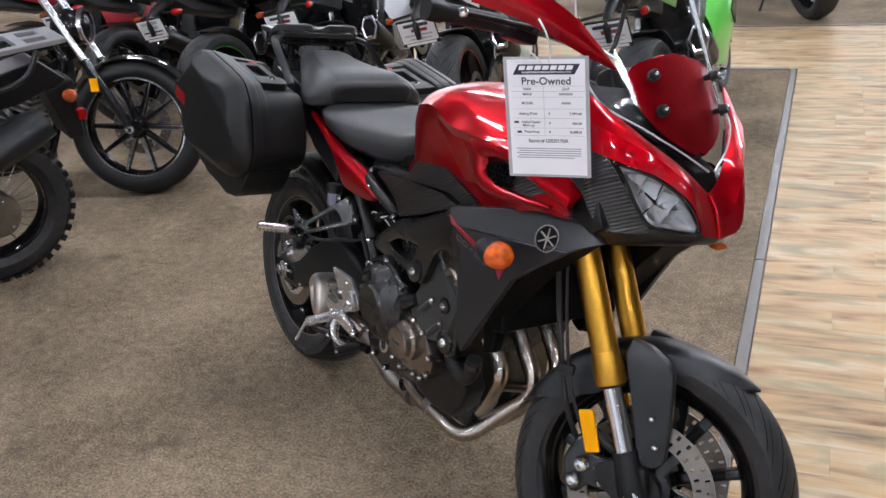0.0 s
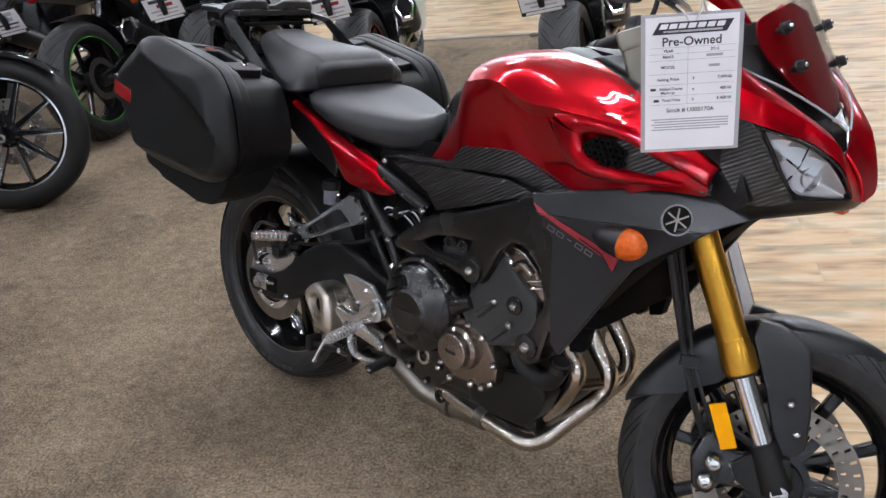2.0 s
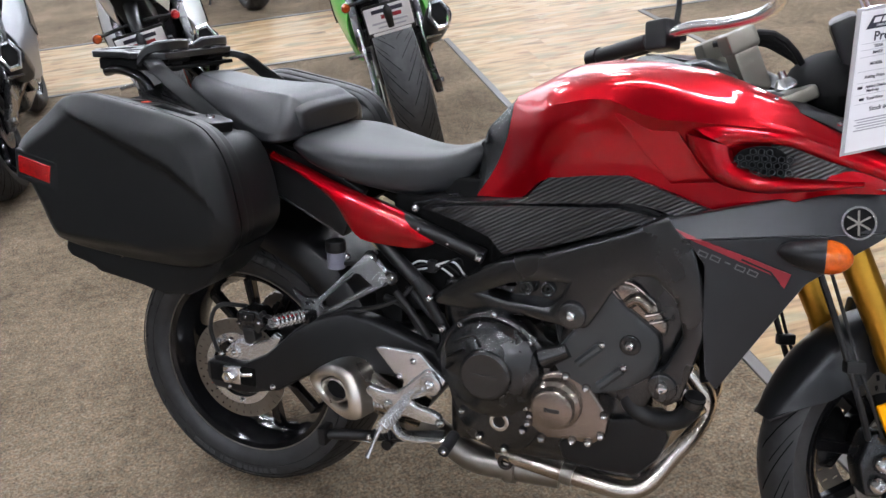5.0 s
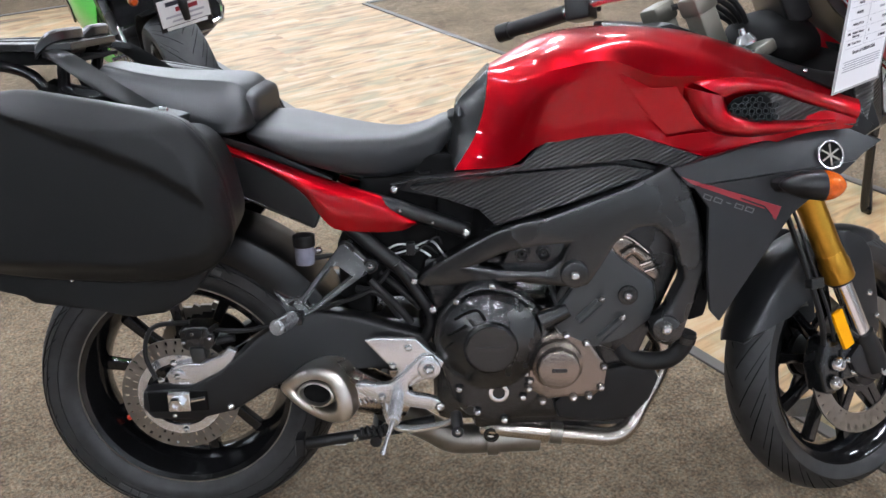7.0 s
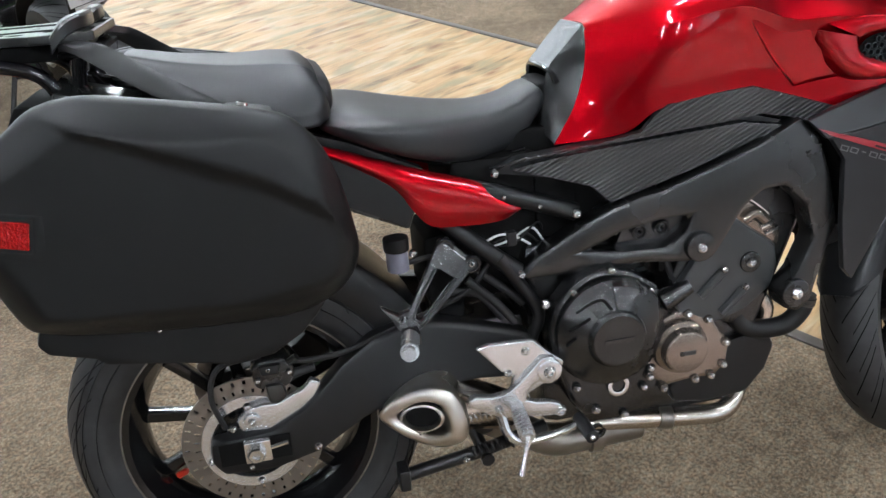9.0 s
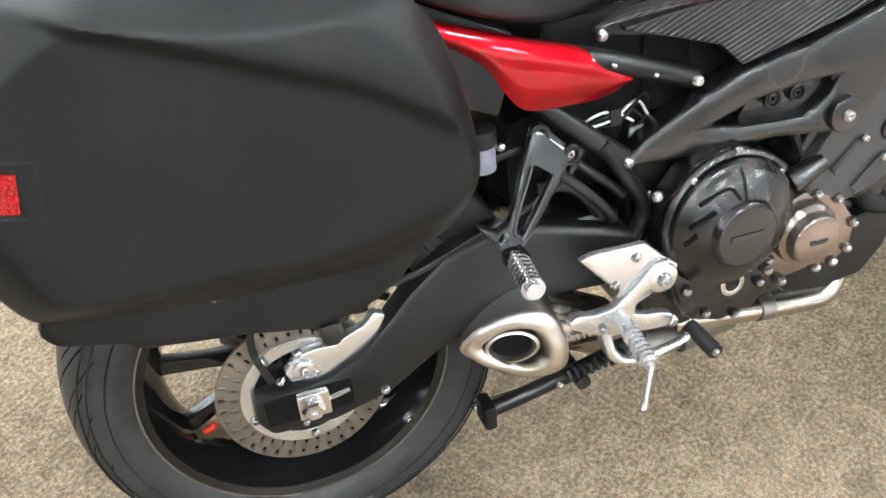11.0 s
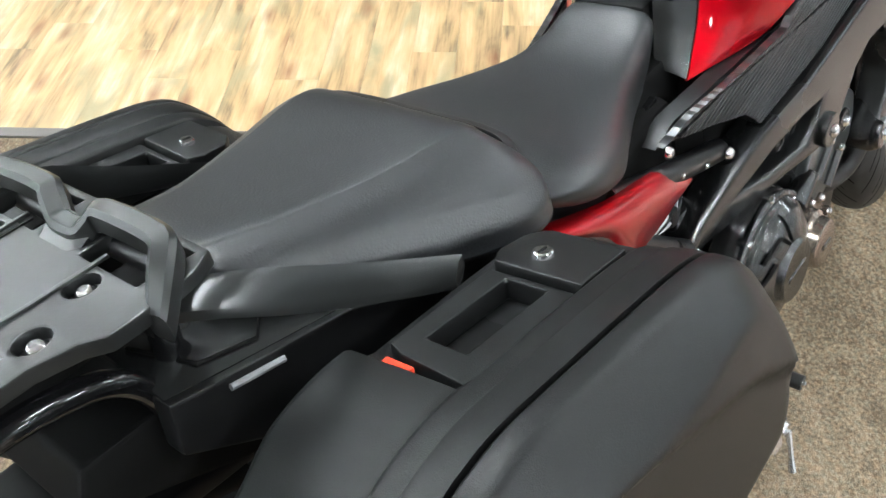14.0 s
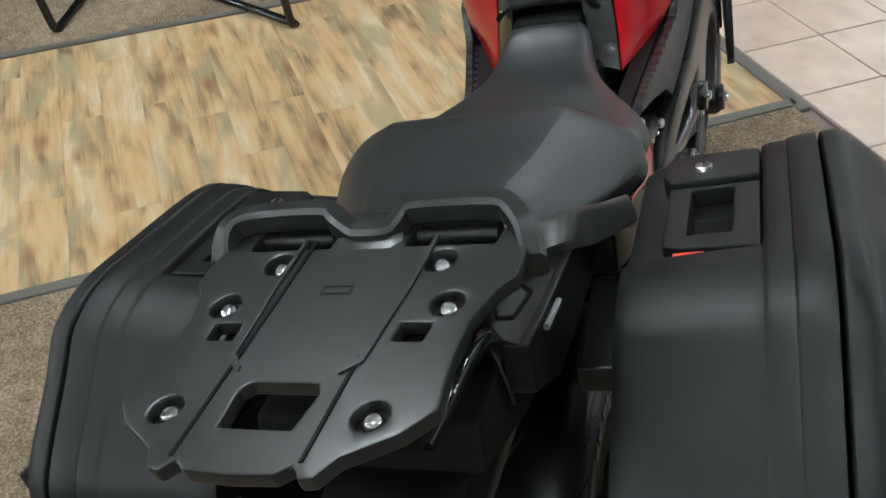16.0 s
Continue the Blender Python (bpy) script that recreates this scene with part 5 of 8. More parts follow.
for s in (1, -1):
    lip = []
    for o, i in zip(LIP_O, LIP_I):
        e = scoop_y(i[0])
        up = float(np.interp(o[0], [0.98, 1.06, 1.20, 1.26], [0.000, 0.006, 0.004, 0.0]))
        lip.append([(x, s * y, z) for x, y, z in ((o[0], e + 0.022, o[1]), (o[0] * 0.85 + i[0] * 0.15, e + 0.007 - 0.5 * up, o[1] * 0.85 + i[1] * 0.15), (o[0] * 0.5 + i[0] * 0.5, e - up, o[1] * 0.5 + i[1] * 0.5), (i[0] * 0.9 + o[0] * 0.1, e - 0.5 * up, i[1] * 0.9 + o[1] * 0.1), (i[0] + 0.003, e + 0.012, i[1] + 0.003))])
    part("scoop_lip", sheet(lip, 0.003 * -s, 5, 4), RED, moto, "red lip round the air scoop", sharp=60)
    brow = [[(o[0], s * (scoop_y(o[0]) + 0.012), o[1]), (o[0] * 0.7 + i[0] * 0.3, s * (scoop_y(o[0]) + 0.001), o[1] * 0.7 + i[1] * 0.3), (o[0] * 0.3 + i[0] * 0.7, s * (scoop_y(o[0]) - 0.003), o[1] * 0.3 + i[1] * 0.7), (i[0], s * (scoop_y(i[0]) + 0.001), i[1]), (i[0] - 0.002, s * (scoop_y(i[0]) + 0.010), i[1] - 0.002)] for o, i in zip(BROW_O, BROW_I)]
    part("scoop_brow", sheet(brow, 0.003 * -s, 5, 4), RED, moto, "", sharp=60)
    part("scoop_ramp", sheet([[(x, s * y, z) for z in (a, (a + b) / 2, b)] for x, y, a, b in ((1.118, -0.2255, 0.924, 0.862), (1.15, -0.2285, 0.921, 0.858), (1.20, -0.2240, 0.904, 0.856), (1.25, -0.2195, 0.889, 0.857), (1.305, -0.2145, 0.870, 0.850))], 0.004, 4, 3), CARBON, moto, "ribbed black ramp of the air scoop")
    grille = part("scoop_grille", sheet([[(x, s * (-0.2285 - 0.006 * (z < 0.87)), z) for z in np.linspace(0.885 + h, 0.885 - h, 5)] for x, h in ((1.062, 0.008), (1.075, 0.022), (1.10, 0.029), (1.125, 0.028), (1.142, 0.018))], 0.003, 2, 1), DARK, moto, "black honeycomb grille of the air scoop")
    if s > 0:
        cell = None
        for i in range(7):
            for j in range(5):
                x, z = 1.067 + 0.0125 * i + 0.006 * (j % 2), 0.864 + 0.0105 * j
                if abs(z - 0.885) > 0.027 - abs(x - 1.108) * 0.35:
                    continue
                m = Matrix.Translation((x, -0.2325 - 0.003 * (z < 0.868), z)) @ Matrix.Rotation(0.4, 4, "Y")
                if cell is None:
                    cell = part("cell", lathe([(0.0042, 0.003), (0.0062, 0.003), (0.0060, -0.003), (0.0046, -0.003)], 6), GLOSSY, grille, "", m)
                else:
                    again("cell", cell, grille, m)
SEAM = [(0.862, -0.06, 1.0245), (0.857, -0.11, 1.0215), (0.853, -0.152, 1.0165), (0.851, -0.193, 1.0035), (0.850, -0.2255, 0.9785)]
part("tank_seam", tube(SEAM, 0.0016, 6, 6), DARK, moto, "thin dark seam in the tank shell")
# rear pad: a flat centre panel, chamfered cheeks and a lip over the seat's nose
part("tank_pad", sheet([[(x, -0.5 * e, z + 0.002), (x, 0, z + 0.003), (x, 0.5 * e, z + 0.002)] for x, z, e in ((0.650, 0.956, 0.116), (0.616, 0.922, 0.114), (0.585, 0.889, 0.112))], 0.006, 4, 4), PADM, moto, "dark satin pad behind the tank")
for s in (-1, 1):
    part("pad_cheek", sheet([[(0.650, s * 0.058, 0.956), (0.650, s * 0.066, 0.955), (0.650, s * 0.076, 0.953)], [(0.616, s * 0.057, 0.922), (0.628, s * 0.072, 0.915), (0.645, s * 0.089, 0.892)], [(0.585, s * 0.056, 0.889), (0.603, s * 0.074, 0.872), (0.632, s * 0.093, 0.852)],
                             [(0.575, s * 0.058, 0.838), (0.592, s * 0.078, 0.826), (0.613, s * 0.096, 0.812)], [(0.566, s * 0.062, 0.785), (0.573, s * 0.082, 0.775), (0.579, s * 0.099, 0.764)]], 0.004 * s, 4, 3), PADM, moto, "dark satin cheek beside the tank pad", sharp=50)
part("pad_lip", tube([(0.590, -0.080, 0.868), (0.587, -0.060, 0.884), (0.585, 0, 0.889), (0.587, 0.060, 0.884), (0.590, 0.080, 0.868)], 0.0045, 8, 6), GLOSSY, moto, "dark lip of the pad over the seat")
# Near-black block stands for the shade in the recess under the pad.
part("pad_recess_shade", box(0.562, 0.605, -0.055, 0.055, 0.780, 0.868, 0.012), DARK, moto)
# the front cover of the tank stands proud along a slanting edge
for s in (1, -1):
    cover_rows = []
    for a, b in (((0.852, 0.2290, 0.979), (0.962, 0.2290, 0.952)), ((0.876, 0.2260, 0.942), (0.972, 0.2265, 0.930)), ((0.896, 0.2200, 0.916), (0.985, 0.2240, 0.910)), ((0.916, 0.2135, 0.890), (1.004, 0.2215, 0.890)), ((0.955, 0.2075, 0.848), (1.034, 0.2140, 0.860)), ((0.962, 0.203, 0.838), (1.04, 0.206, 0.846))):
        m = [(p + q) / 2 for p, q in zip(a, b)]
        cover_rows.append([(x, -s * y, z) for x, y, z in ((a[0] + 0.002, a[1] - 0.012, a[2]), a, (a[0] * 0.9 + b[0] * 0.1, a[1] * 0.9 + b[1] * 0.1 + 0.0005, a[2] * 0.9 + b[2] * 0.1), (m[0], m[1] - 0.003, m[2]), b)])
    part("tank_cover", sheet(cover_rows, 0.003 * -s, 4, 1), RED, moto, "red front cover of the tank with a slanting edge", sharp=22)
for s in (1, -1):
    part("nose_filler", prism([(1.215, 0.852), (1.28, 0.885), (1.34, 0.895), (1.36, 0.845), (1.30, 0.800), (1.22, 0.805)], -s * 0.160, -s * 0.188, bevel=0.004), PLASTIC, moto, "black panel between tank and nose")
# Near-black core, so gaps below the tank look dark.
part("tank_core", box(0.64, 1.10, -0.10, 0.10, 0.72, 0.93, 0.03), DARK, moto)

# ribbed side panels
UP = [(0.450, 0.748), (0.505, 0.762), (0.574, 0.765), (0.655, 0.779), (0.701, 0.788), (0.722, 0.812), (0.743, 0.831), (0.815, 0.841), (0.889, 0.847), (0.96, 0.824), (1.037, 0.798), (0.986, 0.776), (0.954, 0.789), (0.906, 0.799), (0.80, 0.789), (0.717, 0.779), (0.60, 0.767), (0.526, 0.757)]
LOW = [(0.489, 0.744), (0.569, 0.757), (0.68, 0.770), (0.78, 0.780), (0.875, 0.788), (0.972, 0.772), (0.90, 0.756), (0.842, 0.735), (0.791, 0.715), (0.70, 0.685), (0.652, 0.668), (0.62, 0.700), (0.55, 0.722), (0.489, 0.739)]


def panel_bow(x, z=0):
    return float(np.interp(x, [0.44, 0.55, 0.65, 0.75, 0.90, 1.05], [0.070, 0.055, 0.036, 0.016, 0.000, -0.010]))


for s in (-1, 1):
    bend = (lambda x, z, s=s: -s * panel_bow(x))
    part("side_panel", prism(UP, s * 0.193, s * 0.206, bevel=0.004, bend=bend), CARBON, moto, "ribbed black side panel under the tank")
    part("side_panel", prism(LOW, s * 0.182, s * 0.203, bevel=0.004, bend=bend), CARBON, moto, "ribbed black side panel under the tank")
    part("panel_gap", prism([(0.46, 0.735), (0.50, 0.755), (0.88, 0.80), (0.99, 0.77), (0.86, 0.735), (0.66, 0.675), (0.60, 0.71)], s * 0.16, s * 0.186, bevel=0.0, bend=bend), PLASTIC, moto)

# seats
seat = part("rider_seat", skin([rounded(*a) for a in ((0.178, 0.120, 0.862, 0.845), (0.19, 0.150, 0.872, 0.838), (0.25, 0.176, 0.866, 0.812), (0.33, 0.160, 0.849, 0.780), (0.41, 0.118, 0.838, 0.757), (0.47, 0.090, 0.836, 0.757), (0.52, 0.075, 0.846, 0.77), (0.552, 0.068, 0.860, 0.80), (0.572, 0.060, 0.862, 0.825), (0.580, 0.04, 0.850, 0.835))], ku=4, kv=3), VINYL, moto, "matte black vinyl rider seat", sharp=80)
part("seat_base", prism([(0.19, 0.842), (0.27, 0.808), (0.36, 0.768), (0.41, 0.754), (0.47, 0.752), (0.53, 0.765), (0.53, 0.75), (0.41, 0.74), (0.30, 0.775), (0.18, 0.82)], -0.085, 0.085, bevel=0.003), GLOSSY, moto)


def wedge(x, w, top, bot, fall=0.04):
    """A flat-topped cushion section that slopes down at its sides."""
    return mirrored([(x, 0, top), (x, -0.50 * w, top - 0.001), (x, -0.60 * w, top - 0.005), (x, -0.80 * w, top - 0.42 * fall), (x, -0.975 * w, top - fall), (x, -w, (top - fall + bot) / 2), (x, -0.92 * w, bot + 0.003), (x, 0, bot)])


pill = part("passenger_seat", skin([wedge(*a) for a in ((-0.112, 0.06, 0.975, 0.955, 0.02), (-0.10, 0.085, 0.985, 0.945, 0.02), (-0.03, 0.116, 0.970, 0.912, 0.04), (0.05, 0.152, 0.959, 0.876, 0.05), (0.125, 0.180, 0.955, 0.858, 0.06), (0.165, 0.183, 0.948, 0.856, 0.055), (0.188, 0.165, 0.928, 0.860, 0.03), (0.198, 0.135, 0.905, 0.866, 0.02))], ku=4, kv=3), VINYL, moto, "matte black vinyl passenger seat", sharp=80)
part("seat_front", skin([rounded(*a) for a in ((0.185, 0.132, 0.934, 0.868, 0.02), (0.200, 0.130, 0.926, 0.872, 0.02), (0.206, 0.110, 0.914, 0.878, 0.015))], ku=3, kv=3), VINYL2, pill, "smooth darker front of the seat", sharp=80)

# tail
for s in (-1, 1):
    tb = (lambda x, z, s=s: s * float(np.interp(x, [0.14, 0.30, 0.50], [0.008, 0.012, -0.012])))
    cols = []
    for x, u, l in ((0.142, 0.836, 0.829), (0.20, 0.818, 0.798), (0.25, 0.798, 0.768), (0.288, 0.783, 0.738), (0.312, 0.774, 0.700), (0.34, 0.763, 0.669), (0.39, 0.745, 0.660), (0.44, 0.724, 0.656), (0.475, 0.700, 0.659), (0.498, 0.678, 0.670)):
        y, f = 0.152 + s * tb(x, 0), min(0.022, (u - l) * 0.4)
        cols.append(curve_through([(x, s * (y - 0.016), u - 0.001), (x, s * (y - 0.007), u - f * 0.12), (x, s * (y + 0.001), u - f * 0.5), (x, s * (y + 0.006), u - f * 1.15), (x, s * (y + 0.005), (u - f) * 0.5 + l * 0.5), (x, s * (y - 0.004), l)], 4))
    part("tail_panel", sheet(cols, 0.012 * -s, 3, 1), RED, moto, "slim glossy red tail panel", sharp=50)
    part("tail_side", prism([(0.06, 0.855), (0.144, 0.832), (0.19, 0.814), (0.239, 0.792), (0.289, 0.752), (0.317, 0.706), (0.303, 0.669), (0.146, 0.745), (0.05, 0.80)], s * 0.11, s * 0.148, bevel=0.006, bend=tb), PLASTIC, moto, "black lower tail panel")
    part("tail_trim", tube([(0.143, s * 0.152, 0.755), (0.16, s * 0.154, 0.742), (0.30, s * 0.155, 0.675)], 0.004, 8, 3), FRAMEM, moto)
    part("under_seat_side", prism([(0.34, 0.762), (0.22, 0.822), (0.10, 0.862), (-0.02, 0.893), (-0.16, 0.933), (-0.205, 0.948), (-0.213, 0.90), (-0.14, 0.845), (0.06, 0.80), (0.30, 0.70)], s * 0.105, s * 0.130, bevel=0.004), PLASTIC, moto, "black panel under the seat")
    part("tail_cover", sheet([[(x, s * 0.122, z), (x, s * 0.095, z + 0.008), (x, s * 0.05, z + 0.014)] for x, z in ((-0.203, 0.9475), (-0.16, 0.9345), (-0.09, 0.914), (-0.02, 0.894), (0.06, 0.874))], 0.004, 2, 2), PADM, moto, "dark satin cover between tail and case")
    part("cover_line", tube([(-0.190, s * 0.062, 0.9585), (-0.165, s * 0.108, 0.942), (-0.115, s * 0.112, 0.9265), (-0.085, s * 0.080, 0.926)], 0.0016, 6, 1), DARK, moto)
    part("pale_strip", tube([(-0.160, s * 0.1325, 0.9245), (-0.112, s * 0.1335, 0.911)], 0.0030, 8, 1), DECAL, moto, "pale strip on the tail side")
# Near-black core stands for the dark hollow under the tail.
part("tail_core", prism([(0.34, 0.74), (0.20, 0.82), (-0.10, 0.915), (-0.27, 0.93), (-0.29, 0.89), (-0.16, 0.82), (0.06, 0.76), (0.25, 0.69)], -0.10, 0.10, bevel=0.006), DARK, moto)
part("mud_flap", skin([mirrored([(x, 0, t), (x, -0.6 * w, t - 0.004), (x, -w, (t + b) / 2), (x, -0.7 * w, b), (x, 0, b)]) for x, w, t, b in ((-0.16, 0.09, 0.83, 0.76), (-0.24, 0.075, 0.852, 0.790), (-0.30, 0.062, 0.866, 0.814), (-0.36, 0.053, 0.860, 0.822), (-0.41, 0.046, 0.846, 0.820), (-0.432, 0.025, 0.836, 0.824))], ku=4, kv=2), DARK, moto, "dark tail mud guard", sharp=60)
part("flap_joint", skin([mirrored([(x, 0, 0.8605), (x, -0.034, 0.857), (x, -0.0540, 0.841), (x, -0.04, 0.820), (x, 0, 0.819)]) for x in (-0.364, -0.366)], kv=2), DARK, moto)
part("flap_rib", prism([(-0.33, 0.842), (-0.22, 0.832), (-0.15, 0.812), (-0.15, 0.798), (-0.30, 0.824)], -0.085, -0.062, bevel=0.004), PLASTIC, moto)
part("plate_arm", tube([(-0.30, 0, 0.83), (-0.36, 0, 0.79), (-0.385, 0, 0.74), (-0.39, 0, 0.66)], [0.03, 0.024, 0.018, 0.014], 12, 4), PLASTIC, moto)
plate = part("plate_holder", moved(box(-0.006, 0.0, -0.095, 0.095, -0.165, 0, 0.002), pose(-0.398, 0, 0.80, 0, 8, 0)), PLASTIC, moto, "black number plate holder seen from the side")
part("number_plate", moved(box(-0.009, -0.006, -0.088, 0.088, -0.13, -0.02, 0.001), pose(-0.398, 0, 0.80, 0, 8, 0)), DECAL, plate, "pale number plate with plain bars")
for z in (-0.05, -0.08):
    part("plate_bar", moved(box(-0.0104, -0.009, -0.06, 0.06, z - 0.02, z, 0.0), pose(-0.398, 0, 0.80, 0, 8, 0)), INK, plate)
for z in (-0.02, -0.10):
    bolt(plate, (-0.40 - z * 0.0 + (-0.02 if z < -0.05 else 0), -0.096, 0.80 + z), 0.9)
for s in (-1, 1):
    part("reflector_arm", box(-0.385, -0.36, min(s * 0.05, s * 0.10), max(s * 0.05, s * 0.10), 0.685, 0.715, 0.004), PLASTIC, moto)
    rr = aim((-0.365, s * 0.112, 0.692), (-0.45, s * 0.89, 0.05))
    rh = part("round_reflector", moved(lathe([(1e-4, 0.008), (0.027, 0.008), (0.029, 0.0), (0.029, -0.006), (0.025, -0.008), (0.025, -0.004), (1e-4, -0.004)], 32, False), rr), PLASTIC, moto, "round red side reflector")
    part("reflector_lens", moved(disc_y((0, -0.004, 0), 0.0252, -0.0045, 32, 0.001), rr), REDLENS, rh)
    for k in range(3):
        part("lens_facet", moved(prism([(0, 0), (0.024, 0.011), (0.024, -0.011)], -0.0092, -0.0085, bevel=0.0), rr @ Matrix.Rotation(radians(120 * k + 30), 4, "Y")), STRIPE, rh)
    part("signal_stalk", tube([(-0.32, s * 0.04, 0.832), (-0.335, s * 0.09, 0.825), (-0.335, s * 0.125, 0.82)], [0.017, 0.015, 0.013], 12, 3), RUBBER, moto)
    pod = part("turn_signal", skin([[(x, s * 0.15 + r * math.cos(a), 0.818 + dz + 0.92 * r * math.sin(a)) for a in (2 * math.pi * j / 16 for j in range(16))] for x, r, dz in ((-0.285, 0.004, 0.010), (-0.295, 0.014, 0.008), (-0.32, 0.026, 0.004), (-0.345, 0.032, 0.0), (-0.352, 0.033, 0.0))], ku=3), PLASTIC, moto, "black rear turn signal with an amber lens", sharp=60)
    part("signal_lens", skin([[(x, s * 0.15 + r * math.cos(a), 0.818 + dz + 0.92 * r * math.sin(a)) for a in (2 * math.pi * j / 16 for j in range(16))] for x, r, dz in ((-0.352, 0.0325, 0), (-0.365, 0.031, -0.001), (-0.382, 0.024, -0.003), (-0.392, 0.012, -0.004), (-0.394, 0.003, -0.004))], ku=3), AMBER, pod, "amber lens", sharp=60)

# luggage rack
RO = [(-0.128, 0.05), (-0.128, 0.120), (-0.150, 0.132), (-0.195, 0.137), (-0.218, 0.137), (-0.232, 0.126), (-0.262, 0.117), (-0.300, 0.117), (-0.345, 0.123), (-0.366, 0.105), (-0.386, 0.072), (-0.402, 0.062), (-0.404, 0.052), (-0.394, 0.043), (-0.402, 0.034), (-0.404, 0)]


def skew(pts):
    """The rack sits a little askew on its stays."""
    return [(x, y - 0.10 * (x + 0.245)) for x, y in pts]


OUT = skew(RO + [(x, -y) for x, y in reversed(RO[:-1])])
RH = [[(-0.326, -0.029), (-0.326, 0.024), (-0.332, 0.030), (-0.366, 0.028), (-0.366, -0.028), (-0.334, -0.033)]]
for s in (-1, 1):
    RH.append([(-0.266, s * 0.066), (-0.266, s * 0.090), (-0.284, s * 0.088), (-0.284, s * 0.065)])
    RH.append([(-0.136, s * 0.032), (-0.136, s * 0.113), (-0.178, s * 0.108), (-0.178, s * 0.034)])
    for x, y in ((-0.246, 0.093), (-0.352, 0.079), (-0.197, 0.07)):
        RH.append([(x + 0.013 * math.cos(a), s * y + 0.013 * math.sin(a)) for a in (2 * math.pi * k / 14 for k in range(14))])
rack = part("luggage_rack", prism(OUT, 1.019, 1.033, holes=[skew(h) for h in RH], bevel=0.0026, axis="z"), RACKM, moto, "dark grey metal luggage rack")
for s in (-1, 1):
    for x, y in ((-0.246, 0.093), (-0.352, 0.079), (-0.197, 0.07)):
        yy = s * y - 0.10 * (x + 0.245)
        part("counterbore", moved(disc_y((0, 0, 0), 0.0135, -0.003, 14), aim((x, yy, 1.0195), (0, 0, 1))), PLASTIC, rack)
        bolt(rack, (x, yy, 1.0222), 1.5, (0, 0, 1))
    part("channel", prism(skew([(-0.392, s * 0.047), (-0.392, s * 0.050), (-0.30, s * 0.050), (-0.30, s * 0.047)] if s < 0 else [(-0.392, 0.050), (-0.392, 0.047), (-0.17, 0.047), (-0.17, 0.050)]), 1.0325, 1.0342, bevel=0.0, axis="z"), DARK, rack)
    part("side_pad", prism(skew([(-0.168, s * 0.056), (-0.225, s * 0.056), (-0.300, s * 0.051), (-0.312, s * 0.040), (-0.318, s * 0.040), (-0.306, s * 0.054), (-0.228, s * 0.060), (-0.168, s * 0.060)]), 1.0325, 1.0352, bevel=0.0006, axis="z"), RACKM, rack)
    part("stay", tube([(-0.16, s * 0.09, 1.005), (-0.17, s * 0.085, 0.95), (-0.15, s * 0.08, 0.92)], 0.012, 10, 2), GLOSSY, rack)
    part("stay", tube([(-0.335, s * 0.085, 0.985), (-0.300, s * 0.095, 0.992), (-0.262, s * 0.098, 0.988), (-0.226, s * 0.098, 0.974), (-0.205, s * 0.098, 0.950), (-0.192, s * 0.097, 0.905), (-0.19, s * 0.096, 0.87)], 0.011, 12, 5), GLOSSY, rack)
    part("under_beam", box(-0.35, -0.14, s * 0.075 - 0.018, s * 0.075 + 0.018, 0.990, 1.018, 0.006), DARK, rack)
    part("clamp_bar", tube([(-0.148, s * 0.035, 1.018), (-0.148, s * 0.110, 1.018)], 0.011, 12, 1), PLASTIC, rack)
    GR = []
    for T, B in (((-0.147, 0.128, 1.018), (-0.180, 0.141, 1.016)), ((-0.143, 0.130, 1.020), (-0.176, 0.145, 1.019)), ((-0.120, 0.148, 1.014), (-0.154, 0.162, 1.012)), ((-0.100, 0.159, 1.005), (-0.118, 0.168, 0.986)), ((-0.034, 0.165, 0.959), (-0.060, 0.170, 0.945)), ((0.046, 0.176, 0.909), (0.020, 0.187, 0.903)), ((0.052, 0.177, 0.904), (0.028, 0.188, 0.898))):
        T, B = Vector(T), Vector(B)
        ring = [T + Vector((0, 0, -0.012)), T, T * 0.62 + B * 0.38 + Vector((0, 0, 0.004)), B, B + Vector((0, 0, -0.009)), (T + B) / 2 + Vector((0, 0, -0.014))]
        GR.append([(p.x, s * p.y, p.z) for p in ring])
    part("grab_rail", skin(GR, ku=2), RACKM, moto, "dark cast passenger grab rail", sharp=55)
HOOP = [(-0.184, 0.133, 1.028), (-0.176, 0.132, 1.040), (-0.168, 0.129, 1.050), (-0.160, 0.122, 1.056), (-0.152, 0.108, 1.0575), (-0.149, 0.070, 1.058), (-0.149, 0.034, 1.0575), (-0.153, 0.026, 1.055), (-0.161, 0.010, 1.0455), (-0.163, 0.003, 1.044),
        (-0.163, -0.018, 1.044), (-0.161, -0.024, 1.0455), (-0.153, -0.034, 1.0555), (-0.148, -0.042, 1.058), (-0.147, -0.078, 1.0585), (-0.148, -0.114, 1.058), (-0.156, -0.128, 1.0565), (-0.168, -0.138, 1.051), (-0.178, -0.143, 1.041), (-0.188, -0.145, 1.028)]
hoop = []
for i, (x, y, z) in enumerate(HOOP):
    a, b = HOOP[max(i - 1, 0)], HOOP[min(i + 1, len(HOOP) - 1)]
    d = Vector((b[0] - a[0], b[1] - a[1], 0)).normalized()
    n = Vector((-d.y, d.x, 0))
    hoop.append([tuple(Vector((x, y, z)) + n * u * 0.010 + Vector((0, 0, v))) for u, v in ((-1, -0.019), (-1, -0.004), (-0.6, 0), (0.6, 0), (1, -0.004), (1, -0.019), (0.7, -0.022), (-0.7, -0.022))])
part("hoop", skin(hoop, ku=2), RACKM, rack, "raised double-arched front hoop of the rack", sharp=24)
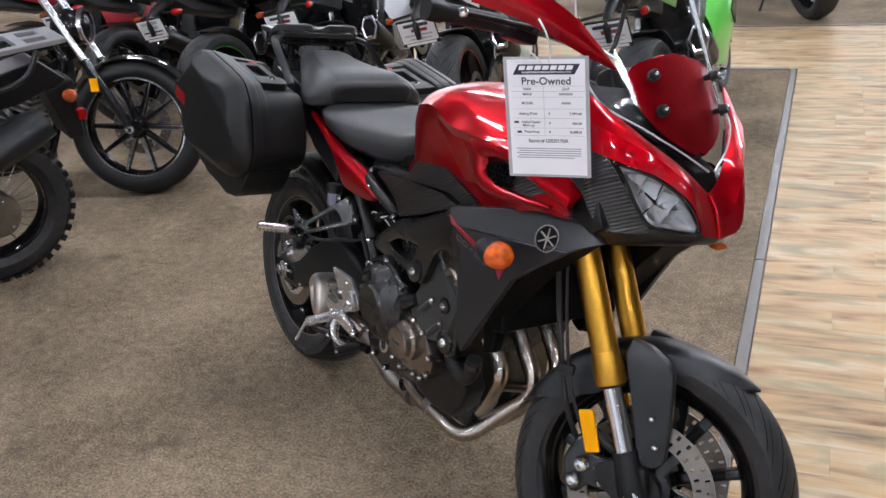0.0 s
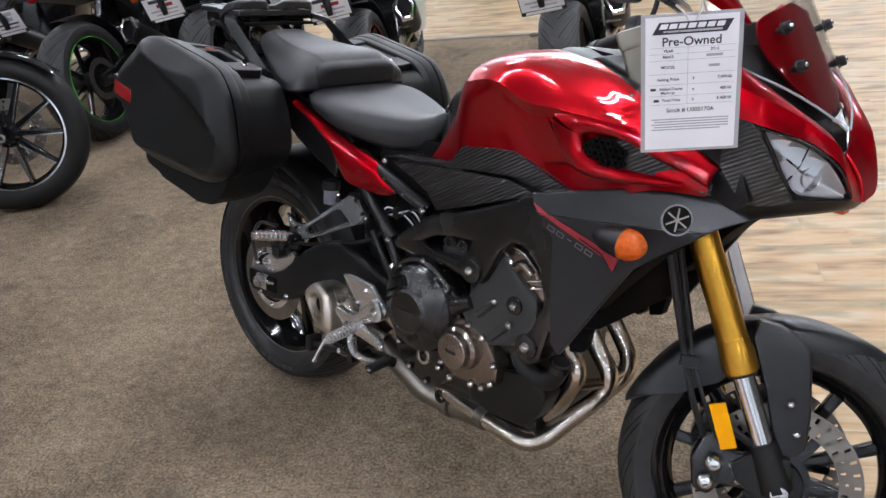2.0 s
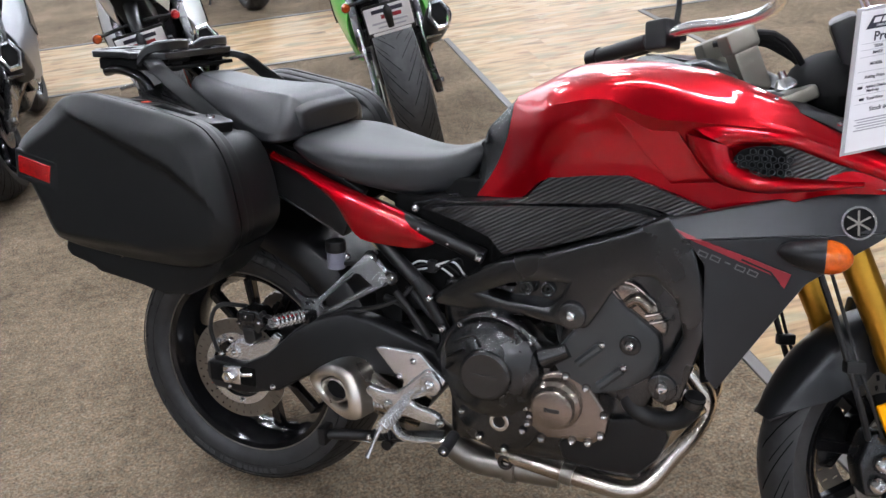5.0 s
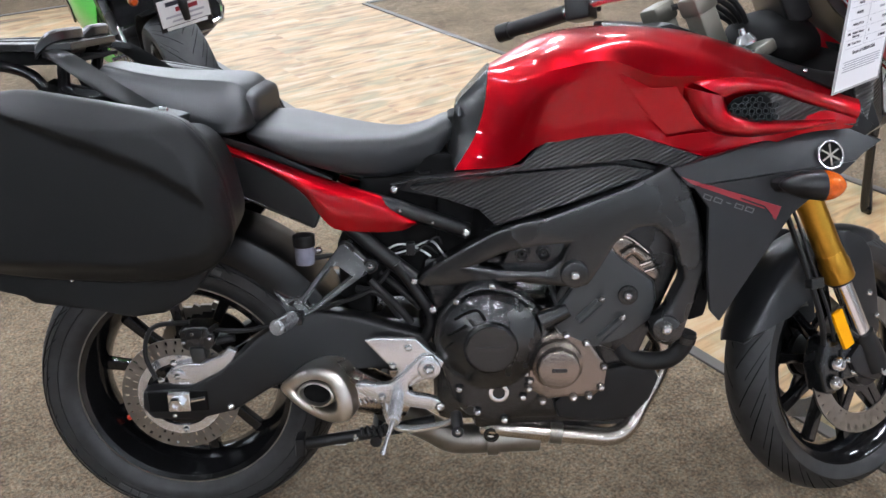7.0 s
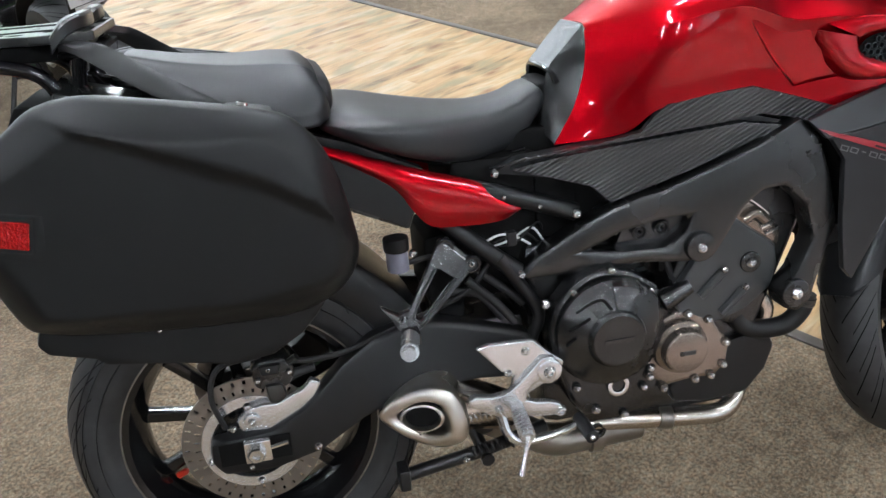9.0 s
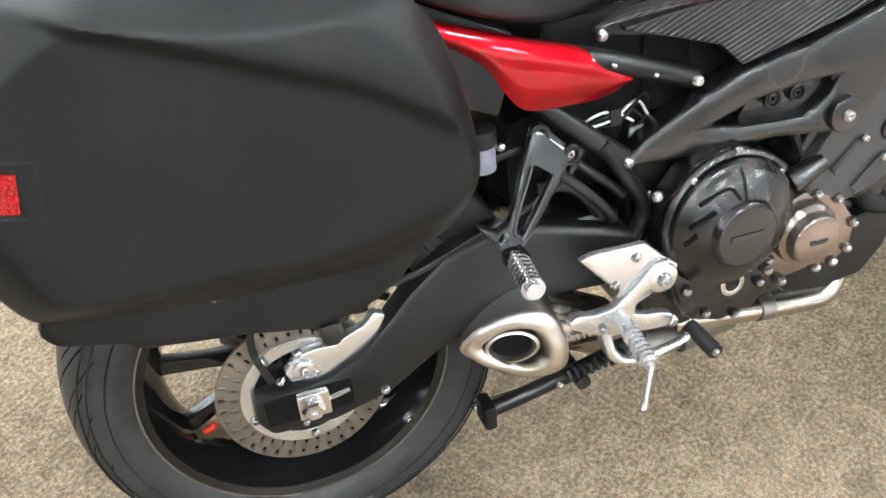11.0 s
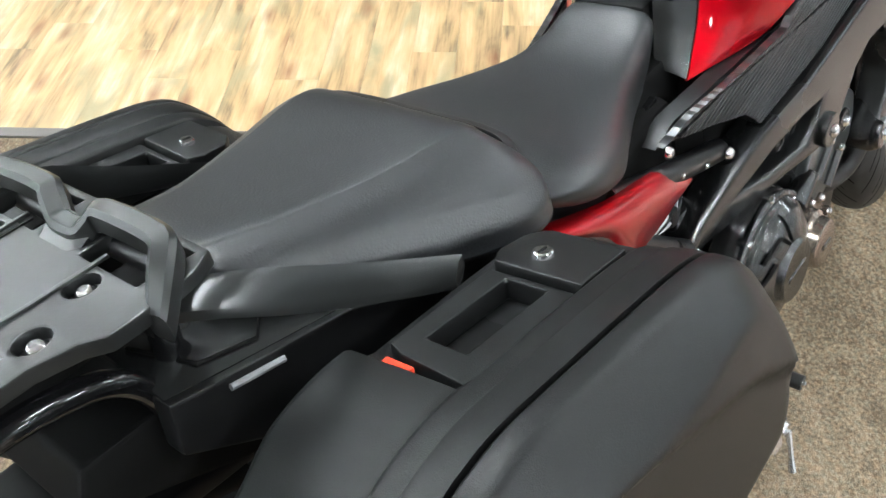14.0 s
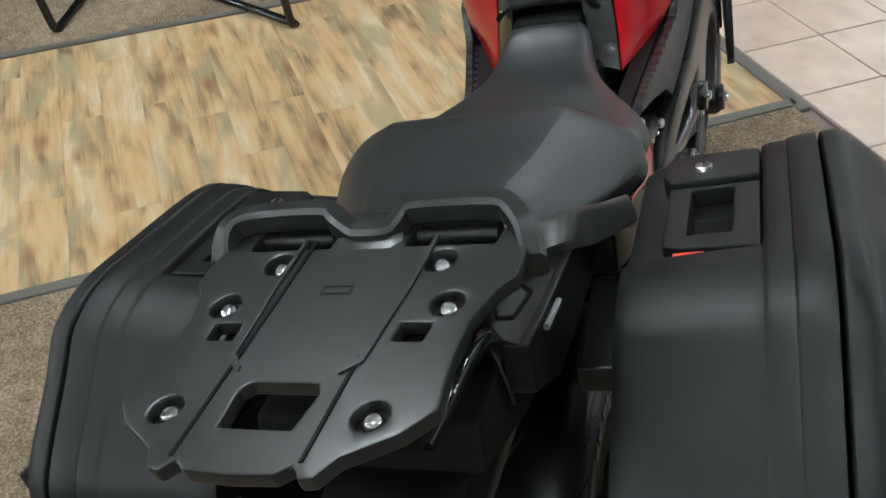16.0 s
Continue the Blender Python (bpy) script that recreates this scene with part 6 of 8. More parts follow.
part("hoop_neck", sheet([[(x, y, z - 0.003 * (abs(y + 0.008) > 0.024)) for y in (0.020, 0.012, -0.008, -0.028, -0.036)] for x, z in ((-0.154, 1.0425), (-0.159, 1.0415), (-0.167, 1.0385), (-0.174, 1.0352), (-0.181, 1.0330))], 0.005, 3, 1), RACKM, rack, "moulded neck that rises to the hoop", sharp=30)
# Near-black plate added below the openings to give their shade.
part("rack_gap_shade", box(-0.188, -0.130, -0.116, 0.116, 0.994, 1.002, 0.002), DARK, rack, "near-black plate added as the shade in the front openings")
part("rack_mark", prism([(-0.235, -0.012), (-0.225, -0.012), (-0.225, 0.014), (-0.235, 0.014)], 1.0335, 1.0338, holes=[[(-0.233, -0.010), (-0.227, -0.010), (-0.227, 0.012), (-0.233, 0.012)]], bevel=0.0, axis="z"), PLASTIC, rack, "faint moulded mark")

# side cases
CASE_O = [(-0.160, 0.972), (-0.120, 0.974), (-0.056, 0.963), (0.060, 0.940), (0.112, 0.925), (0.140, 0.906), (0.165, 0.872), (0.182, 0.825), (0.193, 0.770), (0.197, 0.730), (0.187, 0.698), (0.160, 0.668), (0.115, 0.650), (0.060, 0.645),
          (-0.050, 0.649), (-0.150, 0.658), (-0.225, 0.672), (-0.252, 0.690), (-0.280, 0.755), (-0.302, 0.800), (-0.318, 0.845), (-0.314, 0.868), (-0.290, 0.892), (-0.225, 0.936), (-0.190, 0.962)]


def case_height(x, z, d, face):
    """How far the lid stands out at (x, z), d from its rim."""
    e = min(d / float(np.interp(x, [0.02, 0.14], [0.046, 0.032])), 1.0)
    out = 0.380 + 0.033 * (1 - (1 - e) ** 1.35)
    crease = np.interp(x, [-0.30, -0.175, -0.066, 0.082, 0.16, 0.20], [0.90, 0.958, 0.914, 0.849, 0.797, 0.70])
    up = z - crease
    step = 0.5 + 0.5 * math.tanh((up + 0.004) / 0.0045)
    out += step * (0.011 - 0.16 * max(up, 0)) * e
    low = 0.5 - 0.5 * math.tanh((z - np.interp(x, [-0.3, 0.0, 0.2], [0.685, 0.672, 0.70])) / 0.008)
    out -= 0.010 * low * e
    return out + 0.004 * face * (x + 0.28)


def case_ring(scale_, y, s, cx=-0.055, cz=0.805, top=1.0, dip=0.0):
    """The case's outline, drawn in by scale_; top lowers its upper part towards the seat, dip the bed of the handle."""
    def drop(x):
        return top - dip * float(np.interp(x, [-0.098, -0.084, 0.10, 0.16], [0, 1, 1, 0]))
    return [(cx + (x - cx) * scale_, s * y, cz + (z - cz) * scale_ * (drop(x) if z > cz else 1.0)) for x, z in outline_dense]


outline_dense = [tuple(p) for p in curve_through(CASE_O + [CASE_O[0]], 5)[:-1]]
for s in (-1, 1):
    body = part("side_case", skin([case_ring(0.80, 0.192, s, top=0.80, dip=0.12), case_ring(0.90, 0.190, s, top=0.84, dip=0.14), case_ring(0.94, 0.202, s, top=0.86, dip=0.15), case_ring(0.955, 0.25, s, top=0.90, dip=0.17), case_ring(0.965, 0.298, s, top=0.935, dip=0.19), case_ring(0.965, 0.306, s, top=0.94, dip=0.19), case_ring(0.968, 0.3075, s, top=0.950, dip=0.02), case_ring(0.970, 0.312, s, top=0.962), case_ring(0.977, 0.327, s, top=0.970), case_ring(0.977, 0.3285, s, top=0.966), case_ring(0.977, 0.330, s, top=0.970), case_ring(0.985, 0.3315, s, top=0.978), case_ring(0.994, 0.346, s, top=0.990), case_ring(0.994, 0.3570, s, top=0.995), case_ring(0.965, 0.3585, s, top=0.99)]), CASE, moto, "matte black hard side case", m=Matrix.Translation((0, -0.020, -0.014)) if s > 0 else None, sharp=50)
    rings = [case_ring(0.965, 0.3605, s), case_ring(0.992, 0.3618, s), case_ring(0.999, 0.364, s), case_ring(1.0, 0.376, s)]
    cx, cz = -0.055, 0.805
    for f in (0.985, 0.965, 0.945, 0.92, 0.895, 0.87, 0.84, 0.81, 0.78, 0.75, 0.72, 0.69, 0.65, 0.61, 0.57, 0.53, 0.48, 0.43, 0.37, 0.31, 0.24, 0.15, 0.04):
        rings.append([(cx + (x - cx) * f, s * case_height(cx + (x - cx) * f, cz + (z - cz) * f, (1 - f) * math.hypot(x - cx, z - cz), 0), cz + (z - cz) * f) for x, z in outline_dense])
    part("case_lid", skin(rings), CASE, body, "matte black case lid with a long crease", sharp=50)
    part("case_tray", prism([(-0.238, 0.676), (-0.248, 0.648), (-0.235, 0.632), (-0.177, 0.616), (-0.165, 0.605), (-0.059, 0.588), (0.001, 0.574), (0.06, 0.580), (0.105, 0.606), (0.13, 0.632), (0.165, 0.680)], s * 0.225, s * 0.362, bevel=0.012), CASE, body)
    bolt(body, (-0.085, s * 0.3755, 0.652), 0.7, (0, s, -0.3))
    refl = part("reflector_frame", prism([(-0.292, 0.866), (-0.185, 0.842), (-0.193, 0.778), (-0.297, 0.806)], s * 0.400, s * 0.4135, holes=[[(-0.286, 0.855), (-0.201, 0.836), (-0.208, 0.796), (-0.290, 0.815)]], bevel=0.003), CASE, body)
    part("side_reflector", prism([(-0.284, 0.852), (-0.204, 0.834), (-0.211, 0.799), (-0.288, 0.818)], s * 0.402, s * 0.415, bevel=0.002), REDLENS, refl, "long red reflector")
    TOP = Matrix.Translation((0.02, s * 0.262, 0.921)) @ pose(0, 0, 0, s * 4, 11.0, 0)
    hnd = part("case_handle", moved(prism([(-0.106, s * -0.022), (-0.100, s * -0.038), (0.018, s * -0.040), (0.018, s * 0.044), (-0.112, s * 0.044)], -0.016, 0.004, holes=[[(-0.082, s * -0.018), (0.010, s * -0.018), (0.010, s * 0.020), (-0.082, s * 0.020)]], bevel=0.003, axis="z"), TOP), CASE, body, "black folding case handle")
    # Shallow near-black sheet: the depth of the well is painted dark.
    part("well_shade", moved(box(-0.086, 0.014, min(s * -0.022, s * 0.024), max(s * -0.022, s * 0.024), -0.020, -0.0165, 0.001), TOP), DARK, hnd)
    part("latch_plate", moved(prism([(0.022, s * -0.040), (0.040, s * -0.048), (0.072, s * -0.044), (0.088, s * -0.028), (0.086, s * 0.044), (0.022, s * 0.044)], -0.016, 0.009, bevel=0.004, axis="z"), TOP), CASE, body, "black case latch plate")
    lock = part("case_lock", moved(lathe([(1e-4, -0.008), (0.010, -0.008), (0.012, -0.006), (0.013, 0.0), (1e-4, 0.0)], 20, False), TOP @ aim((0.046, s * -0.008, 0.0085), (0, 0, 1)) @ Matrix.Diagonal((0.72, 0.72, 0.72, 1))), CHROME, body, "round bright case lock")
    part("keyhole", moved(box(-0.005, 0.005, -0.001, 0.001, 0.0140, 0.0150, 0.0), TOP @ Matrix.Translation((0.046, s * -0.008, 0))), DARK, lock)
    part("red_tab", moved(box(-0.120, -0.112, min(s * -0.028, s * -0.002), max(s * -0.028, s * -0.002), -0.006, 0.003, 0.001), TOP), REDPL, body, "small red catch")
    part("case_mount", box(-0.10, 0.04, min(s * 0.13, s * 0.21), max(s * 0.13, s * 0.21), 0.775, 0.81, 0.006), PLASTIC, moto)
part("case_scuff", tube([(0.140, -0.4035, 0.726), (0.165, -0.402, 0.730), (0.181, -0.396, 0.728)], 0.0012, 6, 3), DECAL, moto, "pale scuff on the case")

# ---- fairing, nose, fork ----
FAIR = [(0.967, 0.787), (1.06, 0.809), (1.15, 0.830), (1.249, 0.852), (1.30, 0.842), (1.368, 0.818), (1.325, 0.797), (1.287, 0.769), (1.24, 0.735), (1.19, 0.695), (1.13, 0.60), (1.065, 0.493), (1.046, 0.515), (1.036, 0.60), (1.032, 0.715), (1.004, 0.753)]


def fair_bow(x, z):
    a = float(np.interp(x, [0.96, 1.05, 1.20, 1.26, 1.37], [-0.012, -0.004, 0.010, 0.020, 0.048]))
    b = max(z - np.interp(x, [0.96, 1.30], [0.755, 0.785]), 0) * 0.55
    return a + b


# the fold of the fairing runs along its upper third
FOLD = [(0.995, 0.755), (1.06, 0.762), (1.15, 0.772), (1.24, 0.780), (1.31, 0.787)]
UPF = FAIR[:6] + [(1.325, 0.797)] + list(reversed(FOLD))
LOF = FOLD + [(1.325, 0.797), (1.287, 0.769), (1.24, 0.735), (1.19, 0.695), (1.13, 0.60), (1.065, 0.493), (1.046, 0.515), (1.036, 0.60), (1.032, 0.715), (1.004, 0.753)][1:]
for s in (-1, 1):
    bend = (lambda x, z, s=s: -s * fair_bow(x, z))
    fa = part("fairing_side", prism(LOF, s * 0.235, s * 0.250, bevel=0.003, bend=bend), GREY, moto, "matte dark grey side fairing")
    part("fairing_top", prism(UPF, s * 0.235, s * 0.2503, bevel=0.003, bend=bend), GREY, fa)
    part("fairing_stripe", prism([(0.980, 0.7735), (1.040, 0.7545), (1.0961, 0.7358), (1.1671, 0.711), (1.1584, 0.6864), (1.1373, 0.7081), (1.077, 0.7309), (1.0, 0.7607)], s * 0.2505, s * 0.2525, bevel=0.0, bend=bend), STRIPE, fa, "dark red stripe")
    part("stripe_line", prism([(1.09, 0.7325), (1.136, 0.7145), (1.152, 0.695), (1.149, 0.694), (1.134, 0.712), (1.088, 0.730)], s * 0.2522, s * 0.2530, bevel=0.0, bend=bend), PLASTIC, fa)
    for i in range(5):
        x, z = 1.022 + 0.0200 * i, 0.7430 - 0.0068 * i
        if i == 2:
            part("decal_bar", prism([(x + 0.002, z - 0.004), (x + 0.011, z - 0.0075), (x + 0.010, z - 0.0095), (x + 0.001, z - 0.006)], s * 0.2508, s * 0.2514, bevel=0.0, bend=bend), GREYINK, fa, "plain grey bar of a decal")
            continue
        part("decal_bar", prism([(x, z), (x + 0.0155, z - 0.0061), (x + 0.0120, z - 0.0150), (x - 0.0035, z - 0.0089)], s * 0.2508, s * 0.2514, holes=[[(x + 0.0015, z - 0.0028), (x + 0.0130, z - 0.0072), (x + 0.0108, z - 0.0124), (x - 0.0008, z - 0.0080)]], bevel=0.0, bend=bend), GREYINK, fa, "plain grey outline of a decal")
    by = s * 0.2503 - s * fair_bow(1.257, 0.80)
    badge = part("round_badge", moved(lathe([(0.0225, 0.0), (0.0275, 0.0), (0.0270, -0.004), (0.0235, -0.004)], 36), aim((1.257, by, 0.799), (0.25, s, 0.35))), CHROME, fa, "round chrome badge with crossed bars")
    bm_ = aim((1.257, by, 0.799), (0.25, s, 0.35))
    part("badge_field", moved(disc_y((0, 0, 0), 0.023, -0.002, 30), bm_), DARK, badge)
    for k in range(3):
        part("badge_bar", moved(box(-0.020, 0.020, -0.0035, -0.002, -0.0014, 0.0014, 0.0), bm_ @ Matrix.Rotation(radians(90 + 60 * k), 4, "Y")), STEEL, badge)
    part("signal_stalk", tube([(1.165, s * 0.240, 0.752), (1.175, s * 0.275, 0.757), (1.185, s * 0.295, 0.760)], [0.022, 0.017, 0.014], 12, 3, 0.7), RUBBER, moto)
    pod = part("turn_signal", skin([[(x, s * (0.303 + dy) + r * math.cos(a), 0.763 + 0.85 * r * math.sin(a)) for a in (2 * math.pi * j / 16 for j in range(16))] for x, r, dy in ((1.142, 0.003, -0.010), (1.152, 0.014, -0.008), (1.178, 0.026, -0.003), (1.205, 0.031, 0.0), (1.213, 0.032, 0.0))], ku=3), PLASTIC, moto, "front turn signal with an amber lens", sharp=60)
    part("signal_lens", skin([[(x, s * (0.303 + dy) + r * math.cos(a), 0.763 + 0.85 * r * math.sin(a)) for a in (2 * math.pi * j / 16 for j in range(16))] for x, r, dy in ((1.213, 0.0315, 0), (1.226, 0.030, 0.001), (1.240, 0.023, 0.002), (1.250, 0.011, 0.003), (1.252, 0.003, 0.003))], ku=3), AMBER, pod, "amber lens", sharp=60)
    part("inner_fairing", prism([(1.00, 0.77), (1.24, 0.82), (1.30, 0.79), (1.20, 0.70), (1.13, 0.62), (1.085, 0.565), (1.05, 0.60), (1.04, 0.70)], s * 0.13, s * 0.232, bevel=0.006, bend=(lambda x, z, s=s: -s * 0.6 * fair_bow(x, z))), DARK, moto, "dark inner side of the fairing")

# black panels between tank and nose
for s in (-1, 1):
    part("dash_side", sheet([[(0.868, s * 0.06, 1.030), (0.870, s * 0.03, 1.036), (0.900, s * 0.0, 1.036)], [(0.95, s * 0.105, 1.024), (0.955, s * 0.08, 1.030), (0.97, s * 0.03, 1.02)], [(1.03, s * 0.142, 1.006), (1.04, s * 0.11, 1.01), (1.05, s * 0.05, 0.99)],
                             [(1.12, s * 0.170, 0.976), (1.13, s * 0.13, 0.985), (1.14, s * 0.08, 0.965)], [(1.21, s * 0.182, 0.940), (1.215, s * 0.15, 0.955), (1.22, s * 0.11, 0.945)], [(1.305, s * 0.195, 0.898), (1.30, s * 0.17, 0.93), (1.29, s * 0.14, 0.94)]], 0.005, 3, 3), PLASTIC, moto, "black panel beside the steering head")
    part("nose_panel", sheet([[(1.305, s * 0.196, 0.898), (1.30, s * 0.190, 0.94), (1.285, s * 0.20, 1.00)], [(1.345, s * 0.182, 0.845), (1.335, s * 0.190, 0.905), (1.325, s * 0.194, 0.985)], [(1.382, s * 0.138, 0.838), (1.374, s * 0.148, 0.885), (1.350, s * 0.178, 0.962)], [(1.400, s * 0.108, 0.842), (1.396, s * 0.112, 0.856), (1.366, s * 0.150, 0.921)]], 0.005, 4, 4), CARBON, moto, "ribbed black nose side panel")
    # headlamp: chromed stepped bowl, dark rim and clear lens
    TOPE = [(1.354, 0.174, 0.965), (1.376, 0.142, 0.955), (1.400, 0.114, 0.944), (1.430, 0.088, 0.924), (1.452, 0.068, 0.900), (1.466, 0.054, 0.864)]
    LOWE = [(1.360, 0.162, 0.948), (1.372, 0.146, 0.918), (1.384, 0.130, 0.886), (1.400, 0.110, 0.856), (1.434, 0.084, 0.851), (1.464, 0.056, 0.853)]
    mids = [tuple((np.array(a) + np.array(b)) / 2 + np.array((0.010, 0.006, 0.0))) for a, b in zip(TOPE, LOWE)]
    rows = [[(x, s * y, z) for x, y, z in r] for r in zip(TOPE, mids, LOWE)]

    def in_lamp(u, v, deep):
        """A place in the lamp: u from its outer tip to the nose, v from top edge to lower edge, deep behind the lens."""
        k = min(int(u * 5), 4)
        w = u * 5 - k
        a = np.array(TOPE[k]) * (1 - w) + np.array(TOPE[k + 1]) * w
        b = np.array(LOWE[k]) * (1 - w) + np.array(LOWE[k + 1]) * w
        q = a * (1 - v) + b * v
        return (float(q[0] - deep), s * float(q[1] - 0.35 * deep), float(q[2]))
    lampo = part("headlamp", sheet([[in_lamp(u, v, 0.006 + 0.040 * math.sin(math.pi * min(max(v, 0.04), 0.96)) * min(1, 3 * u, 4 * (1.02 - u))) for v in (0, 0.12, 0.3, 0.5, 0.7, 0.88, 1)] for u in (0, 0.12, 0.3, 0.45, 0.6, 0.75, 0.9, 1)], 0.003, 2, 2), CHROMEL, moto, "clear headlamp with a bright stepped bowl", sharp=12)
    for u in (0.22, 0.40, 0.56):
        for v0, v1 in ((0.06, 0.46), (0.54, 0.94)):
            q = [in_lamp(u + a, v, d) for a, v, d in ((0, v0, 0.016), (0.13, v0, 0.010), (0.13, v1, 0.012), (0, v1, 0.024))]
            part("bowl_step", sheet([[q[0], tuple((np.array(q[0]) + np.array(q[3])) / 2 - np.array((0.004, 0, 0))), q[3]], [q[1], tuple((np.array(q[1]) + np.array(q[2])) / 2), q[2]]], 0.002, 1, 1), CHROMEL, lampo, "bright step of the bowl", sharp=10)
    for u, r in ((0.36, 0.013), (0.70, 0.019)):
        at = aim(in_lamp(u, 0.52, 0.020), (0.9, s * 0.38, 0.05))
        part("bulb_bowl", moved(lathe([(r * 0.45, 0.014), (r * 0.8, 0.006), (r, -0.004), (r * 1.06, -0.004), (r * 0.85, 0.008), (r * 0.5, 0.016)], 24), at), CHROMEL, lampo)
        part("bulb_cap", moved(ball((0, 0.004, 0), r * 0.42, r * 0.5, r * 0.42, 14, 8), at), WHITEPL, lampo, "pale bulb shield")
    part("lamp_divider", tube([in_lamp(0.50, 0.02, 0.010), in_lamp(0.54, 0.5, 0.014), in_lamp(0.50, 0.98, 0.010)], 0.0016, 8, 4), GLOSSY, lampo, "dark bar between the two bulbs")
    part("lamp_rim", tube([(x, s * y, z) for x, y, z in TOPE + LOWE[::-1] + TOPE[:1]], 0.0032, 8, 4), GLOSSY, lampo, "dark rim round the lens")
    ln = part("lamp_lens", sheet(rows, 0.002, 4, 4), CLEAR, lampo, "clear lamp lens")
    ln.visible_shadow = False
    # red nose: from the screen's edge down to the lamp, with a notch under the screen's tip
    U = [(1.428, 0.0, 0.915), (1.424, 0.022, 0.932), (1.404, 0.058, 0.964), (1.376, 0.090, 0.990), (1.342, 0.124, 1.020), (1.302, 0.162, 1.054), (1.264, 0.194, 1.083)]
    L = [(1.471, 0.0, 0.842), (1.470, 0.050, 0.855), (1.456, 0.068, 0.902), (1.432, 0.090, 0.928), (1.402, 0.116, 0.948), (1.357, 0.176, 0.969), (1.300, 0.208, 0.985)]
    nose = []
    for k, (u, l) in enumerate(zip(U, L)):
        u, l = np.array(u), np.array(l)
        b = 0.012 if k > 1 else 0.006
        fold = u * 0.45 + l * 0.55 + np.array((b, 0.004, 0.5 * b))
        nose.append(creased([tuple(u), tuple(u * 0.72 + l * 0.28 + np.array((0.6 * b, 0.002, 0.4 * b))), tuple(fold), tuple(fold * 0.45 + l * 0.55 + np.array((0.001, 0, 0))), tuple(l)], 2, 4))
    part("nose_cowl", sheet([[(x, s * y, z) for x, y, z in r] for r in nose], 0.004 * -s, 4, 1), RED, moto, "glossy red nose cowl", sharp=14)
    part("chin", sheet([[(1.470, 0, 0.840), (1.448, 0, 0.822), (1.36, 0, 0.80), (1.25, 0, 0.80)], [(1.462, s * 0.050, 0.850), (1.432, s * 0.055, 0.824), (1.35, s * 0.06, 0.80), (1.25, s * 0.07, 0.80)], [(1.400, s * 0.110, 0.848), (1.382, s * 0.116, 0.826), (1.32, s * 0.14, 0.80), (1.24, s * 0.14, 0.81)], [(1.345, s * 0.190, 0.848), (1.33, s * 0.185, 0.83), (1.27, s * 0.18, 0.82), (1.22, s * 0.18, 0.83)]], 0.004, 4, 3), PLASTIC, moto, "black chin of the nose")
    # mirror arms' guard at the grip
part("nose_ridge", tube([(1.430, 0, 0.916), (1.448, 0, 0.897), (1.464, 0, 0.870), (1.472, 0, 0.842)], 0.004, 10, 4), RED, moto)
# Solid near-black blocks: the shade of the notch and nose is their colour.
part("nose_notch", prism([(1.33, 0.985), (1.415, 0.953), (1.424, 0.915), (1.38, 0.90)], -0.03, 0.03, bevel=0.006), DARK, moto, "near-black block for the dark notch under the screen's tip")
part("nose_core", ball((1.27, 0, 0.90), 0.13, 0.16, 0.08), DARK, moto)
part("chin_lamp", box(1.405, 1.425, 0.06, 0.09, 0.797, 0.806, 0.003), AMBER, moto)
def screen_x(z, y, back=0.0):
    """The screen's surface: it slopes back and sweeps round to its sides."""
    return 1.3705 - 0.60 * (z - 1.051) - 16.7 * abs(y) ** 3 - back


def screen_rows(table, back, low=0.0):
    return [[(screen_x(z - low * abs(k), w * k, back), w * k, z - low * abs(k)) for k in (-1, -0.6, -0.2, 0.2, 0.6, 1)] for z, w in table]


part("screen_panel", sheet(screen_rows(((0.985, 0.012), (1.000, 0.044), (1.020, 0.074), (1.05, 0.100), (1.09, 0.116), (1.125, 0.108), (1.142, 0.078), (1.152, 0.030)), 0.016, 0.006), 0.004, 4, 4), RED, moto, "red panel behind the clear screen", sharp=60)
part("screen_base", sheet(screen_rows(((0.962, 0.010), (0.990, 0.062), (1.022, 0.112), (1.05, 0.150), (1.085, 0.160)), 0.040), 0.003, 4, 4), PLASTIC, moto, "black base under the screen")
SCR = screen_rows(((0.956, 0.008), (0.985, 0.055), (1.022, 0.116), (1.051, 0.160), (1.075, 0.171), (1.10, 0.174), (1.15, 0.172), (1.22, 0.166), (1.30, 0.148), (1.35, 0.115)), 0.0)
scr = part("windscreen", sheet(SCR, 0.0035, 4, 4), CLEAR, moto, "clear acrylic windscreen with four dark knobs", sharp=60)
scr.visible_shadow = False
for k in (0, -1):
    part("screen_edge", tube([a[k] for a in SCR], 0.0022, 6, 3), BORDER, scr, "bright cut edge of the screen")
for s in (-1, 1):
    for x, z in ((1.330, 1.113), (1.362, 1.055)):
        at = aim((screen_x(z, 0.08) + 0.002, s * 0.080, z + 0.001), (0.85, s * 0.30, 0.44))
        kn = part("screen_knob", moved(lathe([(1e-4, -0.013), (0.0075, -0.013), (0.0095, -0.010), (0.0095, -0.002), (0.012, -0.001), (0.012, 0.001), (0.006, 0.002), (0.005, 0.018), (1e-4, 0.018)], 18, False), at), RUBBER, moto, "black rubber screen knob")
        again("bolt", BOLT, kn, at @ Matrix.Translation((0, -0.0125, 0)) @ Matrix.Diagonal((0.5, 0.5, 0.5, 1)))
    bolt(moto, (1.118, s * 0.180, 0.984), 0.6, (0, s * 0.5, 0.8))
    bolt(moto, (1.215, s * 0.180, 0.948), 0.8, (0, s * 0.6, 0.7))

# fork, front brake and mudguard, turned with the bars
LEG = Vector((-0.482, 0, 1.0))


def fork_at(side, z):
    return Vector((1.370, side * 0.110, 0.372)) + LEG * (z - 0.372)


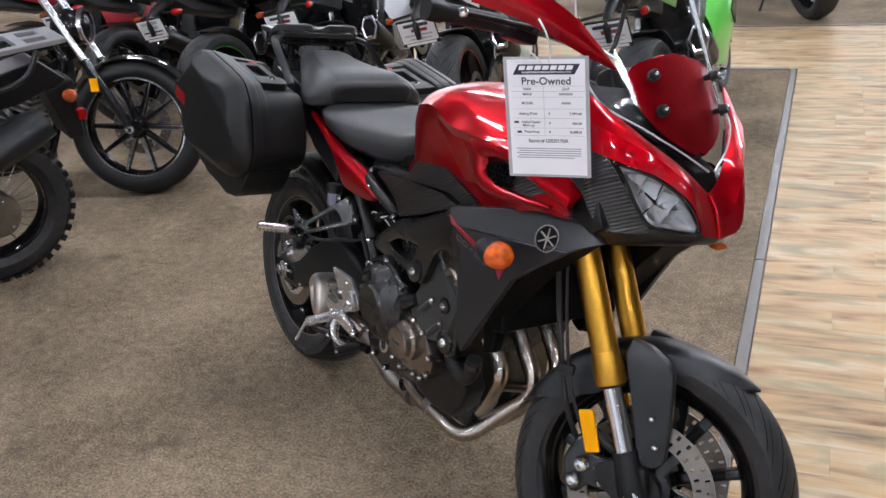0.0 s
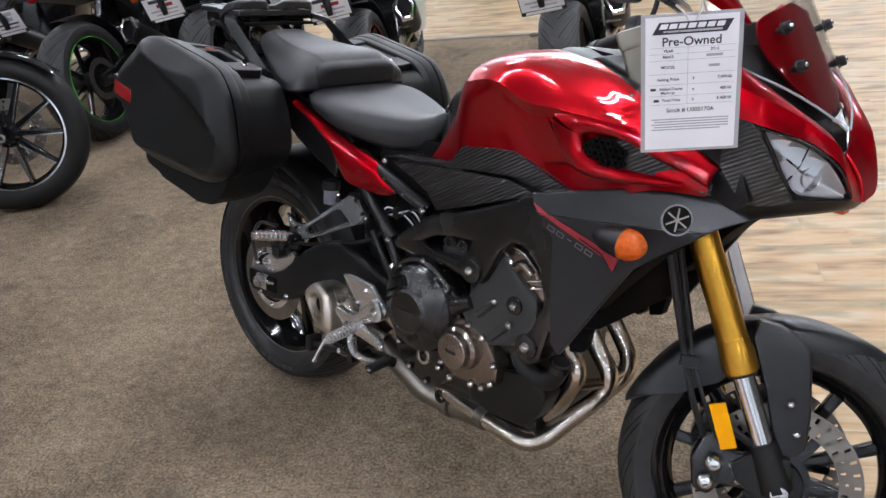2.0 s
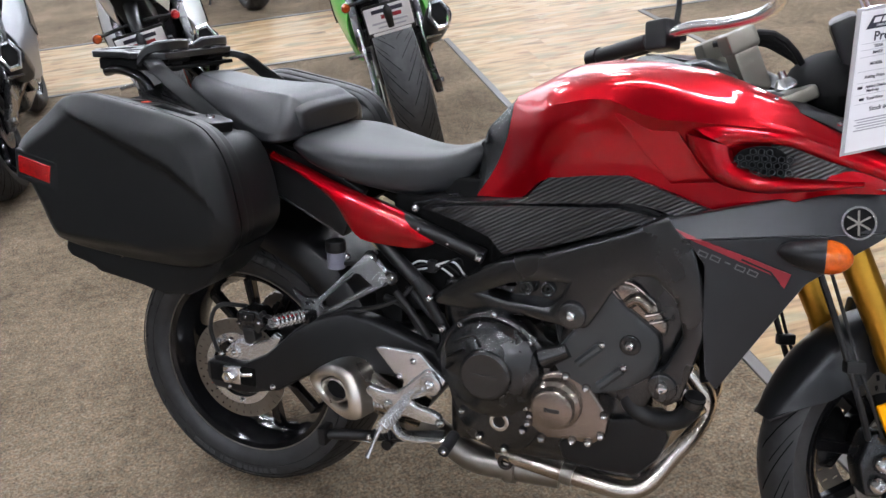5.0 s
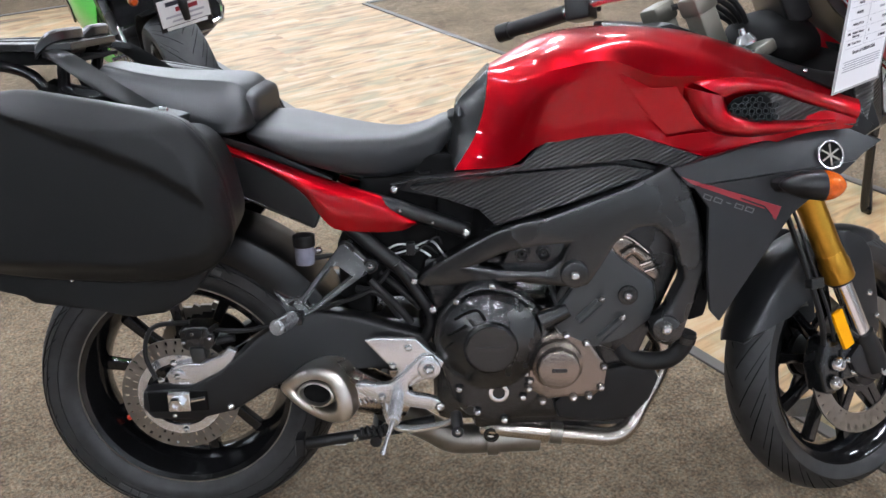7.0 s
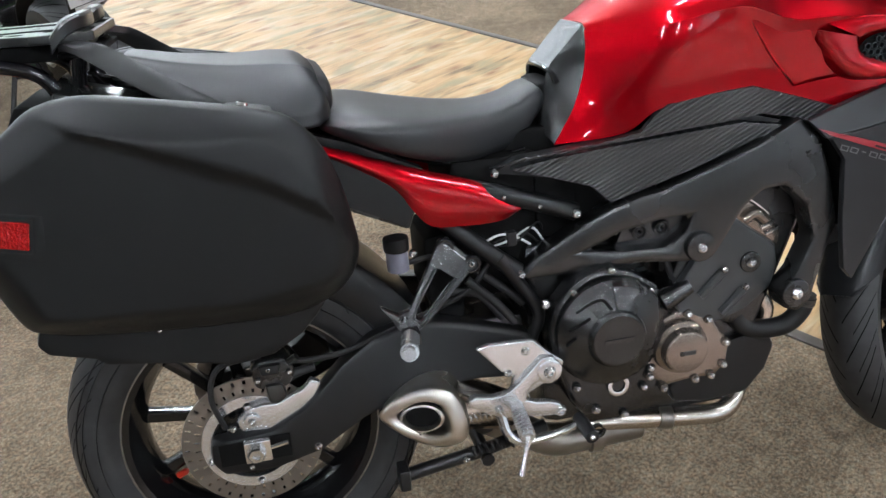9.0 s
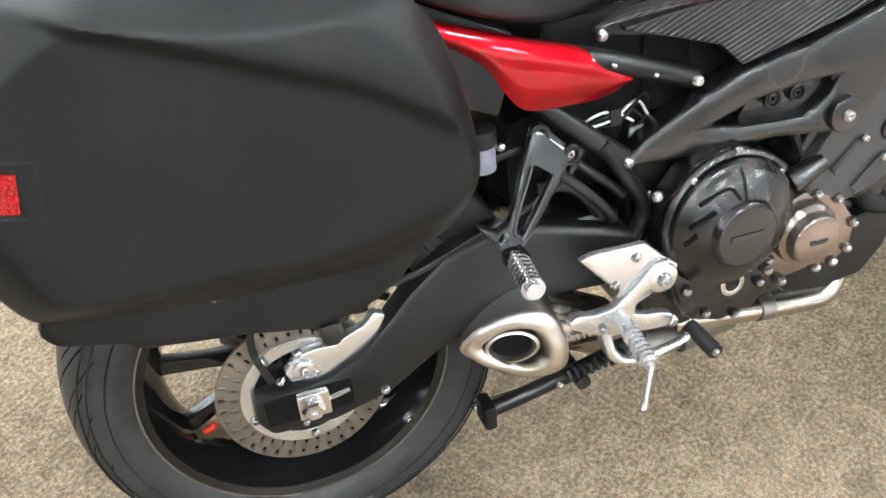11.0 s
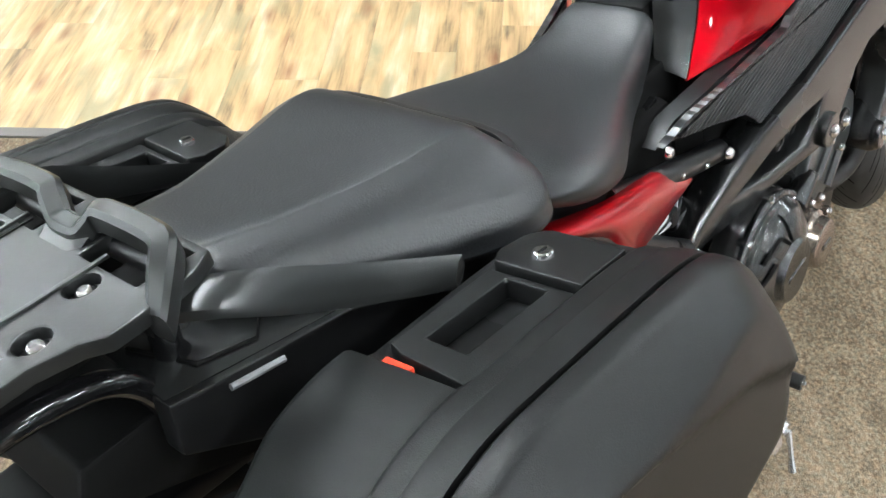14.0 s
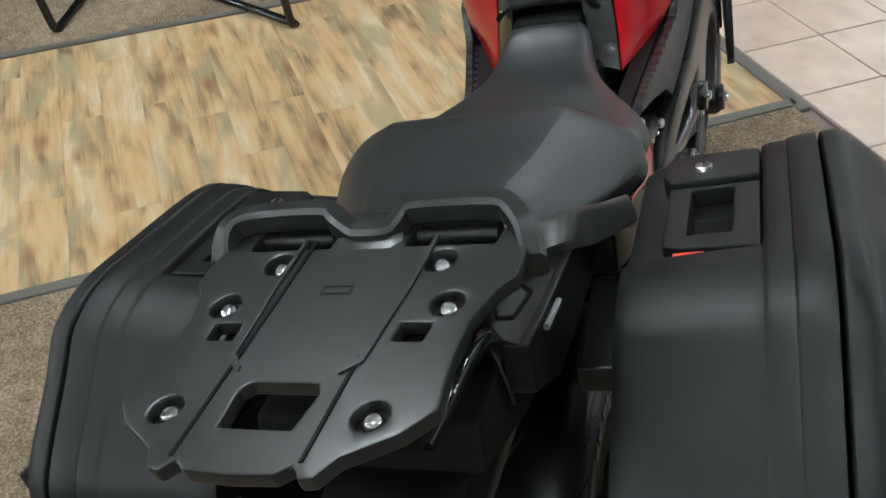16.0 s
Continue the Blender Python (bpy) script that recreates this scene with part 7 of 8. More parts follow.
HEADX = HEAD @ Matrix.Translation((-0.022, 0, 0))
for s in (-1, 1):
    part("fork_tube", tube([tuple(fork_at(s, z)) for z in (0.545, 0.93)], 0.0275, 28, 1), GOLD, moto, "gold anodised upper fork tube", HEAD)
    part("fork_collar", tube([tuple(fork_at(s, z)) for z in (0.497, 0.500, 0.532, 0.540, 0.552, 0.556)], [0.0295, 0.0318, 0.0318, 0.0290, 0.0290, 0.0276], 28, 1), GOLD, moto, "gold collar of the fork tube", HEAD)
    part("fork_seal", tube([tuple(fork_at(s, z)) for z in (0.492, 0.498)], 0.0265, 24, 1), RUBBER, moto, "", HEAD)
    part("fork_slider", tube([tuple(fork_at(s, z)) for z in (0.36, 0.50)], 0.0195, 24, 1), CHROME, moto, "bright chrome fork slider", HEAD)
    part("fork_foot", joined(tube([tuple(fork_at(s, z) + Vector((0.022, 0, 0))) for z in (0.298, 0.32, 0.378)], [0.030, 0.029, 0.025], 16, 1), prism([(1.37, 0.355), (1.44, 0.36), (1.455, 0.30), (1.43, 0.27), (1.39, 0.28), (1.355, 0.30), (1.34, 0.33)], s * 0.09, s * 0.122, bevel=0.006)), PLASTIC, moto, "black fork foot", HEADX)
    part("fork_axle", disc_y((1.430, s * 0.124, 0.298), 0.016, s * 0.014, 20, 0.002), ALU, moto, "", HEADX)
    guard = part("fork_guard", prism([(1.345, 0.594), (1.385, 0.590), (1.421, 0.573), (1.442, 0.550), (1.452, 0.50), (1.462, 0.44), (1.466, 0.375), (1.452, 0.360), (1.418, 0.356), (1.405, 0.392), (1.378, 0.47), (1.352, 0.53), (1.340, 0.56)], s * 0.078, s * 0.106, bevel=0.006, bend=lambda x, z, s=s: -s * 0.25 * max(x - 1.428, 0) - s * 0.12 * max(z - 0.52, 0)), GREY, moto, "grey guard beside the fork", HEADX)
    for x, z in ((1.423, 0.456), (1.442, 0.405)):
        bolt(moto, (x, s * 0.106, z), 1.25, (0, s, 0), HEADX)
    if s < 0:
        line_text("ABS", 0.017, DECAL, guard, HEADX @ Matrix.Translation((1.392, -0.1030, 0.552)) @ pose(0, 0, 0, 90, 0, 0) @ pose(0, 0, 0, 0, 7, -27))
    cal = part("front_caliper", joined(prism([(1.29, 0.375), (1.325, 0.385), (1.345, 0.345), (1.335, 0.285), (1.315, 0.255), (1.285, 0.262), (1.272, 0.32)], s * 0.055, s * 0.108, bevel=0.01), box(1.325, 1.40, min(s * 0.09, s * 0.113), max(s * 0.09, s * 0.113), 0.285, 0.35, 0.006)), ENGINE, moto, "black front brake caliper", HEADX)
    for x, z, k in ((1.314, 0.323, 2.1), (1.305, 0.285, 1.9), (1.346, 0.326, 1.0), (1.360, 0.299, 1.0)):
        m = aim((x, s * 0.112, z), (0, s, 0)) @ Matrix.Diagonal((k, k, k, 1))
        again("bolt", BOLT, moto, HEADX @ m)
    part("fork_reflector", prism([(1.285, 0.430), (1.313, 0.440), (1.347, 0.363), (1.320, 0.353)], s * 0.121, s * 0.130, bevel=0.002), ORANGE, moto, "orange fork reflector", HEADX)
    part("reflector_stay", tube([(1.325, s * 0.117, 0.395), (1.38, s * 0.112, 0.365)], 0.008, 8, 1), PLASTIC, moto, "", HEADX)
    part("brake_hose", tube([(1.290, s * 0.10, 0.365), (1.262, s * 0.122, 0.42), (1.232, s * 0.126, 0.50), (1.198, s * 0.120, 0.60), (1.165, s * 0.105, 0.70), (1.14, s * 0.08, 0.78)], 0.006, 8, 5), RUBBER, moto, "black brake hose", HEADX)
    part("sensor_cable", tube([(1.31, s * 0.11, 0.37), (1.274, s * 0.128, 0.44), (1.244, s * 0.130, 0.51), (1.212, s * 0.122, 0.61), (1.18, s * 0.105, 0.72)], 0.0035, 8, 5), RUBBER, moto, "", HEADX)
    part("hose_clip", box(1.222, 1.258, s * 0.127 - 0.010, s * 0.127 + 0.010, 0.490, 0.512, 0.004), PLASTIC, moto, "", HEADX)
rows = []
for a in np.linspace(58, 164, 25):
    c, s_ = math.cos(radians(a)), math.sin(radians(a))
    w = float(np.interp(a, [58, 62, 72, 90, 140, 158, 164], [0.006, 0.024, 0.048, 0.062, 0.064, 0.054, 0.030]))
    r0 = float(np.interp(a, [58, 75, 150, 164], [0.303, 0.2985, 0.300, 0.306]))
    low = r0 - float(np.interp(a, [58, 67, 86, 100, 130, 148, 160, 164], [0.302, 0.272, 0.248, 0.236, 0.207, 0.232, 0.290, 0.304]))
    ds = [min(d, low) for d in (low, low * 0.6 + 0.012, 0.022, 0.008, 0.001, 0.0)]
    ks = (1.06, 1.05, 0.98, 0.80, 0.42, 0.0)
    half = list(zip(ks, ds))
    rows.append([(1.430 + (r0 - d) * c, k * w * q, 0.298 + (r0 - d) * s_) for k, d, q in [(k, d, -1) for k, d in half] + [(k, d, 1) for k, d in reversed(half[:-1])]])
part("front_mudguard", sheet(rows, 0.004, 2, 2), GREY, moto, "matte grey front mudguard", HEADX, sharp=50)
part("lower_yoke", joined(prism([(1.17, 0.74), (1.27, 0.78), (1.26, 0.81), (1.16, 0.77)], -0.145, 0.145, bevel=0.008)), ENGINE, moto, "", HEAD)
part("top_yoke", moved(prism([(-0.05, -0.15), (0.03, -0.15), (0.05, -0.08), (0.05, 0.08), (0.03, 0.15), (-0.05, 0.15), (-0.07, 0.05), (-0.07, -0.05)], -0.012, 0.012, bevel=0.006, axis="z"), Matrix.Translation(fork_at(0, 0.955)) @ pose(0, 0, 0, 0, -RAKE, 0)), YOKE, moto, "cast upper yoke", HEAD)
for s in (-1, 1):
    q = fork_at(s, 0.972)
    part("fork_cap", moved(lathe([(1e-4, -0.030), (0.006, -0.030), (0.007, -0.018), (0.012, -0.017), (0.018, -0.008), (0.021, -0.004), (0.021, 0), (1e-4, 0)], 12, False), aim(tuple(q), tuple(AXIS))), ALU, moto, "bright fork cap", HEAD)
    part("bar_riser", joined(moved(box(-0.024, 0.024, -0.022, 0.022, 0.0, 0.085, 0.008), Matrix.Translation(fork_at(0, 0.968) + Vector((-0.03, s * 0.055, 0))) @ pose(0, 0, 0, 0, -RAKE, 0)), moved(box(-0.028, 0.03, -0.026, 0.026, 0.075, 0.115, 0.01), Matrix.Translation(fork_at(0, 0.968) + Vector((-0.03, s * 0.055, 0))) @ pose(0, 0, 0, 0, -RAKE, 0))), YOKE, moto, "cast handlebar riser", HEAD)
BARS = HEAD @ Matrix.Translation((0.070, 0, 0.036)) @ Matrix.Rotation(radians(-1.8), 4, "X")
BAR = [(0.835, -0.405, 1.065), (0.90, -0.29, 1.078), (0.955, -0.20, 1.092), (1.01, -0.11, 1.088), (1.03, 0, 1.085), (1.01, 0.11, 1.088), (0.955, 0.20, 1.092), (0.90, 0.29, 1.078), (0.835, 0.405, 1.065)]
part("handlebar", tube(BAR, 0.0125, 14, 5), ALU, moto, "silver tapered handlebar", BARS)
for s in (-1, 1):
    part("grip", tube([(0.832, s * 0.41, 1.0645), (0.905, s * 0.285, 1.079)], 0.0175, 16, 3), RUBBER, moto, "black rubber grip", BARS)
    part("bar_weight", tube([(0.818, s * 0.435, 1.0615), (0.834, s * 0.408, 1.0645)], 0.021, 16, 1), PLASTIC, moto, "", BARS)
    part("switch_block", moved(box(-0.024, 0.028, -0.03, 0.03, -0.028, 0.036, 0.008), Matrix.Translation((0.925, s * 0.255, 1.083)) @ pose(0, 0, 0, 0, 0, s * 30)), PLASTIC, moto, "black switch block", BARS)
    part("lever", tube([(0.965, s * 0.25, 1.085), (0.94, s * 0.34, 1.075), (0.895, s * 0.43, 1.066)], [0.008, 0.006, 0.005], 10, 4), PLASTIC, moto, "brake or clutch lever", BARS)
    part("lever_end", ball((0.893, s * 0.434, 1.066), 0.009, 0.009, 0.009, 12, 8), CHROME, moto, "", BARS)
    part("mirror_stem", tube([(0.945, s * 0.235, 1.10), (0.955, s * 0.24, 1.16), (0.95, s * 0.26, 1.25)], 0.006, 10, 3), PLASTIC, moto, "black mirror stem", BARS)
    part("mirror", skin([[(0.95 + dx, s * 0.28 + 0.055 * r * math.cos(a), 1.285 + 0.035 * r * math.sin(a)) for a in (2 * math.pi * j / 20 for j in range(20))] for dx, r in ((-0.012, 0.94), (-0.008, 1.0), (0.006, 0.9), (0.018, 0.6), (0.024, 0.2))]), PLASTIC, moto, "black mirror", BARS)
    part("lever_perch", moved(box(-0.02, 0.02, -0.02, 0.02, -0.014, 0.016, 0.005), Matrix.Translation((0.955, s * 0.262, 1.088))), PLASTIC, moto, "", BARS)
part("hand_guard", sheet([[(1.296, -0.148, 1.118), (1.302, -0.150, 1.121), (1.300, -0.152, 1.126)], [(1.276, -0.195, 1.136), (1.292, -0.197, 1.150), (1.282, -0.195, 1.172)], [(1.258, -0.245, 1.160), (1.276, -0.248, 1.180), (1.262, -0.240, 1.212)], [(1.225, -0.315, 1.192), (1.242, -0.318, 1.216), (1.226, -0.310, 1.252)], [(1.17, -0.385, 1.215), (1.185, -0.388, 1.24), (1.17, -0.38, 1.275)]], 0.004, 4, 4), RED, moto, "glossy red hand guard", sharp=60)
# Rounded filler added for the dark clutter behind the screen.
part("cockpit_fill", ball((1.21, 0, 0.985), 0.09, 0.13, 0.065), DARK, moto, "near-black filler for the dark clutter behind the screen")
part("instrument_block", moved(box(-0.02, 0.03, -0.09, 0.09, -0.04, 0.05, 0.012), pose(1.22, 0, 1.06, 0, -25, 0)), PLASTIC, moto, "black instrument block")
for i in range(4):
    part("front_cable", tube([(1.00 + 0.02 * i, -0.05 + 0.03 * i, 1.06), (1.10, -0.06 + 0.03 * i, 1.08 - 0.01 * i), (1.16, -0.03 + 0.02 * i, 1.0), (1.14, -0.04 + 0.02 * i, 0.90)], 0.006, 8, 4), RUBBER, moto)
part("dash_pocket", prism([(0.93, 1.020), (0.99, 1.034), (1.05, 1.012), (1.06, 0.985), (0.95, 0.99)], -0.09, 0.09, bevel=0.006), PLASTIC, moto, "black ribbed dash cover")

# ---- the price tag on its string ----
TAG = Matrix(((0.808, 0.0, 0.589, 0), (0.589, 0.0, -0.808, 0), (0.0, 1.0, 0.0, 0), (0, 0, 0, 1)))
TAG = Matrix.Translation((1.275, 0.024, 1.066)) @ TAG
tag = thing("price_tag", TAG, "laminated white price tag hanging from the handlebar", "price tag")
part("sleeve", prism([(-0.0745, -0.1085), (0.0745, -0.1085), (0.0745, 0.1085), (-0.0745, 0.1085)], -0.001, 0.0006, bevel=0.0, axis="z"), BORDER, tag, "clear grey plastic sleeve")
part("sheet", prism([(-0.068, -0.104), (0.068, -0.104), (0.068, 0.104), (-0.068, 0.104)], 0.0007, 0.0013, bevel=0.0, axis="z"), PAPER, tag, "white printed sheet")
Z = 0.0016


def bar(x0, x1, y0, y1, mat, name="print_bar"):
    return part(name, prism([(x0, y0), (x1, y0), (x1, y1), (x0, y1)], Z, Z + 0.0002, bevel=0.0, axis="z"), mat, tag)


part("letterhead", prism([(-0.058, 0.078), (0.050, 0.078), (0.060, 0.096), (-0.048, 0.096)], Z, Z + 0.0002, bevel=0.0, axis="z"), INK, tag, "dark slanted letterhead shape")
for i in range(7):
    x = -0.044 + 0.0138 * i
    part("letterhead_block", prism([(x - 0.004, 0.086), (x + 0.007, 0.086), (x + 0.010, 0.0935), (x - 0.001, 0.0935)], Z + 0.0002, Z + 0.0004, bevel=0.0, axis="z"), PAPER, tag)
bar(-0.042, 0.044, 0.0805, 0.0835, PAPER)
line_text("Pre-Owned", 0.0185, INK, tag, Matrix.Translation((0.0, 0.066, Z)))
for txt, x, y, sz in (("YEAR", -0.034, 0.0525, 0.0062), ("2015", 0.034, 0.0525, 0.0062), ("MAKE", -0.034, 0.0435, 0.0062), ("MODEL", -0.034, 0.0275, 0.0062), ("Asking Price", -0.034, 0.0085, 0.0066), ("$", 0.004, 0.0085, 0.0062), ("7,999.00", 0.050, 0.0085, 0.0062),
                      ("Added Dealer", -0.029, -0.0065, 0.0062), ("Mark-up", -0.034, -0.0125, 0.0062), ("$", 0.004, -0.009, 0.0062), ("489.00", 0.052, -0.009, 0.0062), ("Total Price", -0.029, -0.0245, 0.0062), ("$", 0.004, -0.0245, 0.0062), ("8,488.00", 0.050, -0.0245, 0.0062), ("Stock # U000170A", 0.0, -0.041, 0.0092)):
    line_text(txt, sz, INK, tag, Matrix.Translation((x, y, Z)))
bar(-0.060, -0.052, -0.0085, -0.0045, INK)
bar(-0.055, -0.047, -0.0265, -0.0225, INK)
bar(0.022, 0.046, 0.0415, 0.0455, PALEINK)
bar(0.026, 0.042, 0.0255, 0.0295, PALEINK)
for y in (0.0575, 0.048, 0.038, 0.017, 0.0, -0.0175, -0.0315):
    bar(-0.062, 0.064, y, y + 0.0005, PALEINK, "rule")
bar(-0.0052, -0.0047, -0.0315, 0.0575, PALEINK, "rule")
for i in range(5):
    bar(-0.058 + 0.004 * (i % 2), 0.058 - 0.012 * (i == 4), -0.056 - 0.0042 * i, -0.0542 - 0.0042 * i, PALEINK)
part("string", tube([(-0.006, 0.098, 0.002), (-0.014, 0.112, 0.012), (-0.026, 0.125, 0.02)], 0.0016, 6, 4), STRING, tag, "white string")
part("string", tube([(0.006, 0.098, 0.002), (0.012, 0.120, 0.010), (0.006, 0.150, 0.010), (-0.008, 0.172, 0.0)], 0.0018, 6, 4), STRING, tag, "white string")

# ---- the other motorcycles in the showroom ----
def heading(x, y, deg, lean=9.0):
    return Matrix.Translation((x, y, 0)) @ Matrix.Rotation(radians(deg), 4, "Z") @ Matrix.Rotation(radians(-lean), 4, "X")


def dealer_plate(ob, x, z, tilt, barred=True):
    m = pose(x, 0, z, 0, tilt, 0)
    pl = part("plate_holder", moved(box(-0.006, 0.0, -0.095, 0.095, -0.135, 0.0, 0.003), m), PLASTIC, ob, "black number plate holder")
    part("number_plate", moved(box(-0.010, -0.006, -0.09, 0.09, -0.115, -0.010, 0.002), m), WHITEPL, pl, "white plate with plain bars")
    for k, (y0, y1, z0, z1) in enumerate(((-0.06, 0.062, -0.036, -0.020), (-0.05, 0.03, -0.062, -0.046), (-0.07, 0.07, -0.082, -0.074), (-0.06, 0.05, -0.100, -0.094))):
        part("plate_bar", moved(box(-0.0115, -0.010, y0, y1, z0, z1, 0.0), m), (INK, STRIPE, PALEINK, PALEINK)[k if barred else (k + 2) % 4], pl)
    part("plate_bar", moved(box(-0.0075, -0.006, -0.075, 0.075, -0.131, -0.119, 0.0), m), WHITEPL, pl, "white bar below the plate")
    return pl


def sport_bike(m, paint, label, rim=None, can=(0.06, -0.18, 0.60), barred=True, low=None):
    ob = thing("sport_motorcycle", m, label, "motorcycle", "motorcycles in the row")
    wheel("rear_wheel", ob, Matrix.Translation((0, 0, 0.316)), 0.318, 0.09, 0.075, TYRE_R, 7, "rear wheel with a wide black tyre", 0.11, 0.10, stripe=GLOSSY)
    wheel("front_wheel", ob, Matrix.Translation((1.38, 0, 0.298)), 0.30, 0.06, 0.05, TYRE_F, 7, "black front wheel", 0.149, 0.07, both=True)
    if rim:
        for y in (-0.078, 0.078):
            part("rim_stripe", moved(lathe([(0.2235, -0.001), (0.226, -0.001), (0.226, 0.001), (0.2235, 0.001)], 64), Matrix.Translation((0, y, 0.316))), rim, ob, "thin coloured rim stripe")
    for s in (-1, 1):
        part("swing_arm", prism([(-0.06, 0.345), (0.08, 0.36), (0.30, 0.44), (0.48, 0.43), (0.48, 0.36), (0.25, 0.33), (0.05, 0.28), (-0.06, 0.285)], s * 0.115, s * 0.15, bevel=0.008), FRAMEM, ob, "black swinging arm")
        part("axle_nut", moved(lathe([(1e-4, -0.014), (0.015, -0.014), (0.017, 0), (1e-4, 0)], 6, False), aim((0, s * 0.15, 0.316), (0, s, 0))), CHROME, ob)
        part("frame_beam", prism([(0.42, 0.50), (0.55, 0.68), (0.95, 0.82), (1.08, 0.84), (1.06, 0.74), (0.70, 0.56), (0.52, 0.40)], s * 0.13, s * 0.17, bevel=0.008), FRAMEM, ob, "frame beam")
        part("fork_leg", tube([(1.38, s * 0.10, 0.298), (1.28, s * 0.10, 0.53), (1.14, s * 0.10, 0.86)], [0.024, 0.025, 0.026], 14, 2), CHROME if low else GLOSSY, ob, "fork leg")
        part("turn_signal", skin([[(x, s * 0.15 + r * math.cos(a), 0.80 + r * math.sin(a)) for a in (2 * math.pi * j / 12 for j in range(12))] for x, r in ((-0.28, 0.005), (-0.31, 0.016), (-0.345, 0.018), (-0.36, 0.009))], ku=2), DIMAMBER if s > 0 else REDLENS, ob, "turn signal")
        part("signal_stalk", tube([(-0.31, s * 0.03, 0.81), (-0.315, s * 0.14, 0.80)], 0.007, 8, 1), RUBBER, ob)
        part("foot_peg", tube([(0.30, s * 0.14, 0.44), (0.285, s * 0.22, 0.445)], 0.010, 10, 1), ALU, ob, "bright foot peg")
        part("peg_plate", prism([(0.26, 0.42), (0.34, 0.40), (0.42, 0.52), (0.36, 0.55)], s * 0.135, s * 0.15, bevel=0.004), ALU, ob, "pale peg plate")
        part("fairing", sheet([[(0.62, s * 0.16, 0.62), (0.60, s * 0.20, 0.50), (0.62, s * 0.17, 0.33)], [(0.85, s * 0.21, 0.76), (0.85, s * 0.25, 0.55), (0.82, s * 0.20, 0.30)], [(1.10, s * 0.20, 0.84), (1.08, s * 0.24, 0.62), (1.02, s * 0.18, 0.36)], [(1.36, s * 0.09, 0.88), (1.32, s * 0.15, 0.72), (1.20, s * 0.16, 0.58)]], 0.005, 4, 4), paint, ob, "painted side fairing")
        part("fairing_vent", prism([(0.84, 0.56), (0.98, 0.66), (1.0, 0.58), (0.90, 0.48)], s * 0.246, s * 0.256, bevel=0.004), GLOSSY, ob)
        part("tail_fairing", sheet([[(0.30, s * 0.07, 0.80), (0.28, s * 0.13, 0.765), (0.30, s * 0.11, 0.70)], [(0.05, s * 0.07, 0.90), (0.04, s * 0.125, 0.86), (0.06, s * 0.09, 0.79)], [(-0.20, s * 0.05, 0.985), (-0.20, s * 0.09, 0.95), (-0.18, s * 0.06, 0.88)], [(-0.34, s * 0.015, 0.99), (-0.34, s * 0.03, 0.975), (-0.31, s * 0.02, 0.93)]], 0.005, 4, 4), paint, ob, "pointed painted tail")
    part("engine", joined(box(0.45, 0.92, -0.15, 0.15, 0.22, 0.52, 0.04), box(0.62, 0.98, -0.13, 0.13, 0.48, 0.74, 0.04)), ENGINE, ob, "dark engine")
    part("clutch_cover", disc_y((0.62, -0.15, 0.38), 0.10, -0.03, 32, 0.008), ENGINE, ob)
    part("tank", skin([rounded(*a) for a in ((0.42, 0.08, 0.86, 0.76), (0.50, 0.14, 0.93, 0.72), (0.65, 0.175, 0.985, 0.72), (0.85, 0.19, 0.99, 0.76), (1.0, 0.15, 0.95, 0.80), (1.06, 0.08, 0.90, 0.82))], ku=4, kv=3), paint, ob, "painted tank", sharp=80)
    part("seat", skin([rounded(*a) for a in ((0.12, 0.08, 0.845, 0.80), (0.20, 0.13, 0.835, 0.77), (0.32, 0.13, 0.815, 0.75), (0.45, 0.08, 0.84, 0.75))], ku=4, kv=3), VINYL, ob, "black seat", sharp=80)
    part("passenger_pad", skin([rounded(*a) for a in ((-0.22, 0.05, 0.995, 0.96), (-0.10, 0.09, 0.965, 0.91), (0.06, 0.10, 0.925, 0.86), (0.12, 0.08, 0.895, 0.85))], ku=3, kv=2), VINYL, ob, "black passenger pad", sharp=80)
    part("under_tail", prism([(-0.32, 0.94), (0.30, 0.74), (0.25, 0.68), (-0.10, 0.78), (-0.28, 0.90)], -0.06, 0.06, bevel=0.01), PLASTIC, ob)
    part("tail_lamp", box(-0.352, -0.325, -0.035, 0.035, 0.93, 0.965, 0.006), REDLENS, ob, "red tail lamp")
    part("plate_arm", tube([(-0.20, 0, 0.87), (-0.32, 0, 0.83), (-0.39, 0, 0.78), (-0.395, 0, 0.70)], [0.03, 0.024, 0.020, 0.012], 10, 3), PLASTIC, ob)
    dealer_plate(ob, -0.40, 0.80, -16, barred)
    part("hugger", sheet([[(0.345 * math.cos(a), y, 0.316 + 0.345 * math.sin(a) - 0.25 * abs(y) ** 1.6) for y in (-0.09, -0.05, 0, 0.05, 0.09)] for a in np.linspace(0.2, 1.6, 8)], 0.004), PLASTIC, ob, "black hugger")
    c = Vector(can)
    d = Vector((-0.88, -0.10, 0.45)).normalized()
    back = c - d * 0.34
    sil_ = part("silencer", tube([tuple(back), tuple(back + d * 0.05), tuple(c - d * 0.04), tuple(c)], [0.035, 0.055, 0.062, 0.058], 12, 3), PLASTIC, ob, "black silencer with a bright end cap")
    rot = d.to_track_quat("-Y", "Z").to_matrix().to_4x4()
    part("end_cap", moved(lathe([(0.044, 0.002), (0.064, 0.004), (0.064, -0.012), (0.056, -0.020), (0.046, -0.016)], 6), Matrix.Translation(c) @ rot @ Matrix.Diagonal((0.8, 1, 1.25, 1))), CHROME, sil_, "bright six-sided end cap")
    part("outlet", moved(disc_y((0, -0.002, 0), 0.047, -0.004, 14), Matrix.Translation(c) @ rot @ Matrix.Diagonal((0.8, 1, 1.25, 1))), DARK, sil_)
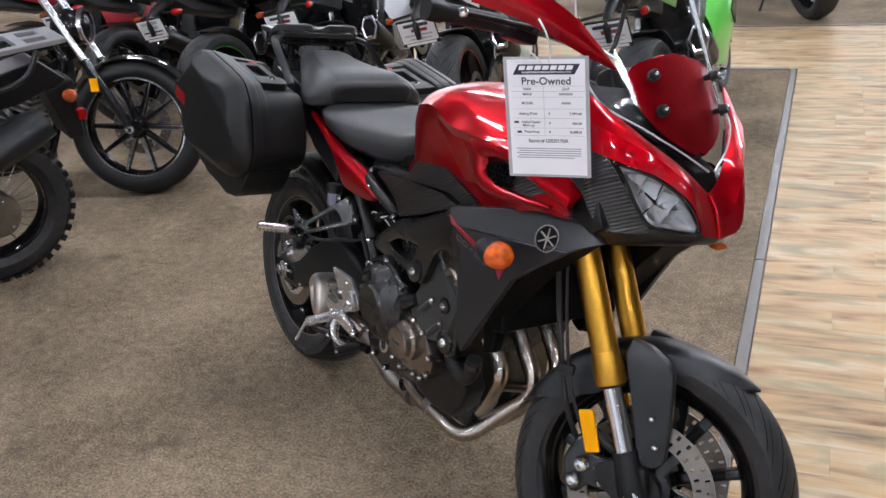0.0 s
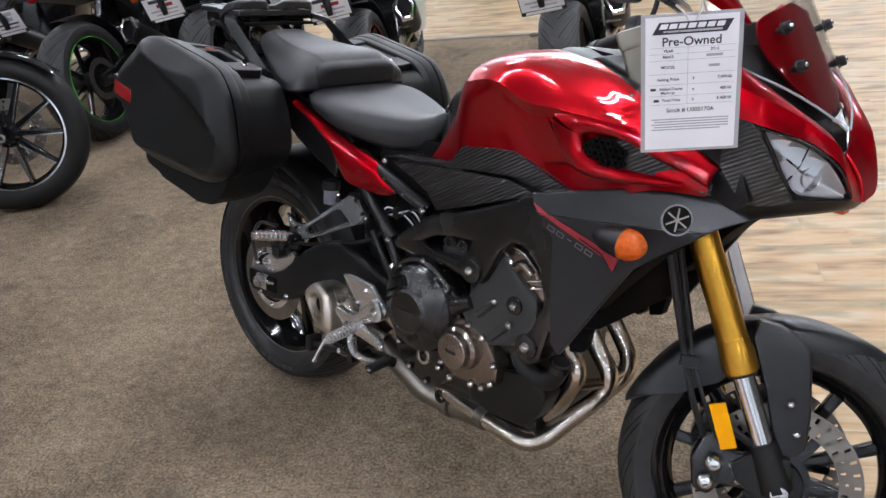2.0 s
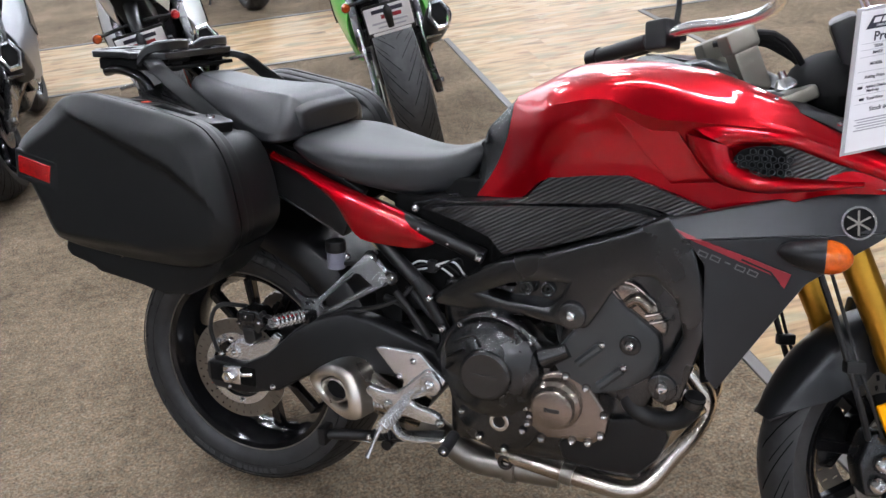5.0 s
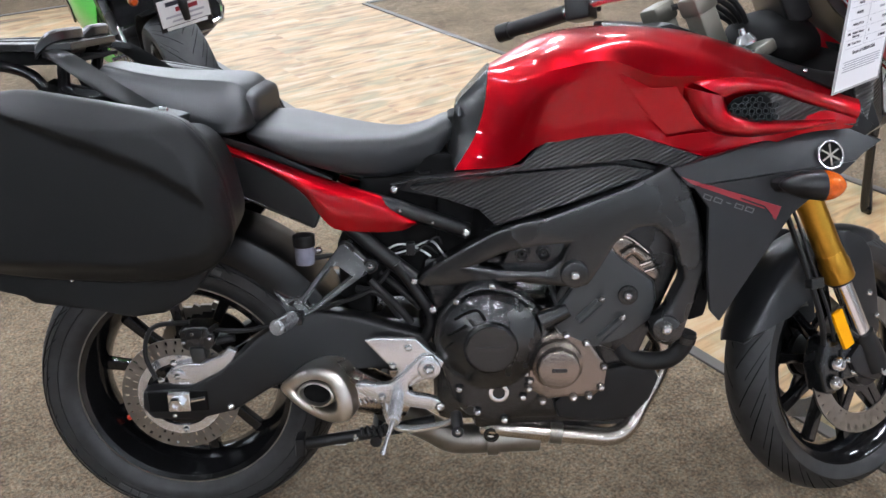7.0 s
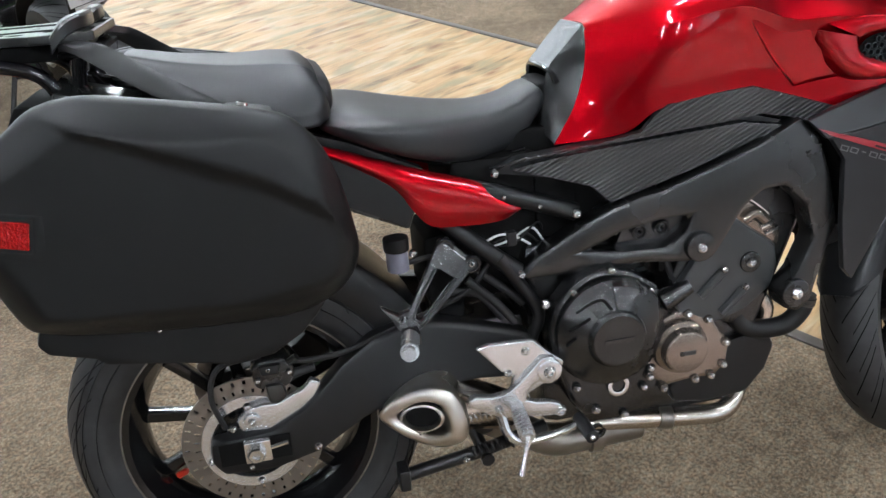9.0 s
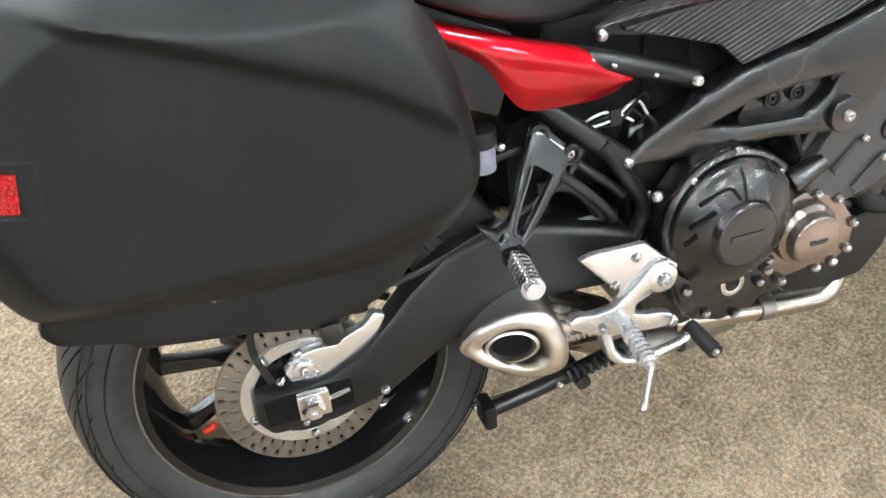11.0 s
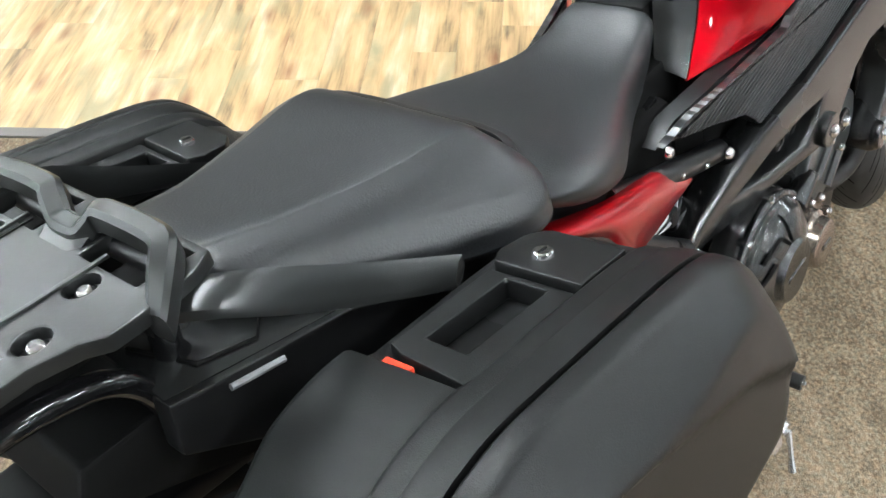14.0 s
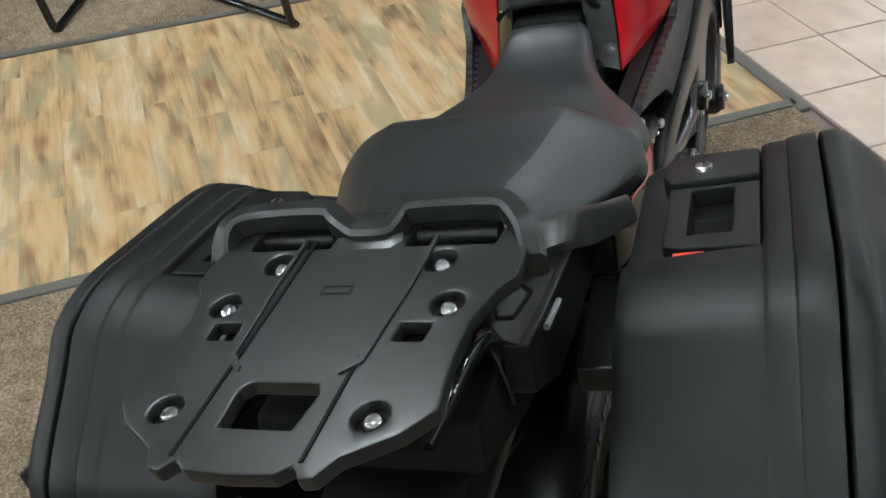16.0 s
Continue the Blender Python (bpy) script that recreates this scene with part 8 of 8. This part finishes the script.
    part("link_pipe", tube([tuple(back), (0.42, -0.10, 0.30), (0.60, -0.05, 0.20)], 0.025, 12, 4), TITAN, ob)
    part("drive_chain", joined(tube([(0.50, 0.11, 0.43), (0, 0.11, 0.41)], 0.008, 8, 1), tube([(0.50, 0.11, 0.35), (0, 0.11, 0.22)], 0.008, 8, 1)), STEEL, ob, "drive chain")
    part("nose", skin([rounded(*a) for a in ((1.10, 0.19, 1.0, 0.80), (1.25, 0.15, 0.98, 0.78), (1.40, 0.08, 0.92, 0.80), (1.46, 0.03, 0.87, 0.83))], ku=3, kv=2), paint, ob, "painted nose", sharp=80)
    part("handlebar", tube([(1.0, -0.33, 0.93), (1.06, -0.12, 0.97), (1.06, 0.12, 0.97), (1.0, 0.33, 0.93)], 0.014, 10, 4), RUBBER, ob, "black bars")
    part("side_stand", tube([(0.50, 0.13, 0.26), (0.45, 0.22, 0.12), (0.43, 0.262, 0.045)], 0.011, 8, 2), PLASTIC, ob, "side stand")
    return ob


DIR = 118
sport_bike(heading(-0.40, 2.14, DIR), GREEN, "green and black sport motorcycle seen from behind", can=(0.20, -0.225, 0.55))
sport_bike(heading(-1.289, 1.697, DIR + 10), WHITEPL, "white and black sport motorcycle with a red rim stripe", rim=REDPL, can=(0.20, -0.22, 0.55))
sport_bike(heading(-2.165, 1.42, DIR + 10), SILVERP, "silver and black sport motorcycle in the row", can=(0.20, -0.22, 0.55))
sport_bike(heading(-2.68, 0.93, DIR), GLOSSY, "black sport motorcycle with a green rim stripe", rim=GREEN, barred=False, can=(0.20, -0.22, 0.50))
sport_bike(heading(-3.55, 0.62, DIR), GLOSSY, "black sport motorcycle at the end of the row", can=(0.20, -0.22, 0.50))
sport_bike(heading(-4.35, 0.20, DIR), STRIPE, "dark red sport motorcycle at the end of the row", can=(0.20, -0.22, 0.50))
sport_bike(heading(-1.85, 5.50, 150, 7), GLOSSY, "black sport motorcycle across the aisle")
sport_bike(heading(-3.00, 4.95, 140, 7), GLOSSY, "black sport motorcycle across the aisle")


def cruiser(m):
    ob = thing("cruiser_motorcycle", m, "black cruiser motorcycle with a cast ten-spoke front wheel", "motorcycle")
    X = 1.55
    for x, name in ((0, "rear_wheel"), (X, "front_wheel")):
        hub = part(name, lathe([(0.012, -0.06), (0.04, -0.06), (0.05, -0.03), (0.05, 0.03), (0.04, 0.06), (0.012, 0.06)], 24), GLOSSY, ob, "cast wheel with bright spoke faces", Matrix.Translation((x, 0, 0.345)))
        h, R = (0.065, 0.345)
        part("tyre", lathe([(0.252, -h * 0.7), (0.27, -h * 0.95), (0.30, -h), (0.325, -h * 0.8), (0.338, -h * 0.5), (0.345, 0), (0.338, h * 0.5), (0.325, h * 0.8), (0.30, h), (0.27, h * 0.95), (0.252, h * 0.7)], 80, False), RUBBER, hub, "round-shouldered black tyre")
        part("rim", lathe([(0.258, -0.045), (0.250, -0.042), (0.235, -0.02), (0.235, 0.02), (0.250, 0.042), (0.258, 0.045), (0.245, 0.03), (0.228, 0.015), (0.228, -0.015), (0.245, -0.03)], 64), GLOSSY, hub)
        part("rim_line", moved(lathe([(0.244, -0.0465), (0.2515, -0.0465), (0.2515, -0.040), (0.244, -0.040)], 64), Matrix.Identity(4)), CHROME, hub, "bright machined rim line")
        sp = None
        for i in range(10):
            rot = Matrix.Rotation(2 * math.pi * i / 10 + 0.1, 4, "Y")
            if sp is None:
                sp = part("spoke", prism([(0.04, -0.016), (0.24, -0.009), (0.24, 0.009), (0.04, 0.016)], -0.018, 0.018, bevel=0.005), GLOSSY, hub, "", rot)
            else:
                again("spoke", sp, hub, rot)
        # Machined edges on all spokes; three faces are widened as painted reflections.
        for i in range(10):
            w0, w1 = (-0.013, 0.010) if i in (2, 3, 6) else (-0.014, -0.009)
            part("spoke_face", moved(prism([(0.06, w0), (0.235, w0 * 0.55), (0.235, w1 * 0.55), (0.06, w1)], -0.0200, -0.0182, bevel=0.0), Matrix.Rotation(2 * math.pi * i / 10 + 0.1, 4, "Y")), CHROME, hub, "bright machined spoke face, widened on three spokes as a reflection")
        part("brake_disc", moved(holes_ring(0.10, 0.149, 48, 0.005), Matrix.Translation((0, 0.06, 0))), STEEL, hub, "drilled brake disc")
        for k in range(5):
            part("disc_button", moved(box(-0.022, 0.022, -0.004, 0.004, -0.014, 0.014, 0.003), Matrix.Rotation(2 * math.pi * k / 5, 4, "Y") @ Matrix.Translation((0.10, 0.055, 0))), ALU, hub)
    for s in (-1, 1):
        part("fork_slider", tube([(X, s * 0.105, 0.345), (X - 0.055, s * 0.105, 0.455), (X - 0.175, s * 0.105, 0.70)], [0.022, 0.023, 0.025], 14, 2), GLOSSY, ob, "black fork slider")
        part("fork_tube", tube([(X - 0.17, s * 0.105, 0.69), (X - 0.33, s * 0.105, 1.02)], 0.0185, 14, 1), CHROME, ob, "bright chrome fork tube")
        part("fork_axle", disc_y((X, s * 0.11, 0.345), 0.02, s * 0.03, 14, 0.003, 0.009), ALU, ob)
        part("fork_reflector", box(X - 0.155, X - 0.115, min(s * 0.13, s * 0.138), max(s * 0.13, s * 0.138), 0.545, 0.61, 0.003), ORANGE, ob, "orange fork reflector")
        part("handle_grip", tube([(0.95, s * 0.42, 1.05), (1.02, s * 0.30, 1.08)], 0.018, 10, 1), RUBBER, ob, "black grip")
    part("mudguard", sheet([[(X + 0.362 * math.cos(a), y, 0.345 + 0.362 * math.sin(a) - 3.0 * y * y) for y in (-0.075, -0.06, -0.03, 0, 0.03, 0.06, 0.075)] for a in np.linspace(0.75, 2.5, 14)], 0.004), GLOSSY, ob, "short black front mudguard")
    part("handlebar", tube([(0.95, -0.42, 1.05), (1.12, -0.22, 1.10), (1.18, 0, 1.06), (1.12, 0.22, 1.10), (0.95, 0.42, 1.05)], 0.013, 10, 4), GLOSSY, ob, "black handlebar")
    part("headlamp", ball((X - 0.25, 0, 0.86), 0.10, 0.095, 0.095), GLOSSY, ob, "round black headlamp")
    part("lamp_ring", moved(lathe([(0.08, 0), (0.092, 0.0), (0.09, -0.02), (0.078, -0.02)], 32), aim((X - 0.185, 0, 0.86), (1, 0, 0))), CHROME, ob)
    part("tank", skin([rounded(*a) for a in ((0.62, 0.09, 0.80, 0.70), (0.75, 0.15, 0.84, 0.66), (0.95, 0.16, 0.87, 0.68), (1.12, 0.09, 0.86, 0.74))], ku=4, kv=3), GLOSSY, ob, "glossy black tank", sharp=80)
    part("engine", joined(box(0.55, 1.05, -0.16, 0.16, 0.18, 0.42, 0.04), moved(box(-0.09, 0.09, -0.11, 0.11, 0, 0.30, 0.02), pose(0.92, 0, 0.40, 0, 24, 0)), moved(box(-0.09, 0.09, -0.11, 0.11, 0, 0.30, 0.02), pose(0.70, 0, 0.40, 0, -22, 0))), ENGINE, ob, "dark twin engine")
    for i in range(7):
        part("cooling_fin", moved(box(-0.10, 0.10, -0.12, 0.12, 0.05 + 0.03 * i, 0.058 + 0.03 * i, 0.002), pose(0.92, 0, 0.40, 0, 24, 0)), STEEL, ob)
    part("frame", joined(tube([(0.2, 0, 0.45), (0.6, 0, 0.66), (1.2, 0, 0.78), (1.15, 0, 0.45), (1.0, 0, 0.20), (0.4, 0, 0.18), (0.2, 0, 0.40)], 0.02, 10, 3)), GLOSSY, ob, "black tube frame")
    part("seat", skin([rounded(*a) for a in ((0.0, 0.08, 0.74, 0.68), (0.20, 0.15, 0.68, 0.60), (0.45, 0.15, 0.67, 0.60), (0.62, 0.08, 0.72, 0.64))], ku=4, kv=3), VINYL, ob, "black saddle", sharp=80)
    part("rear_mudguard", sheet([[(0.37 * math.cos(a), y, 0.345 + 0.37 * math.sin(a) - 2 * y * y) for y in (-0.09, -0.05, 0, 0.05, 0.09)] for a in np.linspace(0.6, 2.9, 14)], 0.004), GLOSSY, ob, "black rear mudguard")
    for z in (0.24, 0.31):
        part("exhaust_pipe", tube([(0.95, -0.14, 0.50), (1.05, -0.17, 0.34), (0.85, -0.18, z), (0.1, -0.19, z), (-0.3, -0.19, z + 0.02)], [0.022, 0.022, 0.03, 0.04, 0.042], 12, 4), GLOSSY, ob, "dark exhaust pipe")
    part("side_stand", tube([(0.6, 0.15, 0.2), (0.55, 0.25, 0.08), (0.53, 0.276, 0.045)], 0.011, 8, 2), GLOSSY, ob, "side stand")
    return ob


cruiser(heading(-2.99, -1.08, 55, 9))


def adventure(m):
    ob = thing("adventure_motorcycle", m, "black adventure motorcycle with wire wheel and pale metal rack", "motorcycle")
    for x, name in ((0, "rear_wheel"), (1.52, "front_wheel")):
        hub = part(name, lathe([(0.012, -0.07), (0.07, -0.07), (0.08, -0.03), (0.07, 0.03), (0.08, 0.07), (0.012, 0.07)], 24), STEEL, ob, "wire-spoked wheel", Matrix.Translation((x, 0, 0.33)))
        h = 0.075
        part("tyre", lathe([(0.222, -h * 0.7), (0.25, -h), (0.29, -h), (0.315, -h * 0.8), (0.328, -h * 0.4), (0.332, 0), (0.328, h * 0.4), (0.315, h * 0.8), (0.29, h), (0.25, h), (0.222, h * 0.7)], 72, False), TYRE_R, hub, "blocky black tyre")
        knob = None
        for i in range(40):
            for y in (-0.062, 0.062):
                mm = Matrix.Rotation(2 * math.pi * (i + (y > 0) * 0.5) / 40, 4, "Y") @ Matrix.Translation((0.322, y, 0))
                if knob is None:
                    knob = part("tread_block", box(-0.012, 0.008, -0.012, 0.012, -0.014, 0.014, 0.003), RUBBER, hub, "", mm)
                else:
                    again("tread_block", knob, hub, mm)
        part("rim", lathe([(0.228, -0.05), (0.215, -0.045), (0.205, 0), (0.215, 0.045), (0.228, 0.05), (0.212, 0.03), (0.198, 0), (0.212, -0.03)], 56), GLOSSY, hub)
        wire = None
        for i in range(32):
            mm = Matrix.Rotation(2 * math.pi * i / 32, 4, "Y") @ Matrix.Rotation(radians(14 if i % 2 else -14), 4, "X")
            if wire is None:
                wire = part("wire", tube([(0.07, 0, 0.02), (0.205, 0, 0)], 0.002, 5, 1), CHROME, hub, "", mm)
            else:
                again("wire", wire, hub, mm)
    part("final_drive", joined(disc_y((0, 0.07, 0.33), 0.095, 0.07, 28, 0.015), tube([(0.0, 0.12, 0.34), (0.25, 0.12, 0.37), (0.52, 0.11, 0.38)], [0.06, 0.045, 0.04], 14, 3)), STEEL, ob, "grey cast final drive")
    for k in range(6):
        bolt(ob, (0.07 * math.cos(k), 0.142, 0.33 + 0.07 * math.sin(k)), 1.2, (0, 1, 0))
    part("silencer", tube([(0.42, 0.18, 0.44), (0.30, 0.20, 0.50), (-0.10, 0.23, 0.66), (-0.24, 0.235, 0.71)], [0.04, 0.065, 0.085, 0.07], 14, 4, 0.8), GREY, ob, "big grey silencer")
    part("engine", box(0.50, 1.0, -0.17, 0.17, 0.25, 0.65, 0.05), ENGINE, ob, "dark engine")
    part("cylinder", moved(lathe([(0.05, 0), (0.09, 0.0), (0.09, 0.16), (0.05, 0.17)], 20), Matrix.Translation((0.80, 0.15, 0.42))), ENGINE, ob)
    part("seat", skin([rounded(*a) for a in ((-0.12, 0.09, 0.92, 0.86), (0.10, 0.15, 0.90, 0.82), (0.30, 0.15, 0.86, 0.78), (0.50, 0.10, 0.86, 0.78))], ku=4, kv=3), VINYL, ob, "black seat", sharp=80)
    part("tank", skin([rounded(*a) for a in ((0.48, 0.10, 0.92, 0.76), (0.65, 0.19, 1.0, 0.70), (0.90, 0.22, 1.02, 0.68), (1.10, 0.12, 0.98, 0.80))], ku=4, kv=3), GLOSSY, ob, "black tank", sharp=80)
    rk = part("rear_rack", prism([(-0.42, -0.11), (-0.10, -0.13), (-0.10, 0.13), (-0.42, 0.11)], 0.955, 0.975, holes=[[(-0.36, -0.08), (-0.28, -0.085), (-0.28, -0.02), (-0.36, -0.02)], [(-0.36, 0.02), (-0.28, 0.02), (-0.28, 0.085), (-0.36, 0.08)], [(-0.24, -0.08), (-0.15, -0.09), (-0.15, 0.09), (-0.24, 0.08)]], bevel=0.004, axis="z"), SILVERP, ob, "pale metal luggage rack")
    for s in (-1, 1):
        part("rack_rail", tube([(0.10, s * 0.14, 0.80), (-0.05, s * 0.16, 0.83), (-0.22, s * 0.15, 0.86), (-0.30, s * 0.12, 0.95)], 0.011, 10, 4), PLASTIC, ob, "black grab rail")
        part("turn_signal", ball((-0.38, s * 0.13, 0.75), 0.03, 0.035, 0.028), DIMAMBER, ob, "amber turn signal")
        part("swing_arm", prism([(-0.05, 0.36), (0.5, 0.42), (0.5, 0.35), (-0.05, 0.29)], s * 0.10, s * 0.13, bevel=0.01), ENGINE, ob)
        part("fork_leg", tube([(1.52, s * 0.10, 0.33), (1.25, s * 0.10, 0.95)], 0.025, 12, 1), GLOSSY, ob, "black fork leg")
    part("tail", prism([(-0.40, 0.80), (-0.30, 0.90), (0.30, 0.80), (0.30, 0.70), (-0.20, 0.74)], -0.08, 0.08, bevel=0.01), PLASTIC, ob)
    part("rear_mudguard", prism([(-0.42, 0.80), (-0.30, 0.78), (-0.36, 0.55), (-0.42, 0.56)], -0.09, 0.09, bevel=0.01), PLASTIC, ob)
    part("rear_reflector", box(-0.432, -0.40, 0.09, 0.125, 0.64, 0.68, 0.003), REDLENS, ob, "red rear reflector")
    part("handlebar", tube([(0.95, -0.42, 1.12), (1.10, -0.15, 1.15), (1.10, 0.15, 1.15), (0.95, 0.42, 1.12)], 0.013, 10, 4), GLOSSY, ob, "black handlebar")
    return ob


adventure(heading(-1.55, -0.62, -85, 7))

# ---- a display stand on bent tube legs ----
stand = thing("display_stand", Matrix.Identity(4), "black bent-tube display stand on the carpet edge", "display stand")
for p in ([(1.905, 2.30, 0.42), (1.915, 2.262, 0.06), (1.925, 2.25, 0.018), (1.965, 2.252, 0.016), (2.25, 2.315, 0.016), (2.29, 2.32, 0.04), (2.31, 2.36, 0.42)],
          [(2.065, 1.43, 0.42), (2.078, 1.392, 0.06), (2.09, 1.385, 0.018), (2.11, 1.42, 0.016), (2.30, 1.84, 0.016), (2.32, 1.875, 0.04), (2.34, 1.90, 0.42)]):
    part("tube_leg", tube(p, 0.0155, 12, 4), GLOSSY, stand, "glossy black bent tube leg")
part("cross_bar", tube([(1.905, 2.30, 0.42), (2.065, 1.43, 0.42)], 0.0155, 10, 1), GLOSSY, stand)
part("cross_bar", tube([(2.31, 2.36, 0.42), (2.34, 1.90, 0.42)], 0.0155, 10, 1), GLOSSY, stand)

# ---- planks and tiles, laid last ----
_rng = random.Random(5)
plank_mesh = {}


def plank(b0, b1, a0, a1):
    key = (round(b1 - b0, 2), round(a1 - a0, 3))
    m = GRID @ Matrix.Translation(((b0 + b1) / 2, (a0 + a1) / 2, 0))
    if key not in plank_mesh:
        l, w = (b1 - b0) / 2 - 0.0003, (a1 - a0) / 2 - 0.0003
        plank_mesh[key] = part("plank", box(-l, l, -w, w, -0.012, -0.001, 0.0), PLANK, wood, "", m)
    else:
        again("plank", plank_mesh[key], wood, m)


wood = tagged(part("wood_floor", box(-7.5, 5.0, FAR, FAR + AISLE, -0.012, -0.0115, 0.0), GROUT, None, "", GRID), "rustic pale wood plank aisle across the carpet", "wood floor", kind="structure")
wood.matrix_basis = GRID
W = 0.124


def lay(b0, b1, a0, a1, length):
    n = int(round((a1 - a0) / W))
    for i in range(n):
        lo, hi = a0 + (a1 - a0) * i / n, a0 + (a1 - a0) * (i + 1) / n
        b = b0
        step = round(length * (0.25 + 0.15 * _rng.randrange(5)), 2)
        while b < b1 - 0.01:
            e = min(b + step, b1)
            if b1 - e < 0.08:
                e = b1
            plank(b, e, lo, hi)
            b, step = e, length


GRID0 = GRID
GRID = Matrix.Identity(4)
lay(0.022, AISLE - 0.022, 0.0, FAR, 0.92)
lay(-6.0, 4.0, FAR + 0.0, FAR + AISLE, 1.24)
GRID = GRID0

tiles = tagged(part("tile_floor", box(-10, 8, -7.9, -0.03, -0.0105, -0.0100, 0.0), GROUT, None, "", GRID), "square pink-beige floor tiles with dark joints", "tile floor", kind="structure")
T = 0.305
tile_one = None
for i in range(-12, 8):
    for j in range(8):
        m = Matrix.Translation((0.02 + T * (i + 0.5), -0.034 - T * (j + 0.5), 0))
        if tile_one is None:
            h = T / 2 - 0.0035
            tile_one = part("tile", box(-h, h, -h, h, -0.011, 0.0, 0.0015), TILE, tiles, "", m)
        else:
            again("tile", tile_one, tiles, m)
